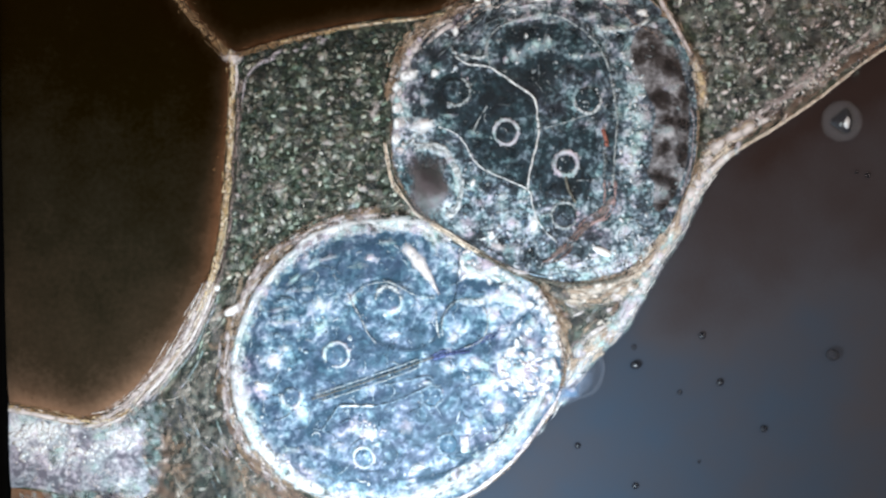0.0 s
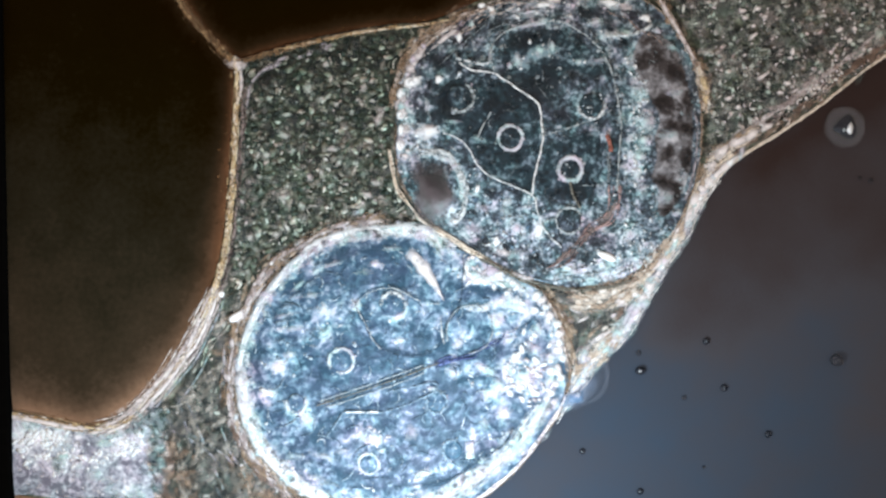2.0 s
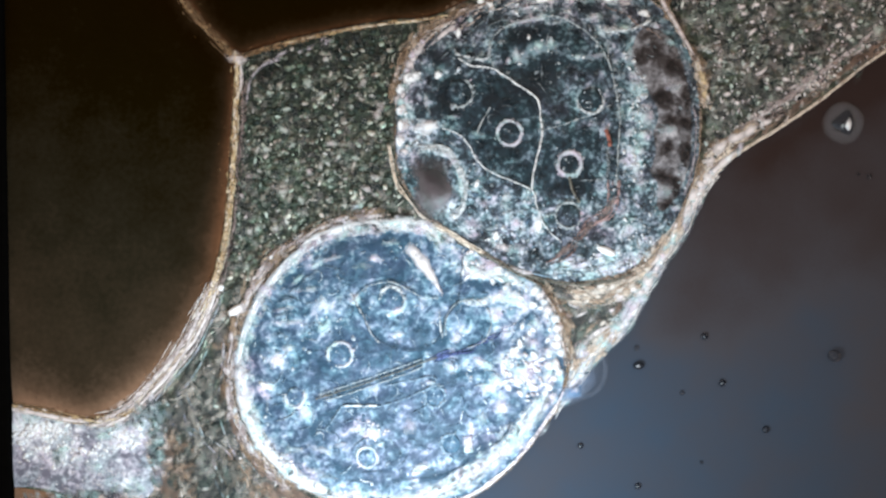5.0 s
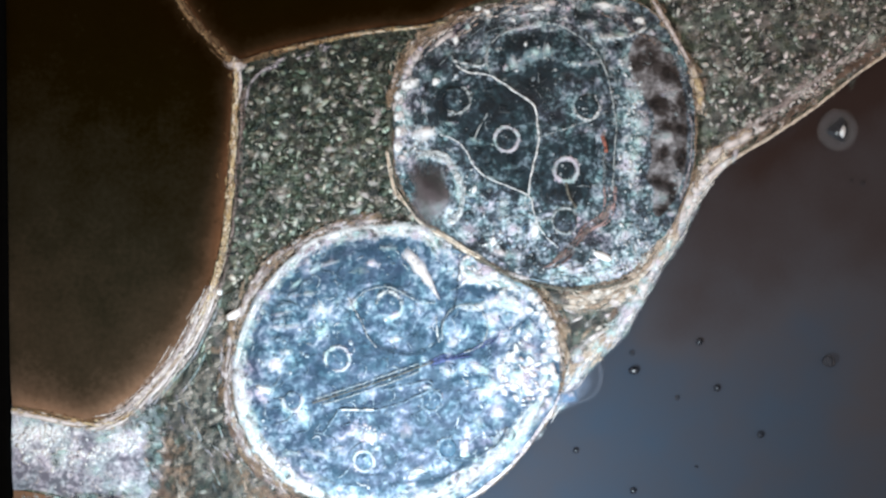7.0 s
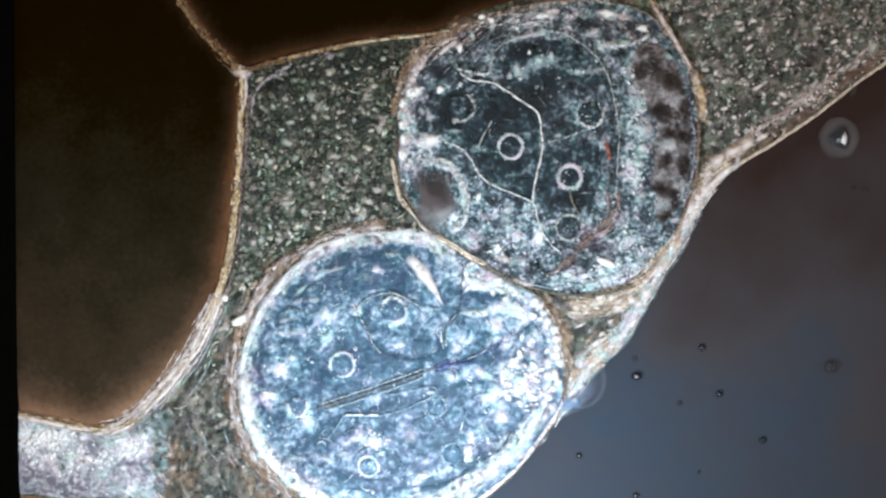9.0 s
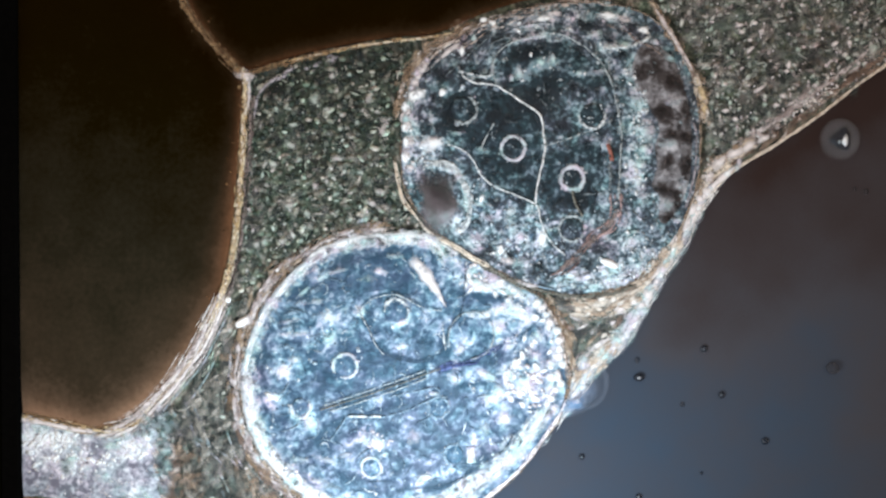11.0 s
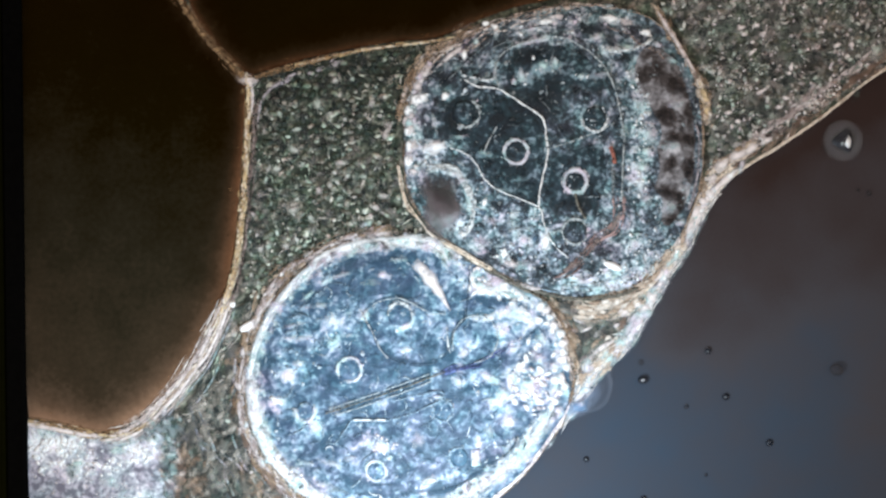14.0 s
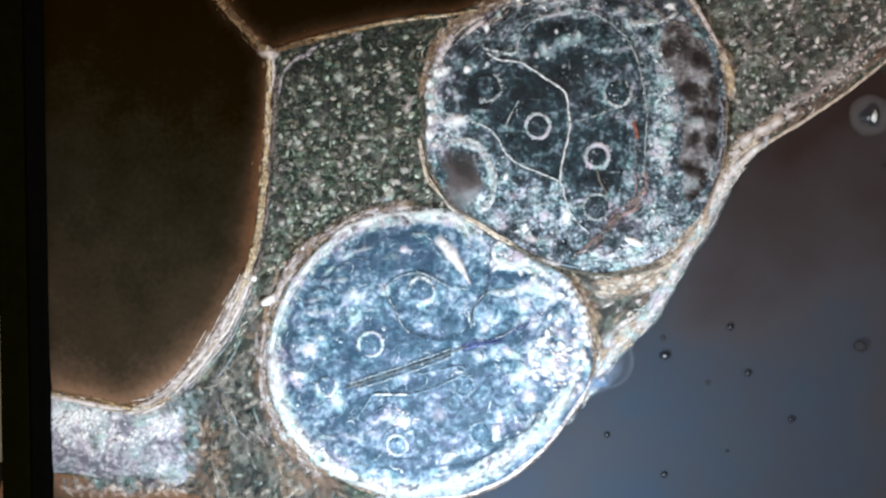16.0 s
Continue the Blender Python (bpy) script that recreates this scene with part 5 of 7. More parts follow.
def nucleus(x, y, r, thick, mat, parent, fn, seed, gap=None, label="", core=M_DEEP):
    """A bright nuclear ring with a dark core and a few grains in it."""
    h = fn(np.array([(x, y)]))[0]
    a = np.linspace(0, 2 * math.pi, 65)[:-1] if gap is None else np.radians(np.linspace(gap[0], gap[1], 48))
    rad = r * (1 + 0.07 * np.array([noise.noise((math.cos(t) * 1.1 + seed, math.sin(t) * 1.1, seed)) for t in a]))
    thk = thick * (1 + 0.8 * np.array([noise.noise((math.cos(t) * 5.0 + seed, math.sin(t) * 5.0, seed + 9)) for t in a]))
    nuc = part("nucleus", lump(x, y, h + 1.2, r, r, 3.2, 0, 0.08, seed), core, parent, label, tone=lambda q: np.full(len(q), -0.09 if core is M_DEEP else -0.08))
    line = np.c_[x + rad * np.cos(a), y + rad * np.sin(a), np.full(len(a), h + 4.6)]
    part("ring", strip(line, thk * 1.4, gap is None, 2.0), M_SOFT if mat in (M_GLOB, M_SOFT, M_FLECK) else mat, nuc)
    part("ring_line", tube(Geo(), line, thk * 0.38, 6, gap is None, 0.8), mat, nuc)
    part("granulation", grains(Geo(), np.c_[x + 1.12 * rad * np.cos(a), y + 1.12 * rad * np.sin(a)][::4] + rng.normal(0, 2.0, (len(a[::4]), 2)), lambda q: np.full(len(q), h + 4.0), 1.2, 3.4, 1.6), M_FLAKE, nuc, "", "stuff")
    part("chromatin", grains(Geo(), cloud(x, y, r * 0.6, r * 0.6, 8), lambda q: np.full(len(q), h + 4.2), 1.4, 3.0, 1.5), M_FLECK_DIM if core is M_DEEP else M_FLECK_BLUE, nuc, "", "stuff")


nucleus(895, 249.5, 21, 3.0, M_GLOB, upper, UP_H, 1, label="dark nucleus in a bright white ring")
nucleus(998.5, 303, 20, 4.0, M_SOFT, upper, UP_H, 2, label="dark nucleus in a bright white ring")
nucleus(808, 180, 24, 2.8, M_THIN, upper, UP_H, 3, (-70, 130), "faint nucleus in a broken grey ring")
nucleus(1035, 193, 22, 2.8, M_LINE, upper, UP_H, 4, (-20, 180), "faint nucleus in a broken grey ring")
nucleus(997, 392, 22, 2.4, M_THIN, upper, UP_H, 5, (20, 330), "faint nucleus in a broken grey ring", M_UPPER)


def dabs(name, spots, mat, parent, fn, lift=3.2, label="", grow=1.35):
    """Soft bodies one by one: x, y, half length, half width, turn."""
    for k, (x, y, sx, sy, turn) in enumerate(spots):
        part(name, blob(x, y, fn(np.array([(x, y)]))[0] + lift, sx * grow, sy * grow, 1.4, turn, 0.45, k * 1.9 + x * 0.01, 1.9 if mat is M_CHIP_SOFT else 1.3 if mat is M_SOFT else 0.0), mat, parent, label)


def thread(name, pts, r, mat, parent, fn, seed, label="", lift=5.0):
    line = curve(pts, False, 4)
    fat = r * (1 + 0.45 * wavy(line, 13, seed))
    line = line + 1.3 * np.c_[wavy(line, 12, seed + 1), wavy(line, 12, seed + 2)]
    return part(name, tube(Geo(), np.c_[line, fn(line) + lift], fat, 6), mat, parent, label)


thread("cell_border", [(806, 118), (826, 132), (859, 136), (883, 148), (909, 166), (932, 181), (944, 193), (948, 218), (951, 244), (948, 269), (940, 300), (934, 337), (934, 350)], 1.6, M_BORDER, upper, UP_H, 1, "bright thread-like cell border")
thread("cell_border", [(867, 137), (861, 114), (865, 88), (888, 65), (929, 52), (971, 47), (1002, 57), (1033, 78), (1054, 101), (1067, 128)], 1.3, M_THIN, upper, UP_H, 2)
thread("cell_border", [(1066, 96), (1067, 124), (1075, 155), (1082, 192), (1086, 228), (1084, 262), (1082, 300), (1080, 340)], 1.5, M_THIN, upper, UP_H, 3)
thread("cell_border", [(779, 241), (810, 254), (828, 277), (841, 300), (867, 319), (904, 334), (935, 351), (942, 375), (950, 400), (966, 421), (986, 439)], 1.15, M_BORDER, upper, UP_H, 4, "bright thread-like cell border")
thread("cell_border", [(800, 112), (826, 118), (845, 122), (862, 120)], 2.4, M_LINE, upper, UP_H, 5)
thread("cell_border", [(951, 246), (985, 236), (1018, 224), (1046, 214), (1070, 200)], 1.1, M_THIN, upper, UP_H, 6)
thread("cell_border", [(862, 205), (850, 225), (838, 250)], 1.3, M_THIN, upper, UP_H, 7)
thread("cell_border", [(1056, 72), (1085, 72), (1112, 68), (1140, 52)], 3.4, M_LINE, upper, UP_H, 8)
thread("spindle", [(998, 326), (1004, 348), (1016, 370)], 2.0, M_OLIVE, upper, UP_H, 9, "olive needle beside a nucleus")
thread("filament", [(1062, 243), (1066, 256), (1069, 273)], 3.6, M_RED, upper, UP_H, 11, "short red filament")
thread("filament", [(1064, 285), (1066, 305), (1064, 325)], 2.4, M_FLECK_DIM, upper, UP_H, 12)
part("filament", ribbon(curve([(1078, 345), (1072, 372), (1052, 396), (1026, 420), (1000, 446), (962, 474)], False, 5), 13, raised(UP_H, 2.6), 33), M_RUST_DIM, upper, "dull reddish sheath of the filament")
part("filament", strands(curve([(1078, 330), (1076, 360), (1066, 388), (1038, 404), (1014, 432), (990, 454), (958, 474)], False, 5), 18, 5, 1.8, raised(UP_H, 3.4), 30, 31, False, 0.35), M_RUST, upper, "rusty red-brown filament")
part("crystal", lump(1064, 454, UP_H(np.array([(1064, 454)]))[0] + 2, 19, 6.5, 4, 22, 0.12, 4), M_CHIP, upper, "white lozenge-shaped crystal")
part("crystal", blob(753, 239, UP_H(np.array([(752, 239)]))[0] + 3, 24, 13, 4, -15, 0.5, 5), M_CHIP_SOFT, upper, "white irregular crystal")

part("wall_band", ribbon(curve([(1148, -4), (1164, 22), (1180, 50), (1200, 84), (1219, 116)], False, 4), 7, raised(UP_H, 4.5), 81), M_SOFT_ROSE, upper, "rosy stretch of the cyst wall")
part("wall_band", ribbon(curve([(1220, 118), (1228, 140), (1235, 168), (1234, 204)], False, 4), 12, raised(UP_H, 4.5), 82), M_GILT, upper, "cream-gold stretch of the cyst wall")
# single globules and hollows that stand out
dabs("globule", [(726, 152, 14, 9, -5), (706, 173, 8, 9, 0), (772, 149, 7, 6, -20), (806, 76, 4.5, 8, 0), (704, 210, 6, 8, 0), (706, 236, 6, 9, 0), (704, 263, 6, 10, 0), (862, 26, 7, 5, 20), (845, 19, 6, 5, 0), (952, 18, 13, 5, -8),
                 (944, 408, 7, 15, -12), (872, 428, 7, 8, 0), (838, 338, 4, 8, 20), (1066, 14, 16, 6, 4), (1130, 40, 10, 6, 25)], M_CHIP_SOFT, upper, UP_H, 3.4, "bright white globule", 1.2)
dabs("globule", [(750, 192, 4, 11, 0), (925, 31, 15, 3, -10), (912, 57, 34, 3.5, -17), (828, 52, 5, 6, 0), (906, 408, 9, 7, 0), (812, 342, 6, 13, 0), (927, 352, 4, 4, 0), (928, 369, 5, 5, 0), (890, 361, 9, 6, 0), (800, 300, 8, 7, 0),
                 (780, 286, 15, 5, 18), (1012, 118, 7, 4, 0), (1040, 50, 13, 5, 0), (1075, 69, 24, 5, -5), (945, 99, 7, 9, 0)], M_SOFT, upper, UP_H)
dabs("globule", [(1150, 62, 9, 5, 20), (966, 92, 7, 9, 0), (907, 115, 8, 11, 0), (893, 125, 5, 6, 0), (1134, 222, 11, 15, 0), (1127, 254, 12, 8, 0), (1117, 281, 11, 8, 0), (1114, 314, 7, 12, 0), (1122, 336, 10, 5, 0), (1186, 378, 9, 5, 0),
                 (1060, 482, 20, 5, -6), (1035, 492, 12, 4, 0), (1086, 477, 10, 4, -10), (1100, 415, 7, 9, 0), (1005, 480, 9, 5, 0)], M_SOFT, upper, UP_H)
dabs("globule", [(1176, 168, 12, 7, 0), (1166, 242, 16, 6, -8), (1163, 352, 13, 9, 0), (1198, 312, 5, 9, 0), (1176, 90, 9, 6, 40), (830, 408, 14, 7, 10), (850, 372, 9, 6, 0), (905, 450, 14, 9, 0), (840, 250, 9, 4, 20), (795, 222, 16, 5, 0),
                 (1118, 165, 12, 14, 0), (1105, 120, 7, 16, 0), (860, 108, 3.5, 18, 5), (1050, 115, 12, 4, 0), (950, 240, 5, 12, 0)], M_SOFT_GREY, upper, UP_H)
dabs("globule", [(778, 79, 24, 4, -38), (740, 104, 12, 6, -50), (722, 128, 7, 10, 20), (795, 66, 8, 5, -40), (905, 486, 22, 3, 12), (925, 492, 10, 3, 8), (885, 448, 12, 6, 10), (1095, 20, 10, 6, 20), (970, 10, 12, 5, 0), (700, 190, 5, 8, 0)], M_SOFT_ROSE, upper, UP_H, 3.4, "rosy globule")
dabs("hollow", [(770, 114, 17, 12, 0), (926, 76, 22, 11, -20), (942, 168, 24, 12, 25), (786, 200, 20, 18, 0), (1045, 150, 22, 9, 0), (975, 216, 16, 10, 0), (1020, 30, 32, 5, 3), (1108, 32, 12, 5, 20), (885, 433, 6, 6, 0), (1050, 428, 13, 7, 20),
                (1030, 453, 24, 4, 0), (838, 380, 18, 6, 0), (860, 345, 10, 7, 0), (904, 388, 6, 6, 0), (760, 72, 12, 7, -35), (865, 290, 20, 10, 10)], M_SOOT, upper, UP_H, 2.6, "dark hollow")

UPQ = sprinkle(UPPER, 6.0)
ud = edge_distance(UPPER, UPQ)
avoid = blocked(UPQ, [DEEP1, DEEP2, VAC, LILAC])
part("granulation", grains(Geo(), clustered(UPQ[~avoid], 34, 3)[::3], raised(UP_H, 0.6), 1.6, 4.6, 1.8), M_FLECK_DIM, upper, "", "stuff")
part("granulation", grains(Geo(), clustered(UPQ[avoid], 24, 4, 4)[::4], raised(UP_H, 1.6), 1.2, 2.8, 1.7), M_FLECK_DIM, upper, "", "stuff")
part("granulation", grains(Geo(), clustered(UPQ[ud < 34], 30, 6, 1.2)[::3], raised(UP_H, 1.2), 1.8, 5.2, 1.7), M_FLECK_DIM, upper, "", "stuff")
part("fibre_mat", wisps(UPPER, 120, 30, 0.9, raised(UP_H, 2.0), 5), M_FLECK_DIM, upper, "", "stuff")
blue = np.concatenate([cloud(885, 390, 95, 55, 300, 25), cloud(840, 360, 40, 40, 80), cloud(930, 420, 40, 40, 100)])
part("granulation", grains(Geo(), clustered(blue, 26, 7, 1.2)[::4], raised(UP_H, 1.6), 2.0, 6.0, 1.8), M_FLECK_BLUE, upper, "pale blue granules", "stuff")
hot = np.concatenate([cloud(948, 405, 12, 30, 40, -15), cloud(890, 425, 30, 18, 30), cloud(930, 85, 60, 14, 40), cloud(800, 145, 20, 8, 14), cloud(1040, 480, 80, 16, 90), cloud(1120, 430, 60, 36, 130, -48), cloud(930, 460, 60, 14, 40, 20),
                      cloud(1122, 230, 18, 150, 260), cloud(1085, 130, 16, 70, 40), cloud(940, 28, 110, 16, 90), cloud(800, 80, 30, 24, 40), cloud(735, 260, 26, 14, 40), cloud(1040, 190, 40, 40, 30)])
part("granulation", grains(Geo(), clustered(hot[inside(UPPER, hot) & ~(inside(LILAC, hot) & (hot[:, 0] > 1136))], 22, 8, 1.0)[::4], raised(UP_H, 1.8), 1.6, 5.2, 1.9), M_FLECK, upper, "bright refractile granules", "stuff")
upq = UPQ[(UP_D(UPQ) > 0.01) & ~avoid]
part("flake_layer", flakes(clustered(upq, 20, 17, 4.0)[::3], raised(UP_H, 1.6), 3, 9), M_FLAKE_GREY, upper, "", "stuff")
upq = UPQ[(UP_D(UPQ) > 0.06) & ~avoid]
part("flake_layer", flakes(clustered(upq, 18, 18, 1.6)[::3], raised(UP_H, 2.0), 2.5, 7), M_FLAKE, upper, "", "stuff")
upq = UPQ[(UP_D(UPQ) < 0.0) & ~blocked(UPQ, [VAC]) & (np.hypot(UPQ[:, 0] - 1025, UPQ[:, 1] - 420) > 70)]
part("flake_layer", flakes(clustered(upq, 22, 19, 5.0)[::2], raised(UP_H, 1.2), 5, 12), M_SOOT, upper, "", "stuff")
spark = sprinkle(UPPER, 5.0)
spark = spark[(UP_D(spark) > 0.05) & ~blocked(spark, [VAC, LILAC])]
part("granulation", grains(Geo(), clustered(spark, 12, 23, 1.2)[::3], raised(UP_H, 2.6), 1.4, 3.6, 1.7), M_WHITE, upper, "bright white granules", "stuff")
bead_path = curve([(742, 92), (722, 120), (711, 150), (706, 185), (706, 215), (707, 250), (712, 282)], False, 8)
for k, (x, y) in enumerate(bead_path):
    part("bead", blob(x + rng.uniform(-3, 9), y + rng.uniform(-4, 4), UP_H(np.array([(x + 3, y)]))[0] + 2.5, rng.uniform(5, 11), rng.uniform(5, 9), 3, rng.uniform(0, 180), 0.4, k), M_SOFT_ROSE if k % 3 else M_SOFT, upper)
for k, (x, y) in enumerate(curve([(975, 488), (1010, 494), (1050, 492), (1090, 482), (1120, 466)], False, 10)):
    part("bead", blob(x + rng.uniform(-5, 5), y + rng.uniform(-7, 5), UP_H(np.array([(x, y)]))[0] + 2.5, rng.uniform(4, 8), rng.uniform(4, 6.5), 2.5, rng.uniform(0, 180), 0.4, k + 40), M_SOFT if k % 3 else M_SOFT_GREY, upper)
wall_h = raised(UP_H, 2.5)
part("wall", membrane(np.concatenate([UPPER, UPPER[:1]]), 5, wall_h, 41, 1.0, 3), M_BROWN, upper, "thin brown cyst wall", "stuff")
part("wall", membrane(curve([(686, 268), (690, 300), (700, 335), (722, 368), (748, 398), (800, 428), (850, 459)], False, 5), 8, raised(wall_h, 1), 42, 1.4, 6, 26.0), M_CREAM, upper, "cream-gold cyst wall", "stuff")
part("wall", membrane(curve([(1156, 10), (1180, 50), (1202, 88), (1216, 112), (1230, 150), (1236, 196)], False, 5), 9, raised(wall_h, 1), 43, 1.3, 6), M_PINK, upper, "", "stuff")
part("wall", membrane(curve([(1215, 205), (1220, 225), (1219, 260), (1214, 310), (1200, 356)], False, 5), 5, raised(wall_h, 1.0), 46, 1.0, 3, 60.0), M_ROSE_DIM, upper, "dim violet inner wall", "stuff")
part("wall", streaks(curve([(1222, 122), (1230, 150), (1236, 172), (1234, 200)], False, 4), 13, 34, raised(UP_H, 4), 3, 7, 1.8, 0.5), M_HUSK, upper, "cream-gold thickening of the wall", "stuff")
part("wall", membrane(curve([(720, 110), (760, 72), (800, 50), (850, 25), (910, 4), (1000, -10), (1080, -4)], False, 5), 13, raised(wall_h, 1), 44, 1.3, 6), M_PINK, upper, "", "stuff")
part("wall", membrane(curve([(850, 459), (900, 486), (950, 502), (1000, 511), (1060, 508), (1110, 494)], False, 5), 5, raised(wall_h, 1), 45, 1.3, 5), M_OLIVE, upper, "greenish lower cyst wall", "stuff")

# layered folds along the upper rim, and fine sparkle
for k, (s, a0, a1, m) in enumerate([(0.95, 190, 300, M_SOOT), (0.91, 200, 320, M_PINK), (0.87, 205, 300, M_SOOT), (0.84, 215, 310, M_FLECK_DIM), (0.94, 60, 150, M_FLECK_BLUE), (0.89, 70, 140, M_SOOT), (0.80, 225, 275, M_FLECK_DIM)]):
    a = np.radians(np.linspace(a0, a1, 60))
    line = np.c_[966 + 272 * s * np.cos(a), 248 + 260 * s * np.sin(a)]
    part("rim_fold", strands(line, 16, 2, 1.5, raised(UP_H, 3.0), 22, 700 + 30 * k, False, 0.6), m, upper, "", "stuff")
spark = clustered(sprinkle(UPPER, 11.0), 30, 77, 1.2)
spark = spark[~blocked(spark, [VAC, LILAC, DEEP1, DEEP2, DEEP3]) & (UP_D(spark) > -0.02)]
part("granulation", grains(Geo(), spark[::2], raised(UP_H, 3.2), 1.2, 2.8, 1.6), M_FLECK, upper, "tiny sparkling granules", "stuff")

# ---- lower cyst ----
lower = thing("oval_cyst", "bright blue-white oval cyst with a diagonal groove", "cyst", 702, 654, "cysts")
part("cytoplasm", patch(LOWER, 4.5, LO_H), M_LOWER, lower, tone=LO_D, blush=LO_BLUSH)
NAVY = [region("daughter_cell", [(560, 470), (620, 440), (690, 436), (745, 470), (760, 515), (700, 505), (640, 510), (580, 530), (540, 560), (520, 520)], LO_H, 1.4, M_NAVY, lower, "deep blue daughter cell"),
        region("daughter_cell", [(540, 590), (600, 560), (650, 585), (690, 622), (750, 628), (720, 652), (650, 676), (590, 690), (550, 660)], LO_H, 1.2, M_NAVY, lower, "deep blue daughter cell"),
        region("daughter_cell", [(640, 545), (690, 515), (750, 540), (776, 575), (770, 610), (725, 622), (680, 610), (655, 585)], LO_H, 2.2, M_LOWER, lower, "rounded blue daughter cell"),
        region("daughter_cell", [(612, 716), (680, 694), (755, 672), (770, 684), (745, 706), (690, 722), (640, 728)], LO_H, 1.6, M_NAVY, lower, "deep blue daughter cell"),
        region("daughter_cell", [(785, 575), (800, 545), (835, 540), (858, 570), (850, 605), (815, 622), (790, 608)], LO_H, 1.8, M_LOWER, lower, "rounded blue daughter cell")]
nucleus(600, 633, 21, 3.0, M_GLOB, lower, LO_H, 11, (-215, 115), label="blue nucleus in a bright white ring", core=M_NAVY)
nucleus(690, 538, 22, 3.2, M_LINE, lower, LO_H, 12, (180, 420), "blue nucleus in a broken pale ring", M_NAVY)
nucleus(521, 707, 17, 4.0, M_GLOB, lower, LO_H, 13, (-30, 200), "blue nucleus in a bright broken ring", M_NAVY)
nucleus(646, 812, 17.5, 2.8, M_GLOB, lower, LO_H, 14, label="blue nucleus in a soft whitish ring", core=M_LOWER)
nucleus(792, 789, 17, 2.6, M_FLECK_BLUE, lower, LO_H, 15, (100, 300), "blue nucleus in a broken pale ring", M_NAVY)
nucleus(764, 706, 18, 2.4, M_FLECK_BLUE, lower, LO_H, 16, None, "faint blue nucleus", M_NAVY)
thread("groove", [(556, 711), (600, 696), (650, 680), (700, 663), (740, 648), (768, 637)], 1.3, M_OLIVE, lower, LO_H, 21, "olive-brown diagonal groove")
thread("groove_lip", [(560, 704), (602, 690), (652, 673), (700, 656), (742, 641)], 1.0, M_THIN, lower, LO_H, 22)
thread("groove_lip", [(575, 713), (625, 697), (690, 675), (745, 654)], 1.1, M_THIN, lower, LO_H, 23)
part("filament", strands(curve([(762, 640), (795, 632), (826, 625), (850, 612), (872, 600), (885, 588)], False, 5), 11, 4, 2.0, raised(LO_H, 2.6), 20, 51, False, 0.2), M_VIOLET, lower, "violet-blue filament")
thread("filament", [(572, 768), (590, 742), (606, 722), (640, 722), (666, 723), (702, 714), (739, 698), (766, 682), (757, 672), (725, 678), (690, 686)], 1.2, M_FLECK_BLUE, lower, LO_H, 24, "bright looped thread")
thread("cell_border", [(622, 530), (630, 550), (642, 569), (652, 593), (672, 612), (700, 624), (730, 626), (757, 618), (776, 596), (781, 572), (796, 552), (806, 541)], 1.9, M_INK, lower, LO_H, 25)
thread("cell_border", [(780, 590), (784, 570), (802, 546), (808, 515), (811, 485), (812, 456)], 2.1, M_INK, lower, LO_H, 26)
thread("filament", [(606, 722), (636, 722), (664, 722)], 1.9, M_BORDER, lower, LO_H, 34, "short bright rod")
thread("cell_border", [(784, 600), (783, 575), (794, 552), (815, 540), (840, 542), (858, 562), (860, 590), (846, 612), (820, 622)], 1.1, M_THIN, lower, LO_H, 27)
thread("cell_border", [(618, 526), (628, 545), (642, 569), (654, 596), (668, 612)], 1.3, M_LINE, lower, LO_H, 71)
thread("cell_border", [(772, 560), (774, 585), (778, 606)], 1.6, M_LINE, lower, LO_H, 72)
thread("cell_border", [(622, 540), (648, 515), (690, 508), (740, 532), (770, 536)], 1.2, M_THIN, lower, LO_H, 28)
thread("cell_border", [(880, 590), (915, 575), (942, 552), (950, 520)], 1.5, M_INK, lower, LO_H, 29)
flap = curve([(713, 444), (728, 456), (744, 476), (760, 500), (772, 520), (779, 531)], False, 4)
fr = (12.0 + 3.5 * wavy(flap, 11, 5)) * np.clip(np.minimum(1, (len(flap) - np.arange(len(flap))) / 14), 0.25, 1)
part("flap", strip(np.c_[flap, LO_H(flap) + 3], fr * 1.0, False, 3.0), M_FLAP, lower, "thick white flap")
bar = curve([(820.5, 776), (821.5, 790), (822.5, 804)], False, 3)
part("crystal", tube(Geo(), np.c_[bar, LO_H(bar) + 2], 8.4 + 1.2 * wavy(bar, 6, 3), 8, False, 0.4), M_SOFT, lower, "white bar-shaped crystal")
part("crystal", lump(470, 688, LO_H(np.array([(470, 688)]))[0] + 2, 14, 5, 3.5, 28, 0.3, 8), M_WHITE, lower)
for k, (x, y, l, a) in enumerate([(505, 540, 30, -18), (500, 566, 34, -14), (520, 522, 26, -28), (545, 500, 24, -35), (552, 545, 26, -15), (560, 470, 18, -40), (492, 600, 22, 0)]):
    part("ridge", blob(x, y, LO_H(np.array([(x, y)]))[0] + 2.0, l * 0.7, 6.0, 2, a, 0.3, k + 60), M_FLECK_BLUE, lower)
dabs("pale_globule", [(830, 490, 15, 12, 0), (818, 468, 6, 8, 0), (860, 482, 9, 7, 0), (884, 503, 20, 5, 14), (898, 540, 24, 8, 12), (870, 566, 8, 10, 0), (626, 540, 8, 7, 0), (660, 467, 12, 5, 0), (560, 476, 15, 4, -35), (548, 464, 4, 6, 0),
                      (526, 503, 12, 4, -42), (490, 643, 13, 9, -40), (509, 622, 9, 7, 0), (474, 686, 13, 7, 28), (572, 586, 10, 8, -30)], M_SOFT, lower, LO_H)
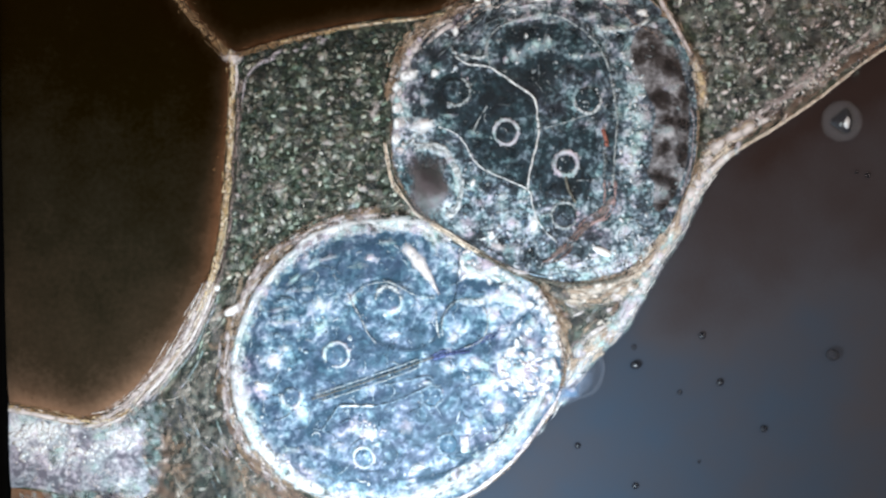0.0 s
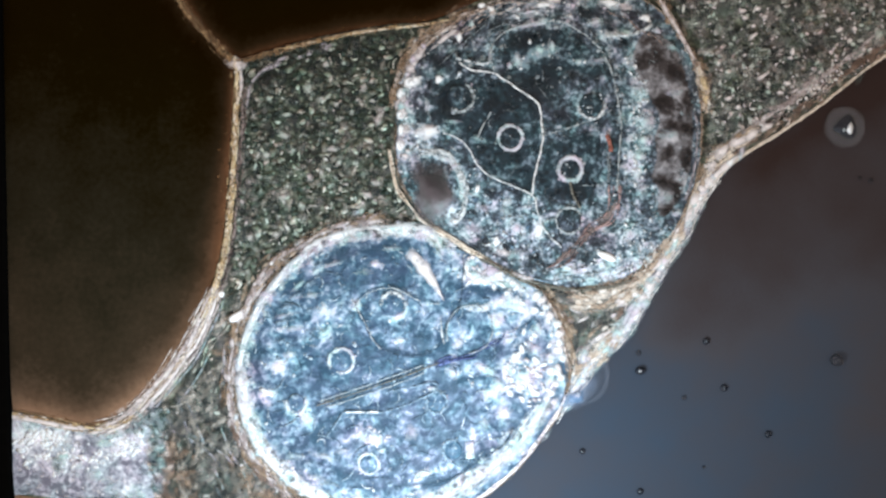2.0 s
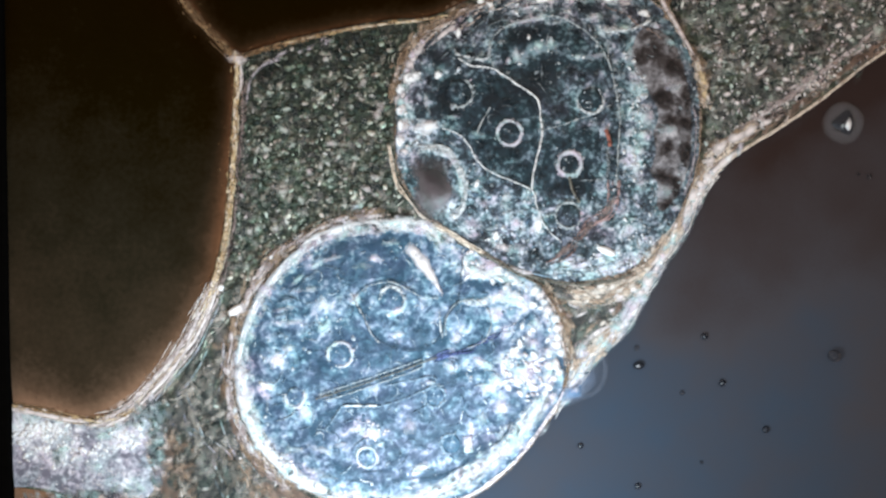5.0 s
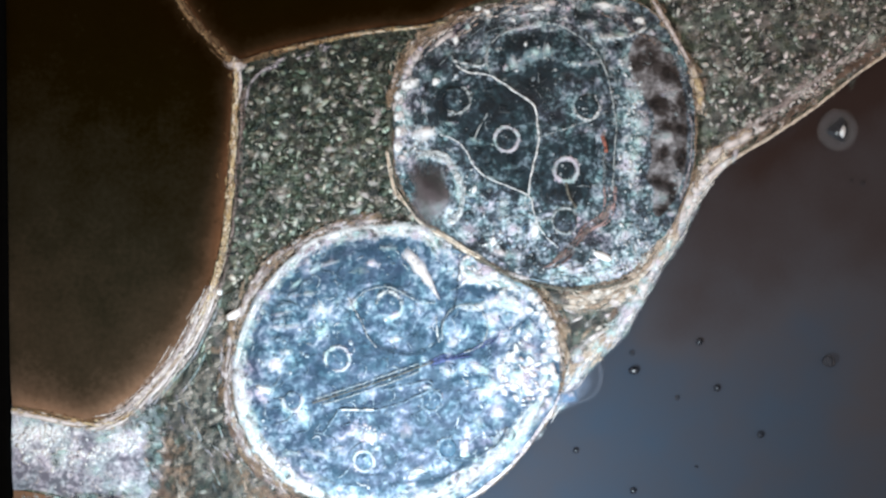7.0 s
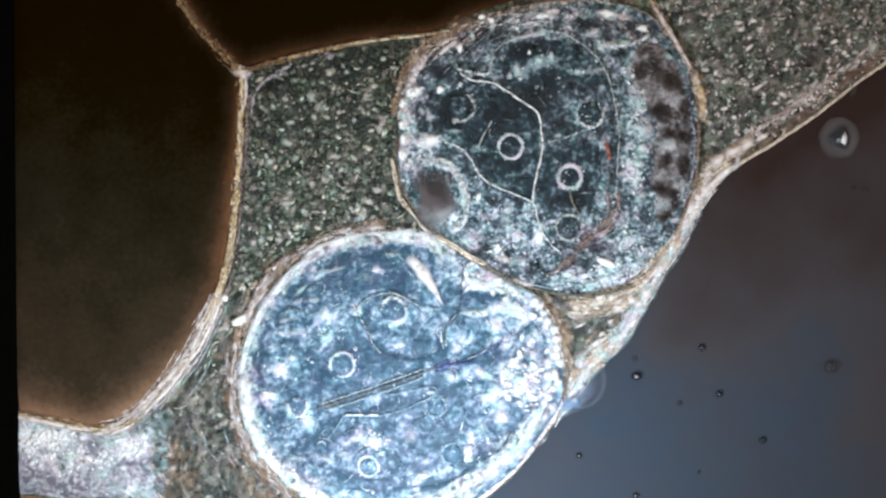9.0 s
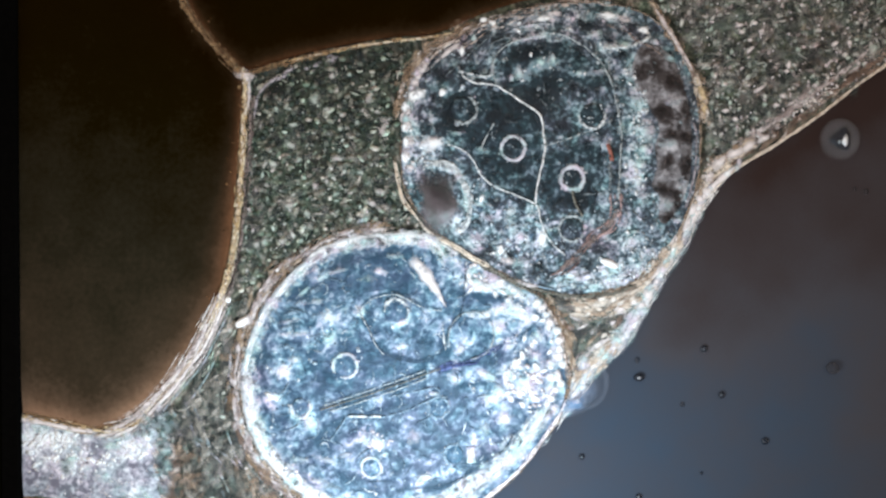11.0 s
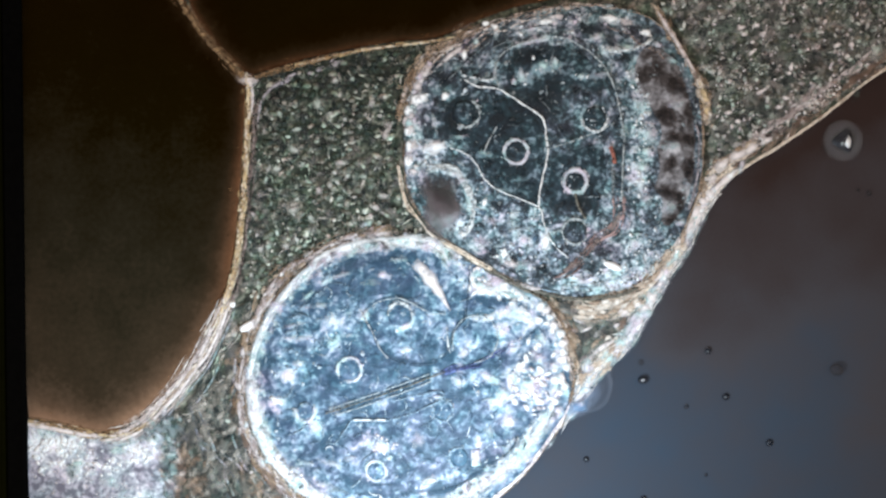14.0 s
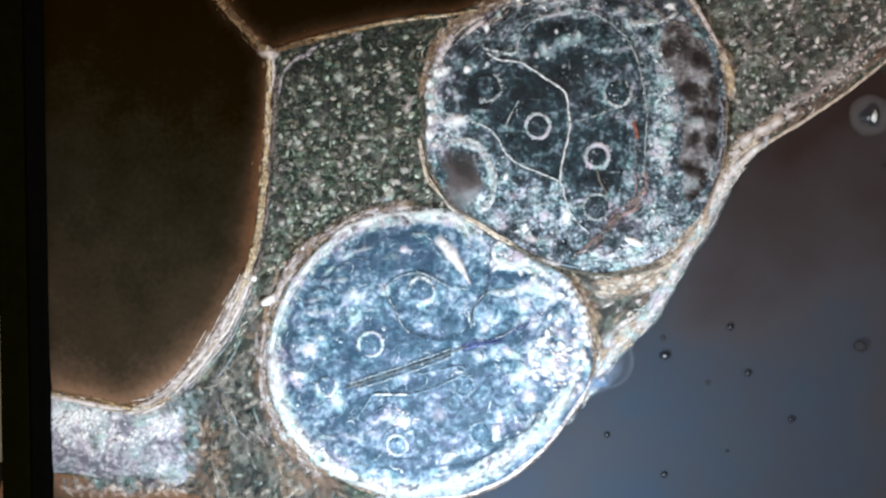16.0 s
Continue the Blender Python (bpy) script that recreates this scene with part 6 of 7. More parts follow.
dabs("pale_globule", [(568, 545, 11, 8, 0), (700, 598, 13, 4, 0), (701, 556, 15, 5, -20), (656, 770, 14, 10, 0), (632, 760, 9, 9, 0), (668, 790, 7, 5, 0), (540, 735, 11, 12, 0), (852, 652, 16, 6, 15), (856, 692, 14, 8, 0), (740, 830, 13, 6, -25),
                      (802, 604, 12, 7, -35), (790, 656, 12, 6, 30), (755, 682, 9, 4, 0), (880, 728, 10, 14, 20)], M_SOFT, lower, LO_H)
dabs("pale_globule", [(510, 578, 24, 4, -4), (500, 555, 20, 3.5, -10), (545, 520, 22, 3.5, -8), (590, 465, 16, 3.5, -15), (640, 480, 14, 5, 0), (570, 800, 20, 5, 14), (520, 800, 16, 5, 0), (600, 790, 10, 5, 0), (720, 760, 10, 12, 0), (780, 432, 14, 10, 0),
                      (690, 440, 14, 4, 0), (845, 745, 8, 12, 15), (560, 840, 26, 7, 20), (830, 545, 16, 4, 8), (925, 610, 6, 12, 0)], M_SOFT_GREY, lower, LO_H)
BEADS = curve([(880, 500), (930, 520), (962, 560), (978, 610), (982, 660), (960, 705), (915, 715), (880, 680), (900, 620), (905, 570), (870, 535)], True, 8)
part("bead_crust", flakes(sprinkle(BEADS, 15, 0.55), raised(LO_H, 3.4), 4, 8, 1.3), M_CHIP_SOFT, lower, "crust of small white beads", "stuff")
BEADS = curve([(812, 470), (850, 472), (905, 500), (900, 525), (850, 512), (815, 505)], True, 8)
part("bead_crust", flakes(sprinkle(BEADS, 14, 0.7), raised(LO_H, 3.4), 4, 8, 1.4), M_CHIP_SOFT, lower, "crust of small white beads", "stuff")
dabs("hollow", [(700, 619, 48, 5, 3), (862, 620, 15, 10, -15), (795, 678, 20, 14, 20), (665, 441, 20, 6, -4), (595, 443, 15, 6, -20), (840, 513, 30, 4, 8), (905, 518, 16, 4, 30), (690, 709, 46, 5, -14), (755, 848, 18, 4, -12), (690, 856, 16, 4, -20),
                (520, 597, 22, 5, 0), (564, 668, 11, 10, 0), (735, 597, 18, 10, 0), (612, 832, 15, 4, 25), (530, 514, 14, 5, -30), (812, 812, 15, 5, -20)], M_SHADE, lower, LO_H, 2.6, "deep blue hollow")
LOQ = sprinkle(LOWER, 6.5)
navy = blocked(LOQ, NAVY)
part("granulation", grains(Geo(), clustered(LOQ[~navy], 34, 11)[::4], raised(LO_H, 0.6), 1.6, 4.4, 1.8), M_FLECK_BLUE, lower, "", "stuff")
part("granulation", grains(Geo(), clustered(LOQ[navy], 26, 12, 3)[::4], raised(LO_H, 1.6), 1.4, 3.6, 1.8), M_FLECK_BLUE, lower, "", "stuff")
hot = np.concatenate([cloud(915, 545, 50, 45, 150), cloud(920, 650, 55, 55, 130), cloud(860, 700, 60, 50, 70), cloud(850, 480, 70, 24, 130, 28), cloud(500, 640, 42, 24, 60), cloud(480, 720, 34, 30, 40),
                      cloud(650, 765, 50, 28, 40), cloud(740, 830, 70, 22, 80), cloud(860, 770, 50, 40, 90), cloud(700, 550, 40, 40, 50), cloud(820, 655, 40, 22, 50), cloud(540, 810, 60, 40, 60),
                      cloud(640, 870, 90, 20, 60), cloud(465, 760, 26, 40, 60), cloud(820, 580, 26, 22, 11), cloud(590, 590, 40, 24, 30), cloud(730, 690, 34, 10, 30)])
part("granulation", grains(Geo(), clustered(hot[inside(LOWER, hot)], 24, 13, 0.8)[::9], raised(LO_H, 1.6), 1.8, 5.0, 1.9), M_FLECK, lower, "bright white granules", "stuff")
rosy = np.concatenate([cloud(925, 660, 44, 50, 50), cloud(650, 765, 34, 20, 14), cloud(850, 480, 50, 18, 40, 28), cloud(490, 830, 30, 30, 40)])
part("granulation", grains(Geo(), rosy[inside(LOWER, rosy)], raised(LO_H, 2.0), 2.0, 5.0, 1.5), M_ROSE, lower, "rosy white granules", "stuff")
part("fibre_mat", wisps(LOWER, 120, 34, 0.9, raised(LO_H, 2.0), 6), M_FLECK_BLUE, lower, "", "stuff")
part("fibre_mat", wisps(LOWER, 50, 26, 1.0, raised(LO_H, 2.4), 7), M_FLECK, lower, "", "stuff")
loq = LOQ[LO_D(LOQ) > 0.06]
part("flake_layer", flakes(clustered(loq, 22, 27, 2.0)[::3], raised(LO_H, 1.8), 2.5, 8, 2.0), M_FLAKE, lower, "", "stuff")
spark = sprinkle(LOWER, 5.0)
spark = spark[LO_D(spark) > 0.07]
part("granulation", grains(Geo(), clustered(spark, 12, 24, 1.4)[::7], raised(LO_H, 2.6), 1.4, 3.8, 1.7), M_WHITE, lower, "bright white granules", "stuff")
for k, (x, y) in enumerate(curve([(938, 520), (958, 545), (970, 575), (977, 605), (980, 635), (978, 665), (968, 690)], False, 12)):
    part("bead", blob(x + rng.uniform(-6, 4), y + rng.uniform(-4, 4), LO_H(np.array([(x, y)]))[0] + 2.5, rng.uniform(8, 14), rng.uniform(7, 11), 3, rng.uniform(0, 180), 0.4, k + 80), M_FLAP if k % 2 else M_CHIP_SOFT, lower)
for k, (x, y, sx, sy, a) in enumerate([(860, 481, 9, 8, 0), (825, 464, 6, 8, 0), (829, 487, 16, 9, 10), (886, 527, 9, 12, 10), (870, 566, 12, 9, -20), (890, 598, 11, 5, -15), (936, 585, 8, 11, 20), (971, 611, 10, 6, 0),
                                         (958, 629, 17, 7, 5), (964, 652, 11, 7, 0), (881, 645, 13, 5, 0), (841, 646, 12, 7, 20), (920, 664, 18, 11, 15), (961, 672, 9, 13, 0), (869, 676, 10, 9, 0), (961, 578, 7, 9, 0),
                                         (908, 635, 9, 6, 30), (936, 615, 8, 8, 0)]):
    part("pale_globule", blob(x, y, LO_H(np.array([(x, y)]))[0] + 2.4, sx * 1.4, sy * 1.4, 2.0, a, 0.5, k * 2.3 + 5), M_SOFT, lower)
for k, pts in enumerate([[(812, 478), (838, 494), (880, 492), (908, 508), (930, 520)], [(806, 541), (850, 543), (886, 531), (915, 546), (932, 552)]]):
    part("pale_fold", ribbon(curve(pts, False, 4), 15, raised(LO_H, 2), 31 + k), M_GLOB, lower)
thread("shadow_line", [(868, 514), (888, 514), (906, 521), (926, 541)], 3.2, M_SHADE, lower, LO_H, 61)
# shade along the inner wall, added as a band of dark fibrils
part("wall_shadow", membrane(curve([(735, 853), (768, 849), (800, 833), (830, 812), (860, 793), (885, 775), (897, 750)], False, 5), 12, raised(LO_H, 3), 66, 1.2, 5), M_SHADE, lower, "greenish shadow line built as fibrils inside the wall", "stuff")
thread("cell_border", [(725, 845), (729, 833), (740, 827), (753, 830)], 2.8, M_LINE, lower, LO_H, 62)
streak = sprinkle(LOWER, 11)
streak = streak[edge_distance(LOWER, streak) > 26]
part("flake_layer", flakes(clustered(streak, 30, 91, 2.2)[::3], raised(LO_H, 2.2), 3, 8, 4.5, -0.25, 0.35), M_SHADE, lower, "deep blue streaks", "stuff")
part("fibre_mat", wisps(LOWER, 50, 46, 1.1, raised(LO_H, 2.6), 8, -0.3), M_SHADE, lower, "", "stuff")
part("fibre_mat", wisps(LOWER, 50, 44, 1.1, raised(LO_H, 2.8), 9, -0.3), M_FLECK_BLUE, lower, "", "stuff")
LW = curve([(800, 436), (745, 411), (690, 406), (622, 413), (564, 433), (506, 475), (458, 538), (430, 604), (421, 660), (430, 718), (451, 771), (485, 819), (536, 859), (603, 889), (680, 901)], False, 6)
low_wall = raised(LO_H, 2.5)
part("wall_band", ribbon(LW, 14, raised(low_wall, -1), 8), M_BAND, lower, "thick pale cyst wall")
for pts, w in (([(528, 448), (560, 431), (620, 414), (690, 408), (742, 410), (764, 424), (776, 446)], 20), ([(424, 640), (430, 700), (444, 752), (474, 803), (524, 848), (586, 878)], 22)):
    band = curve(pts, False, 5)
    part("wall_band", ribbon(band, w, raised(low_wall, 0.3), 12 + w), M_CHIP_SOFT, lower, "thick white stretch of the cyst wall")
    part("flake_layer", streaks(band, w * 1.5, 130, raised(low_wall, 1.6), 2.5, 7, 2.6), M_FLAKE, lower, "", "stuff")
part("wall", membrane(LW, 11, low_wall, 61, 1.6, 6, 70.0), M_WHITE, lower, "thick bright white cyst wall", "stuff")
inner = LW + (np.array([(702, 654)]) - LW) * rng.uniform(0.0, 0.055, (len(LW), 1))
inner = np.concatenate([inner, LW + (np.array([(702, 654)]) - LW) * rng.uniform(-0.01, 0.05, (len(LW), 1)) + rng.normal(0, 2, LW.shape)])
part("flake_layer", flakes(inner, low_wall, 3, 9, 2.0), M_FLAKE, lower, "crusted inner face of the wall", "stuff")
RW = curve([(620, 896), (700, 890), (770, 872), (830, 841), (884, 798), (930, 745), (962, 702)], False, 6)
part("wall_band", ribbon(RW, 34, raised(low_wall, -1), 9), M_WALL, lower, "broad bluish-white cyst wall")
part("wall_band", ribbon(RW, 16, raised(low_wall, 0.5), 19), M_BAND, lower, "bright core of the cyst wall")
part("flake_layer", streaks(RW, 34, 220, raised(low_wall, 1.2), 3, 9, 3.2), M_FLAKE, lower, "", "stuff")
part("wall", membrane(RW, 24, low_wall, 62, 1.2, 4, 80.0), M_FLECK, lower, "broad bluish-white cyst wall", "stuff")
part("wall", membrane(curve([(994, 690), (978, 722), (953, 758), (920, 801), (885, 838), (836, 874), (768, 902), (690, 911)], False, 5), 5, raised(low_wall, 1), 65, 1.6, 4), M_ROSE, lower, "thin rosy outer wall", "stuff")
part("wall", membrane(np.concatenate([LOWER, LOWER[:1]]), 7, raised(low_wall, -1), 63, 1.3, 5), M_BROWN, lower, "thin brown outer wall", "stuff")
part("wall", membrane(curve([(952, 522), (974, 560), (988, 610), (995, 655)], False, 5), 9, raised(low_wall, 1), 68, 1.6, 6), M_PINK, lower, "rosy crusted wall", "stuff")
part("wall", membrane(curve([(800, 430), (860, 466), (910, 494), (948, 513)], False, 5), 8, low_wall, 64, 1.4, 5), M_OLIVE, lower, "greenish shared wall", "stuff")

# ---- fibrous sheath beside the lower cyst ----
sheath = thing("fibrous_sheath", "brown fibrous sheath round the bright oval cyst", "sheath")
part("fibril_layer", membrane(curve([(660, 384), (600, 396), (540, 422), (480, 466), (440, 522), (414, 585), (404, 640), (404, 700), (420, 762), (452, 815), (500, 868), (560, 915)], False, 5), 16, RIM_H, 71, 1.5, 6, 100.0), M_BROWN, sheath, "", "stuff")
part("fibril_layer", membrane(curve([(690, 392), (640, 394), (580, 408), (520, 440), (465, 494), (430, 558), (409, 640), (409, 700), (425, 760), (460, 815), (510, 866)], False, 5), 11, raised(RIM_H, 1.5), 74, 1.3, 5, 100.0), M_PINK, sheath, "rosy beige fibrils", "stuff")
SHEATH = curve([(660, 388), (600, 398), (540, 424), (482, 466), (440, 524), (416, 585), (406, 640), (406, 700), (422, 762), (454, 815), (502, 868)], False, 5)
part("flake_layer", streaks(SHEATH, 20, 150, raised(RIM_H, 2.0), 2.5, 7, 4.0), M_AMBER, sheath, "amber streaks", "stuff")
part("flake_layer", streaks(SHEATH, 14, 150, raised(RIM_H, 2.6), 2.0, 6, 4.0), M_LILY, sheath, "rosy streaks", "stuff")
part("chip", lump(418, 555, 11, 17, 7.5, 5, -28, 0.3, 7), M_CHIP, sheath, "bright white chip")
part("chip", lump(390, 517, 11, 6, 6, 5, 0, 0.2, 9), M_CHIP, sheath)
part("chip", lump(478, 464, 11, 6, 4, 4, -30, 0.2, 19), M_PALE, sheath)
part("fibril_layer", strands(curve([(440, 470), (420, 520), (385, 570), (350, 625), (310, 690), (270, 745)], False, 5), 30, 5, 1.6, raised(SHEET_H, 3), 26, 72, False, 0.4), M_GRAIN, sheath)

for k, (pts, w, m, lab) in enumerate([([(1000, 524), (1050, 524), (1100, 510), (1135, 486), (1165, 448), (1195, 405)], 17, M_CREAM, "cream-gold fibres under the round cyst"),
                                      ([(1010, 534), (1060, 534), (1110, 516)], 20, M_PALE, "pale fibres between the cysts"),
                                      ([(958, 524), (982, 556), (998, 600), (1003, 645)], 13, M_PINK, "rosy fibres beside the oval cyst"),
                                      ([(692, 190), (706, 130), (735, 86), (778, 52), (835, 18)], 18, M_PINK, "rusty fibres beside the round cyst"),
                                      ([(692, 180), (706, 124), (735, 80), (775, 50)], 12, M_PINK, "rusty fibres beside the round cyst"),
                                      ([(1150, -8), (1178, 42), (1206, 92), (1228, 130), (1237, 168), (1234, 204)], 12, M_PINK, "rosy fibres beside the round cyst"),
                                      ([(1080, 590), (1040, 630), (1005, 665)], 16, M_PALE, "pale fibres between the cysts")]):
    part("fibril_layer", membrane(curve(pts, False, 5), w, raised(SHEET_H, 6), 300 + k, 1.3, 4, 90.0), m, sheath, lab, "stuff")
    part("flake_layer", streaks(curve(pts, False, 5), w * 1.3, 12 + int(6 * w * 0.4), raised(SHEET_H, 7), 2.5, 7, 3.0), M_AMBER if m is M_PINK else M_HUSK, sheath, "", "stuff")

for k in range(26):
    x = rng.uniform(575, 690)
    y = 398 - 6 * math.sin((x - 575) / 115 * math.pi) + rng.uniform(-6, 8)
    a = math.radians(rng.uniform(-125, -55))
    n = rng.uniform(10, 24)
    line = curve([(x, y), (x + n * 0.5 * math.cos(a), y + n * 0.5 * math.sin(a)), (x + n * math.cos(a + 0.2), y + n * math.sin(a + 0.2))], False, 3)
    part("bristle", tube(Geo(), np.c_[line, np.full(len(line), 12.0)], np.linspace(1.2, 0.4, len(line)), 5), M_OLIVE, sheath)

# ---- larger granules in the eastern tissue ----
dabs("granule", [(1327, 25, 6, 4, 0), (1340, 40, 6, 5, 30), (1305, 41, 5, 4, 0), (1320, 55, 5, 3, 0), (1300, 29, 8, 4, -10), (1319, 73, 10, 3.5, -40), (1378, 155, 7, 5, 20), (1388, 100, 4, 8, 0), (1384, 111, 5, 4, 0), (1275, 181, 7, 4, -20),
                 (1335, 143, 12, 3.5, -30), (1365, 171, 7, 4, 0), (1293, 196, 5, 4, 0), (1470, 62, 8, 4, -30), (1496, 60, 5, 5, 0)], M_FLAP, tissue, SHEET_H, 6.0, "large rosy-white granule", 1.15)
dabs("granule", [(1540, 70, 13, 8, -45), (1430, 120, 8, 4, -30), (1258, 100, 5, 5, 0), (1282, 128, 6, 4, 0), (1345, 170, 6, 5, 0), (1420, 160, 12, 3, -45), (1405, 72, 6, 6, 0), (1515, 18, 5, 6, 0), (1265, 10, 6, 5, 0), (1525, 25, 4, 10, 15)], M_PEARL, tissue, SHEET_H, 6.0, "large pale granule", 1.15)
dabs("granule", [(575, 118, 6, 6, 0), (605, 116, 5, 5, 0), (545, 160, 9, 12, -20), (565, 178, 8, 5, 0), (592, 187, 5, 5, 0), (640, 160, 6, 8, 0), (630, 180, 5, 4, 0), (655, 182, 6, 4, 0), (475, 178, 6, 6, 0), (500, 240, 12, 6, 35),
                 (505, 205, 10, 4, 0), (585, 265, 12, 6, 0), (515, 268, 6, 7, 0), (625, 290, 6, 6, 0)], M_PEARL, tissue, SHEET_H, 6.0, "large pale granule", 1.15)
dabs("granule", [(470, 275, 9, 6, 0), (470, 315, 5, 5, 0), (565, 305, 6, 5, 0), (500, 350, 9, 6, 0), (490, 382, 5, 4, 0), (530, 365, 7, 8, 0), (545, 315, 5, 7, 0), (645, 345, 10, 6, 20), (635, 370, 6, 10, 0), (455, 412, 7, 8, 0),
                 (485, 415, 6, 6, 0), (440, 418, 6, 8, 0), (665, 215, 8, 14, 10), (660, 325, 9, 6, 0)], M_PEARL, tissue, SHEET_H, 6.0, "large pale granule", 1.15)

# ---- soft bodies in the wedge between the cysts ----
dabs("blot", [(1016, 576, 22, 9, -35), (1006, 612, 5, 18, 12), (1030, 532, 20, 7, -10), (985, 522, 16, 4, 10)], M_MUD, tissue, SHEET_H, 6.5, "dark grey-green blot")
dabs("blot", [(1048, 548, 16, 10, -40), (1025, 552, 14, 8, 10), (1018, 600, 14, 8, -40), (1040, 574, 12, 8, -30), (1062, 535, 14, 8, 0), (1010, 536, 12, 8, 0)], M_MIST, tissue, SHEET_H, 7.0, "grey-green blot")
dabs("blot", [(976, 546, 13, 12, 20), (992, 570, 7, 14, -10), (1098, 500, 18, 5, -25), (1084, 556, 5, 13, 25)], M_TAN, tissue, SHEET_H, 6.5, "tan blot")
dabs("pale_globule", [(1089, 533, 11, 9, -20), (1073, 558, 6, 4, -20), (1050, 596, 24, 5, -32), (1020, 565, 12, 2.5, -25), (1110, 520, 9, 8, 0), (984, 586, 5, 4, 0)], M_FLAP, tissue, SHEET_H, 7.5, "soft cream-white body", 1.15)
dabs("pale_globule", [(1084, 588, 14, 10, -40), (1022, 632, 14, 13, -30), (1127, 537, 12, 9, -35), (1052, 612, 16, 8, -40)], M_SOFT, tissue, SHEET_H, 8.0, "soft bluish-white body", 1.2)

# ---- outer margin ----
margin = thing("outer_membrane", "bright bumpy membrane along the edge of the tissue", "membrane")
MH = lambda q: np.full(len(q), 8.0)
part("fibril_layer", membrane(curve(MARGIN[:9], False, 5), 4, MH, 81, 1.3, 4), M_CREAM, margin, "cream-coloured thin outer membrane", "stuff")
part("fibril_layer", membrane(curve([(x - 22, y - 12) for x, y in MARGIN[:8]], False, 5), 22, MH, 82, 1.2, 5, 90.0), M_RUST_DIM, margin, "rosy brown inner fibrils", "stuff")
part("fibril_layer", membrane(curve(MARGIN[7:], False, 5), 13, MH, 83, 1.6, 8, 30.0), M_PALE, margin, "whitish bumpy membrane", "stuff")
part("fibril_layer", membrane(curve([(x - 14, y - 8) for x, y in MARGIN[6:14]], False, 5), 12, raised(MH, 2), 84, 1.5, 8, 30.0), M_CREAM, margin, "", "stuff")
part("band", ribbon(curve([(x - 5, y - 4) for x, y in MARGIN[6:]], False, 6), 19, raised(MH, -1), 41), M_BAND, margin, "smooth bluish-white border")
edge = curve(MARGIN[:8], False, 5)
part("band", ribbon(edge, 5, raised(MH, 1.5), 51), M_HUSK, margin, "thin cream-orange edge")
part("flake_layer", streaks(edge + (-11, -8), 14, 90, raised(MH, 0.8), 3, 7, 3.6, 0.1), M_TAN, margin, "olive-brown strip", "stuff")
inner_line = curve([(1546, 58), (1500, 100), (1450, 138), (1410, 166), (1340, 216), (1290, 248)], False, 5)
part("band", ribbon(inner_line, 7, raised(MH, 1.0), 52), M_LILY, margin, "rosy-white inner thread")
part("flake_layer", streaks(inner_line, 15, 80, raised(MH, 1.6), 2, 5, 3.4, 0.15), M_LILY, margin, "rosy fibrous strip", "stuff")
gold = curve([(1320, 240), (1280, 268), (1250, 285), (1236, 318), (1216, 354), (1192, 398), (1152, 452), (1110, 496), (1060, 512)], False, 5)
part("flake_layer", streaks(gold, 13, 120, raised(MH, 2.5), 2.5, 6, 2.2, 0.2), M_HUSK, margin, "cream-gold crust", "stuff")
part("flake_layer", streaks(gold + (-5, -4), 14, 110, raised(MH, 2.0), 3, 7, 3.0, 0.15), M_AMBER, margin, "amber streaks under the crust", "stuff")
outer_line = curve([(x + 2, y + 2) for x, y in MARGIN[7:]], False, 6)
part("band", ribbon(outer_line, 16, raised(MH, -2), 53), M_SOFT_GREY, margin, "smooth lilac-white outer skin")
white_line = curve([(x - 9, y - 7) for x, y in MARGIN[11:]], False, 5)
part("band", ribbon(white_line, 24, raised(MH, 1.0), 54), M_SOFT, margin, "broad bluish-white crust")
part("flake_layer", streaks(white_line, 24, 90, raised(MH, 2.0), 3, 8, 2.0, 0.3), M_FLAKE, margin, "", "stuff")
part("band", ribbon(curve([(x - 4, y - 3) for x, y in MARGIN[6:]], False, 5), 11, raised(MH, 3.0), 55), M_FLAP, margin, "white crust along the edge")
part("band", ribbon(curve([(x - 5, y - 4) for x, y in MARGIN[9:]], False, 5), 10, raised(MH, 3.6), 57), M_SOFT, margin, "bluish-white crust along the edge")
dabs("crust", [(1262, 275, 15, 8, -35), (1290, 258, 15, 7, -30), (1246, 300, 7, 10, 10), (1316, 245, 13, 6, -30), (1242, 325, 8, 7, 0), (1216, 357, 8, 11, 30), (1206, 384, 6, 12, 25), (1342, 231, 11, 5, -30), (1228, 338, 7, 6, 0), (1186, 410, 6, 12, 35),
               (1150, 470, 6, 10, 35), (1136, 508, 8, 9, 0), (1125, 528, 9, 6, -30), (1088, 585, 10, 8, -40)], M_FLAP, margin, MH, 4.0, "cream-white crust")
dabs("bump", [(1158, 484, 9, 14, 30), (1146, 506, 8, 10, 25), (1128, 540, 10, 13, 35), (1106, 574, 8, 12, 20), (1094, 592, 13, 9, -35), (1068, 618, 15, 9, -40), (1040, 640, 15, 9, -35), (1186, 436, 7, 16, 32), (1206, 402, 6, 14, 30)], M_SOFT_GREY, margin, MH, 3.0, "greyish-white bump on the membrane", 1.25)
mline = curve(MARGIN[6:], False, 22)
for k, (x, y) in enumerate(mline):
    part("bump", blob(x + rng.uniform(-10, 0), y + rng.uniform(-6, 2), 10, rng.uniform(8, 18), rng.uniform(6, 9), 3, rng.uniform(-75, -35), 0.4, k + 120), (M_SOFT, M_CHIP_SOFT)[k % 2], margin)
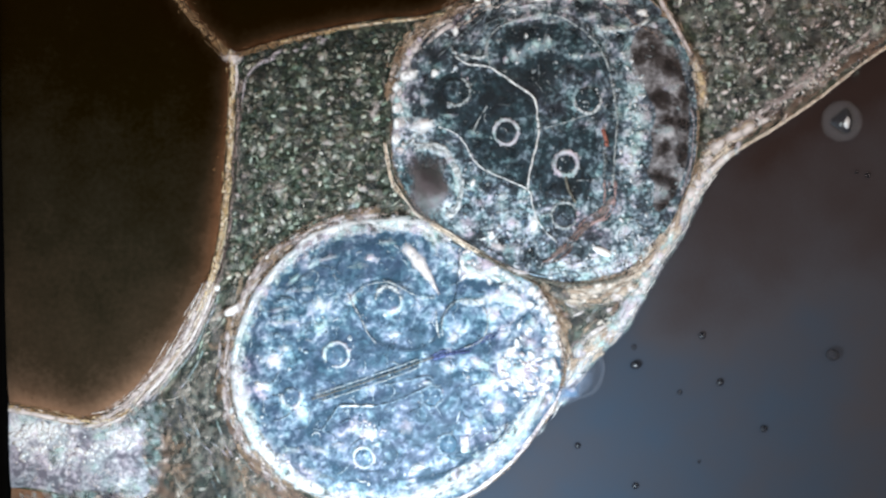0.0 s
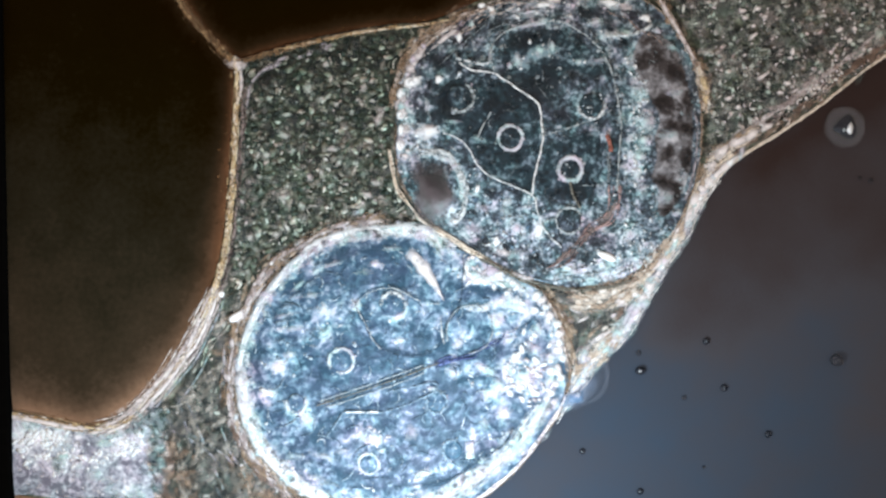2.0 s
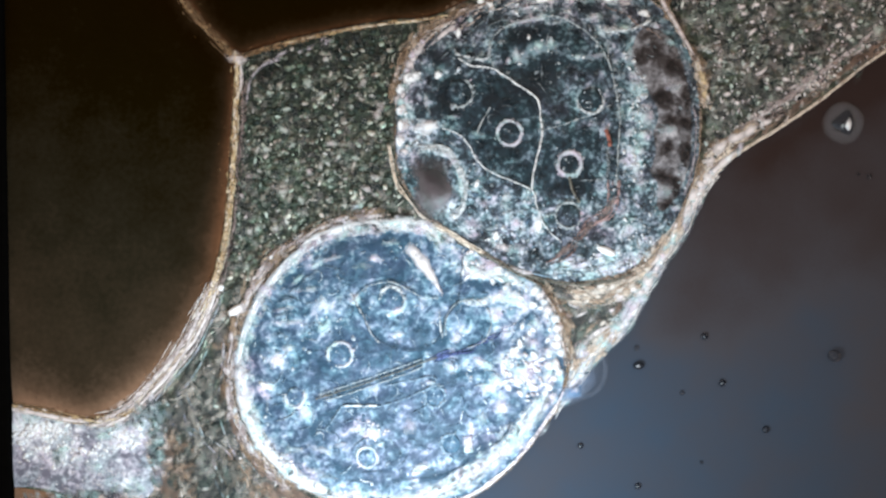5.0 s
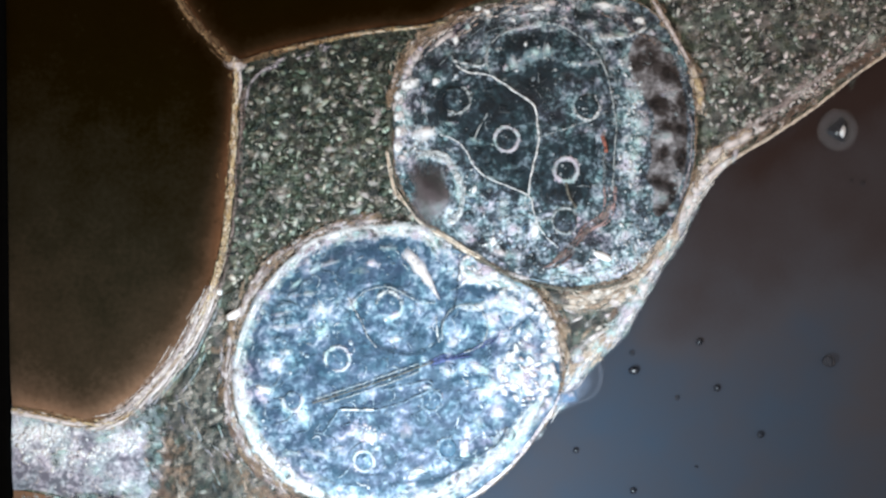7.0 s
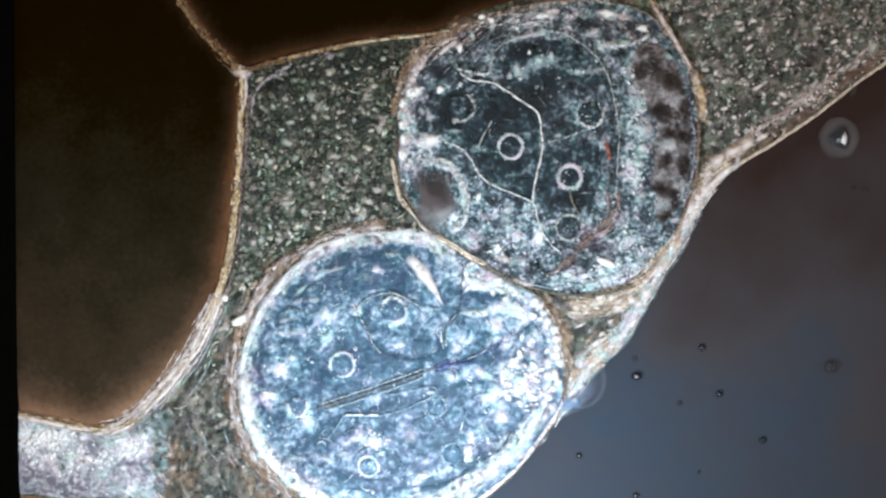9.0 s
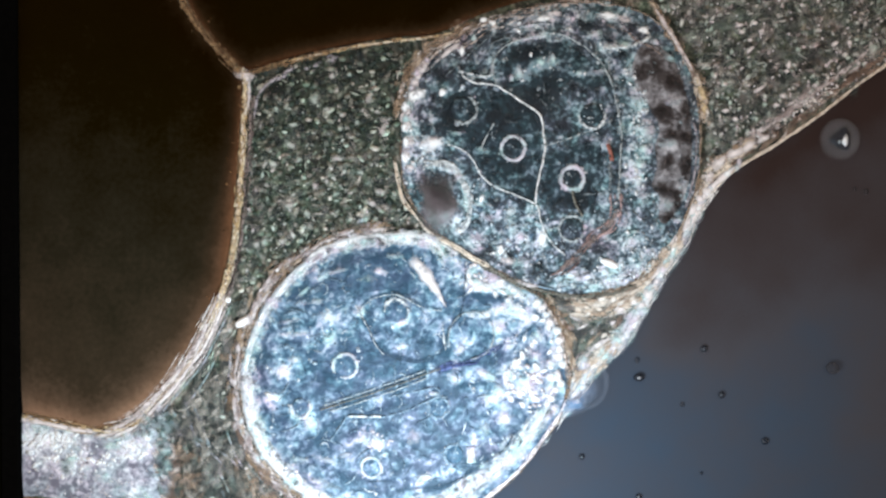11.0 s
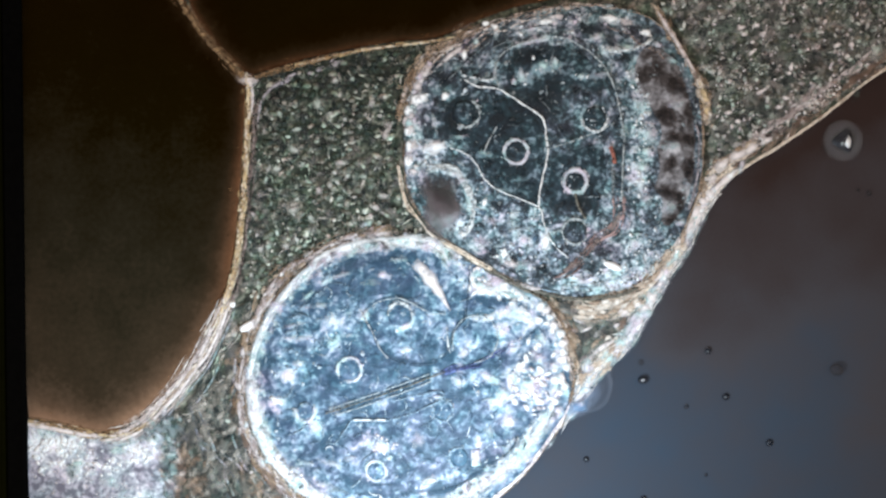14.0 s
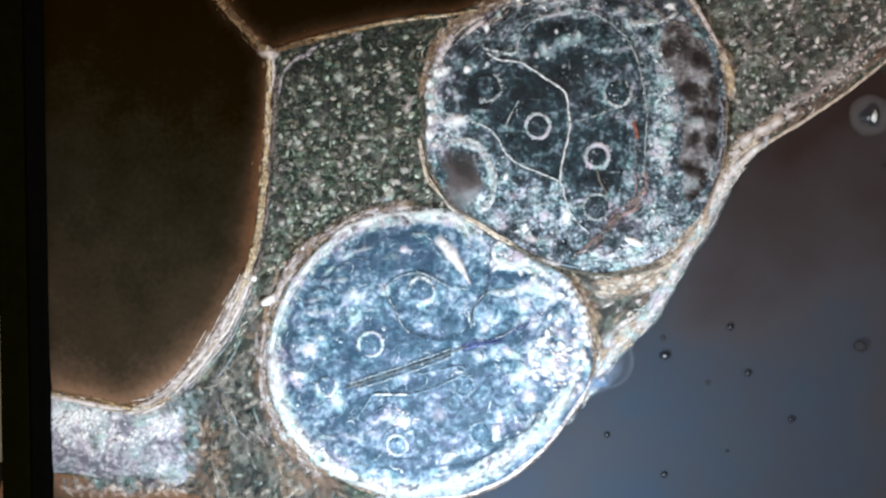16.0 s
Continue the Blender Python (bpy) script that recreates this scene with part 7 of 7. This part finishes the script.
part("granulation", grains(Geo(), np.concatenate([cloud(1060, 600, 50, 20, 90, -42), cloud(1010, 660, 36, 24, 90, -50), cloud(1160, 430, 60, 12, 70, -58), cloud(1258, 278, 50, 9, 40, -35), cloud(1392, 188, 110, 9, 60, -32)]), raised(MH, 1), 1.6, 4.6, 1.6), M_PALE, margin, "", "stuff")

crumbs = curve([(x - 17, y - 12) for x, y in MARGIN[1:9]], False, 7.0)
crumbs = crumbs + rng.normal(0, 9, crumbs.shape)
part("flake_layer", flakes(crumbs, raised(MH, 1.5), 2.0, 5.5, 2.6, -0.6, 0.4), M_PINK, margin, "rosy fibrous strip", "stuff")
crumbs = curve([(x - 7, y - 5) for x, y in MARGIN[7:]], False, 3.0)
crumbs = crumbs + rng.normal(0, 4, crumbs.shape)
part("flake_layer", flakes(crumbs, raised(MH, 2.0), 2.5, 8, 2.2, -0.95, 0.4), M_FLAKE, margin, "whitish crusted strip", "stuff")
bud = thing("bleb", "faint clear bleb with a blue granule on the membrane", "bleb")
part("film", blob(1024, 664, 2, 46, 54, 6, 40, 0.08, 2, 2.0), M_FILM, bud)
ra = np.radians(np.linspace(-60, 110, 40))
part("film_rim", strip(np.c_[1022 + 41 * np.cos(ra), 664 + 45 * np.sin(ra), np.full(40, 8.5)], 5, False, 0.8), M_FILM_RIM, bud, "faint pale rim")
part("lobe", blob(1026, 678, 11, 24, 32, 5, 30, 0.3, 12), M_HAZE, bud, "hazy violet-blue lobe")
part("lobe", blob(1000, 706, 11, 34, 19, 5, -30, 0.3, 13), M_HAZE, bud, "hazy violet-blue lobe")
part("core", blob(1004, 702, 14, 24, 14, 4, -25, 0.4, 3), M_HAZE_DEEP, bud, "blue refractile granule")
part("core", blob(1008, 696, 18, 9, 6, 3, -20, 0.3, 4), M_SOFT, bud)


# ---- particles in the fluid ----
def droplet(x, y, r, squash=1.0, turn=0.0, shine=0.0, mat=M_DROP, label="tiny dark round droplet floating in the fluid"):
    d = thing("droplet", label, "droplet", x, y, "droplets in the fluid")
    part("body", lump(x, y, r * 0.5, r, r * squash, r * 0.6, turn, 0.06, x), mat, d)
    # refracted glint on the droplet, built as a small pale body
    if shine:
        part("glint", lump(x - r * 0.1, y, r * 0.9, r * shine, r * shine * squash, r * 0.3, turn, 0.1, y), M_WHITE if r > 9 else M_FLECK_DIM, d, "refracted glint modelled as a pale centre")


droplet(1237, 605, 6.5, 1.0, 0, 0.2)
droplet(1345, 769, 6.5)
droplet(1121, 656, 10, 0.72, 0, 0.30, label="dark oval droplet with a pale centre")
droplet(1268, 687, 6.5, 1.0, 0, 0.2)
droplet(1465, 639, 13, 0.85, 20, 0, M_FAINT, "faint blurred droplet deep in the fluid")
droplet(1019, 797, 5.5, 1.0, 0, 0.25)
droplet(1120, 868, 6, 1.0, 0, 0.25)
droplet(1198, 704, 4.5, 1, 0, 0, M_FAINT, "faint blurred droplet deep in the fluid")
droplet(1118, 625, 5, 1, 0, 0, M_FAINT, "faint blurred droplet deep in the fluid")
droplet(1527, 325, 5, 1, 0, 0, M_FAINT, "faint blurred droplet deep in the fluid")
droplet(1508, 320, 3.5, 1, 0, 0, M_FAINT, "faint blurred droplet deep in the fluid")
droplet(1232, 826, 3.0)

tri = thing("grain", "dark three-cornered grain with a bright core and pale halo", "grain", 1482, 231)
# optical halo round the grain, built as a translucent disc and ring
part("halo", blob(1482, 231, 2.0, 39, 40, 1.0, 0, 0.06, 3, 2.0), M_HALO, tri, "optical halo modelled as a pale grey film")
ra = np.linspace(0, 2 * math.pi, 41)[:-1]
part("halo_rim", strip(np.c_[1482 + 27 * np.cos(ra), 231 + 28 * np.sin(ra), np.full(40, 3.2)], 10, True, 0.6), M_HALO, tri, "optical halo modelled as a pale grey film")
o = curve([(1461, 231), (1473, 219), (1488, 208), (1496, 217), (1500, 234), (1493, 252), (1478, 246), (1466, 238)], True, 4)
part("body", patch(o, 4, lambda q: 4 + 6 * np.minimum(1, edge_distance(o, q) / 7), 1.0), M_DROP, tri)
# the grain's highlights, built as one white and one dim body
part("core", lump(1488, 235, 9, 5.0, 10, 5, 8, 0.35, 6), M_WHITE, tri, "white highlight modelled as a core")
part("core", lump(1478, 237, 9, 3.0, 4, 4, 30, 0.4, 7), M_FLECK_DIM, tri, "dim highlight modelled as a core")


# ---- what moves ----
def motions():
    """The upper cyst turns slowly in its place; the granules swarm."""
    drift = [(0, -0.8, 1.2, 0.75), (1, -1.2, 0.7, 0.54), (2, -1.1, 0.4, 0.5), (3, -1.2, 0.1, 0.29), (4, -0.8, 0.4, 0.18), (6.5, -0.3, 0, 0.08), (7, 0, 0, 0), (8, 0.3, 0.1, -0.07), (9, 0.7, 0.1, -0.14),
             (11.5, 1.4, -0.3, -0.46), (12.5, 1.9, -0.4, -0.46), (13.5, 1.6, -0.4, -0.5), (14.5, 0.4, -0.4, -0.38), (15.2, 0.3, 0, -0.26), (16, 0.4, 0, -0.17)]
    walk(upper, [(t, pose((966 - CX + dx) * U, (CY - 248 - dy) * U, 0, 0, 0, -a)) for t, dx, dy, a in drift])
    r = random.Random(5)
    for ob, c in swarms:
        x0, y0, z0 = ob.location
        rows = []
        for k in range(33):
            rows.append((k * 0.5, pose(x0 + r.gauss(0, 3.2) * U, y0 + r.gauss(0, 3.2) * U, z0, 0, 0, r.gauss(0, 1.6))))
        walk(ob, rows)


motions()
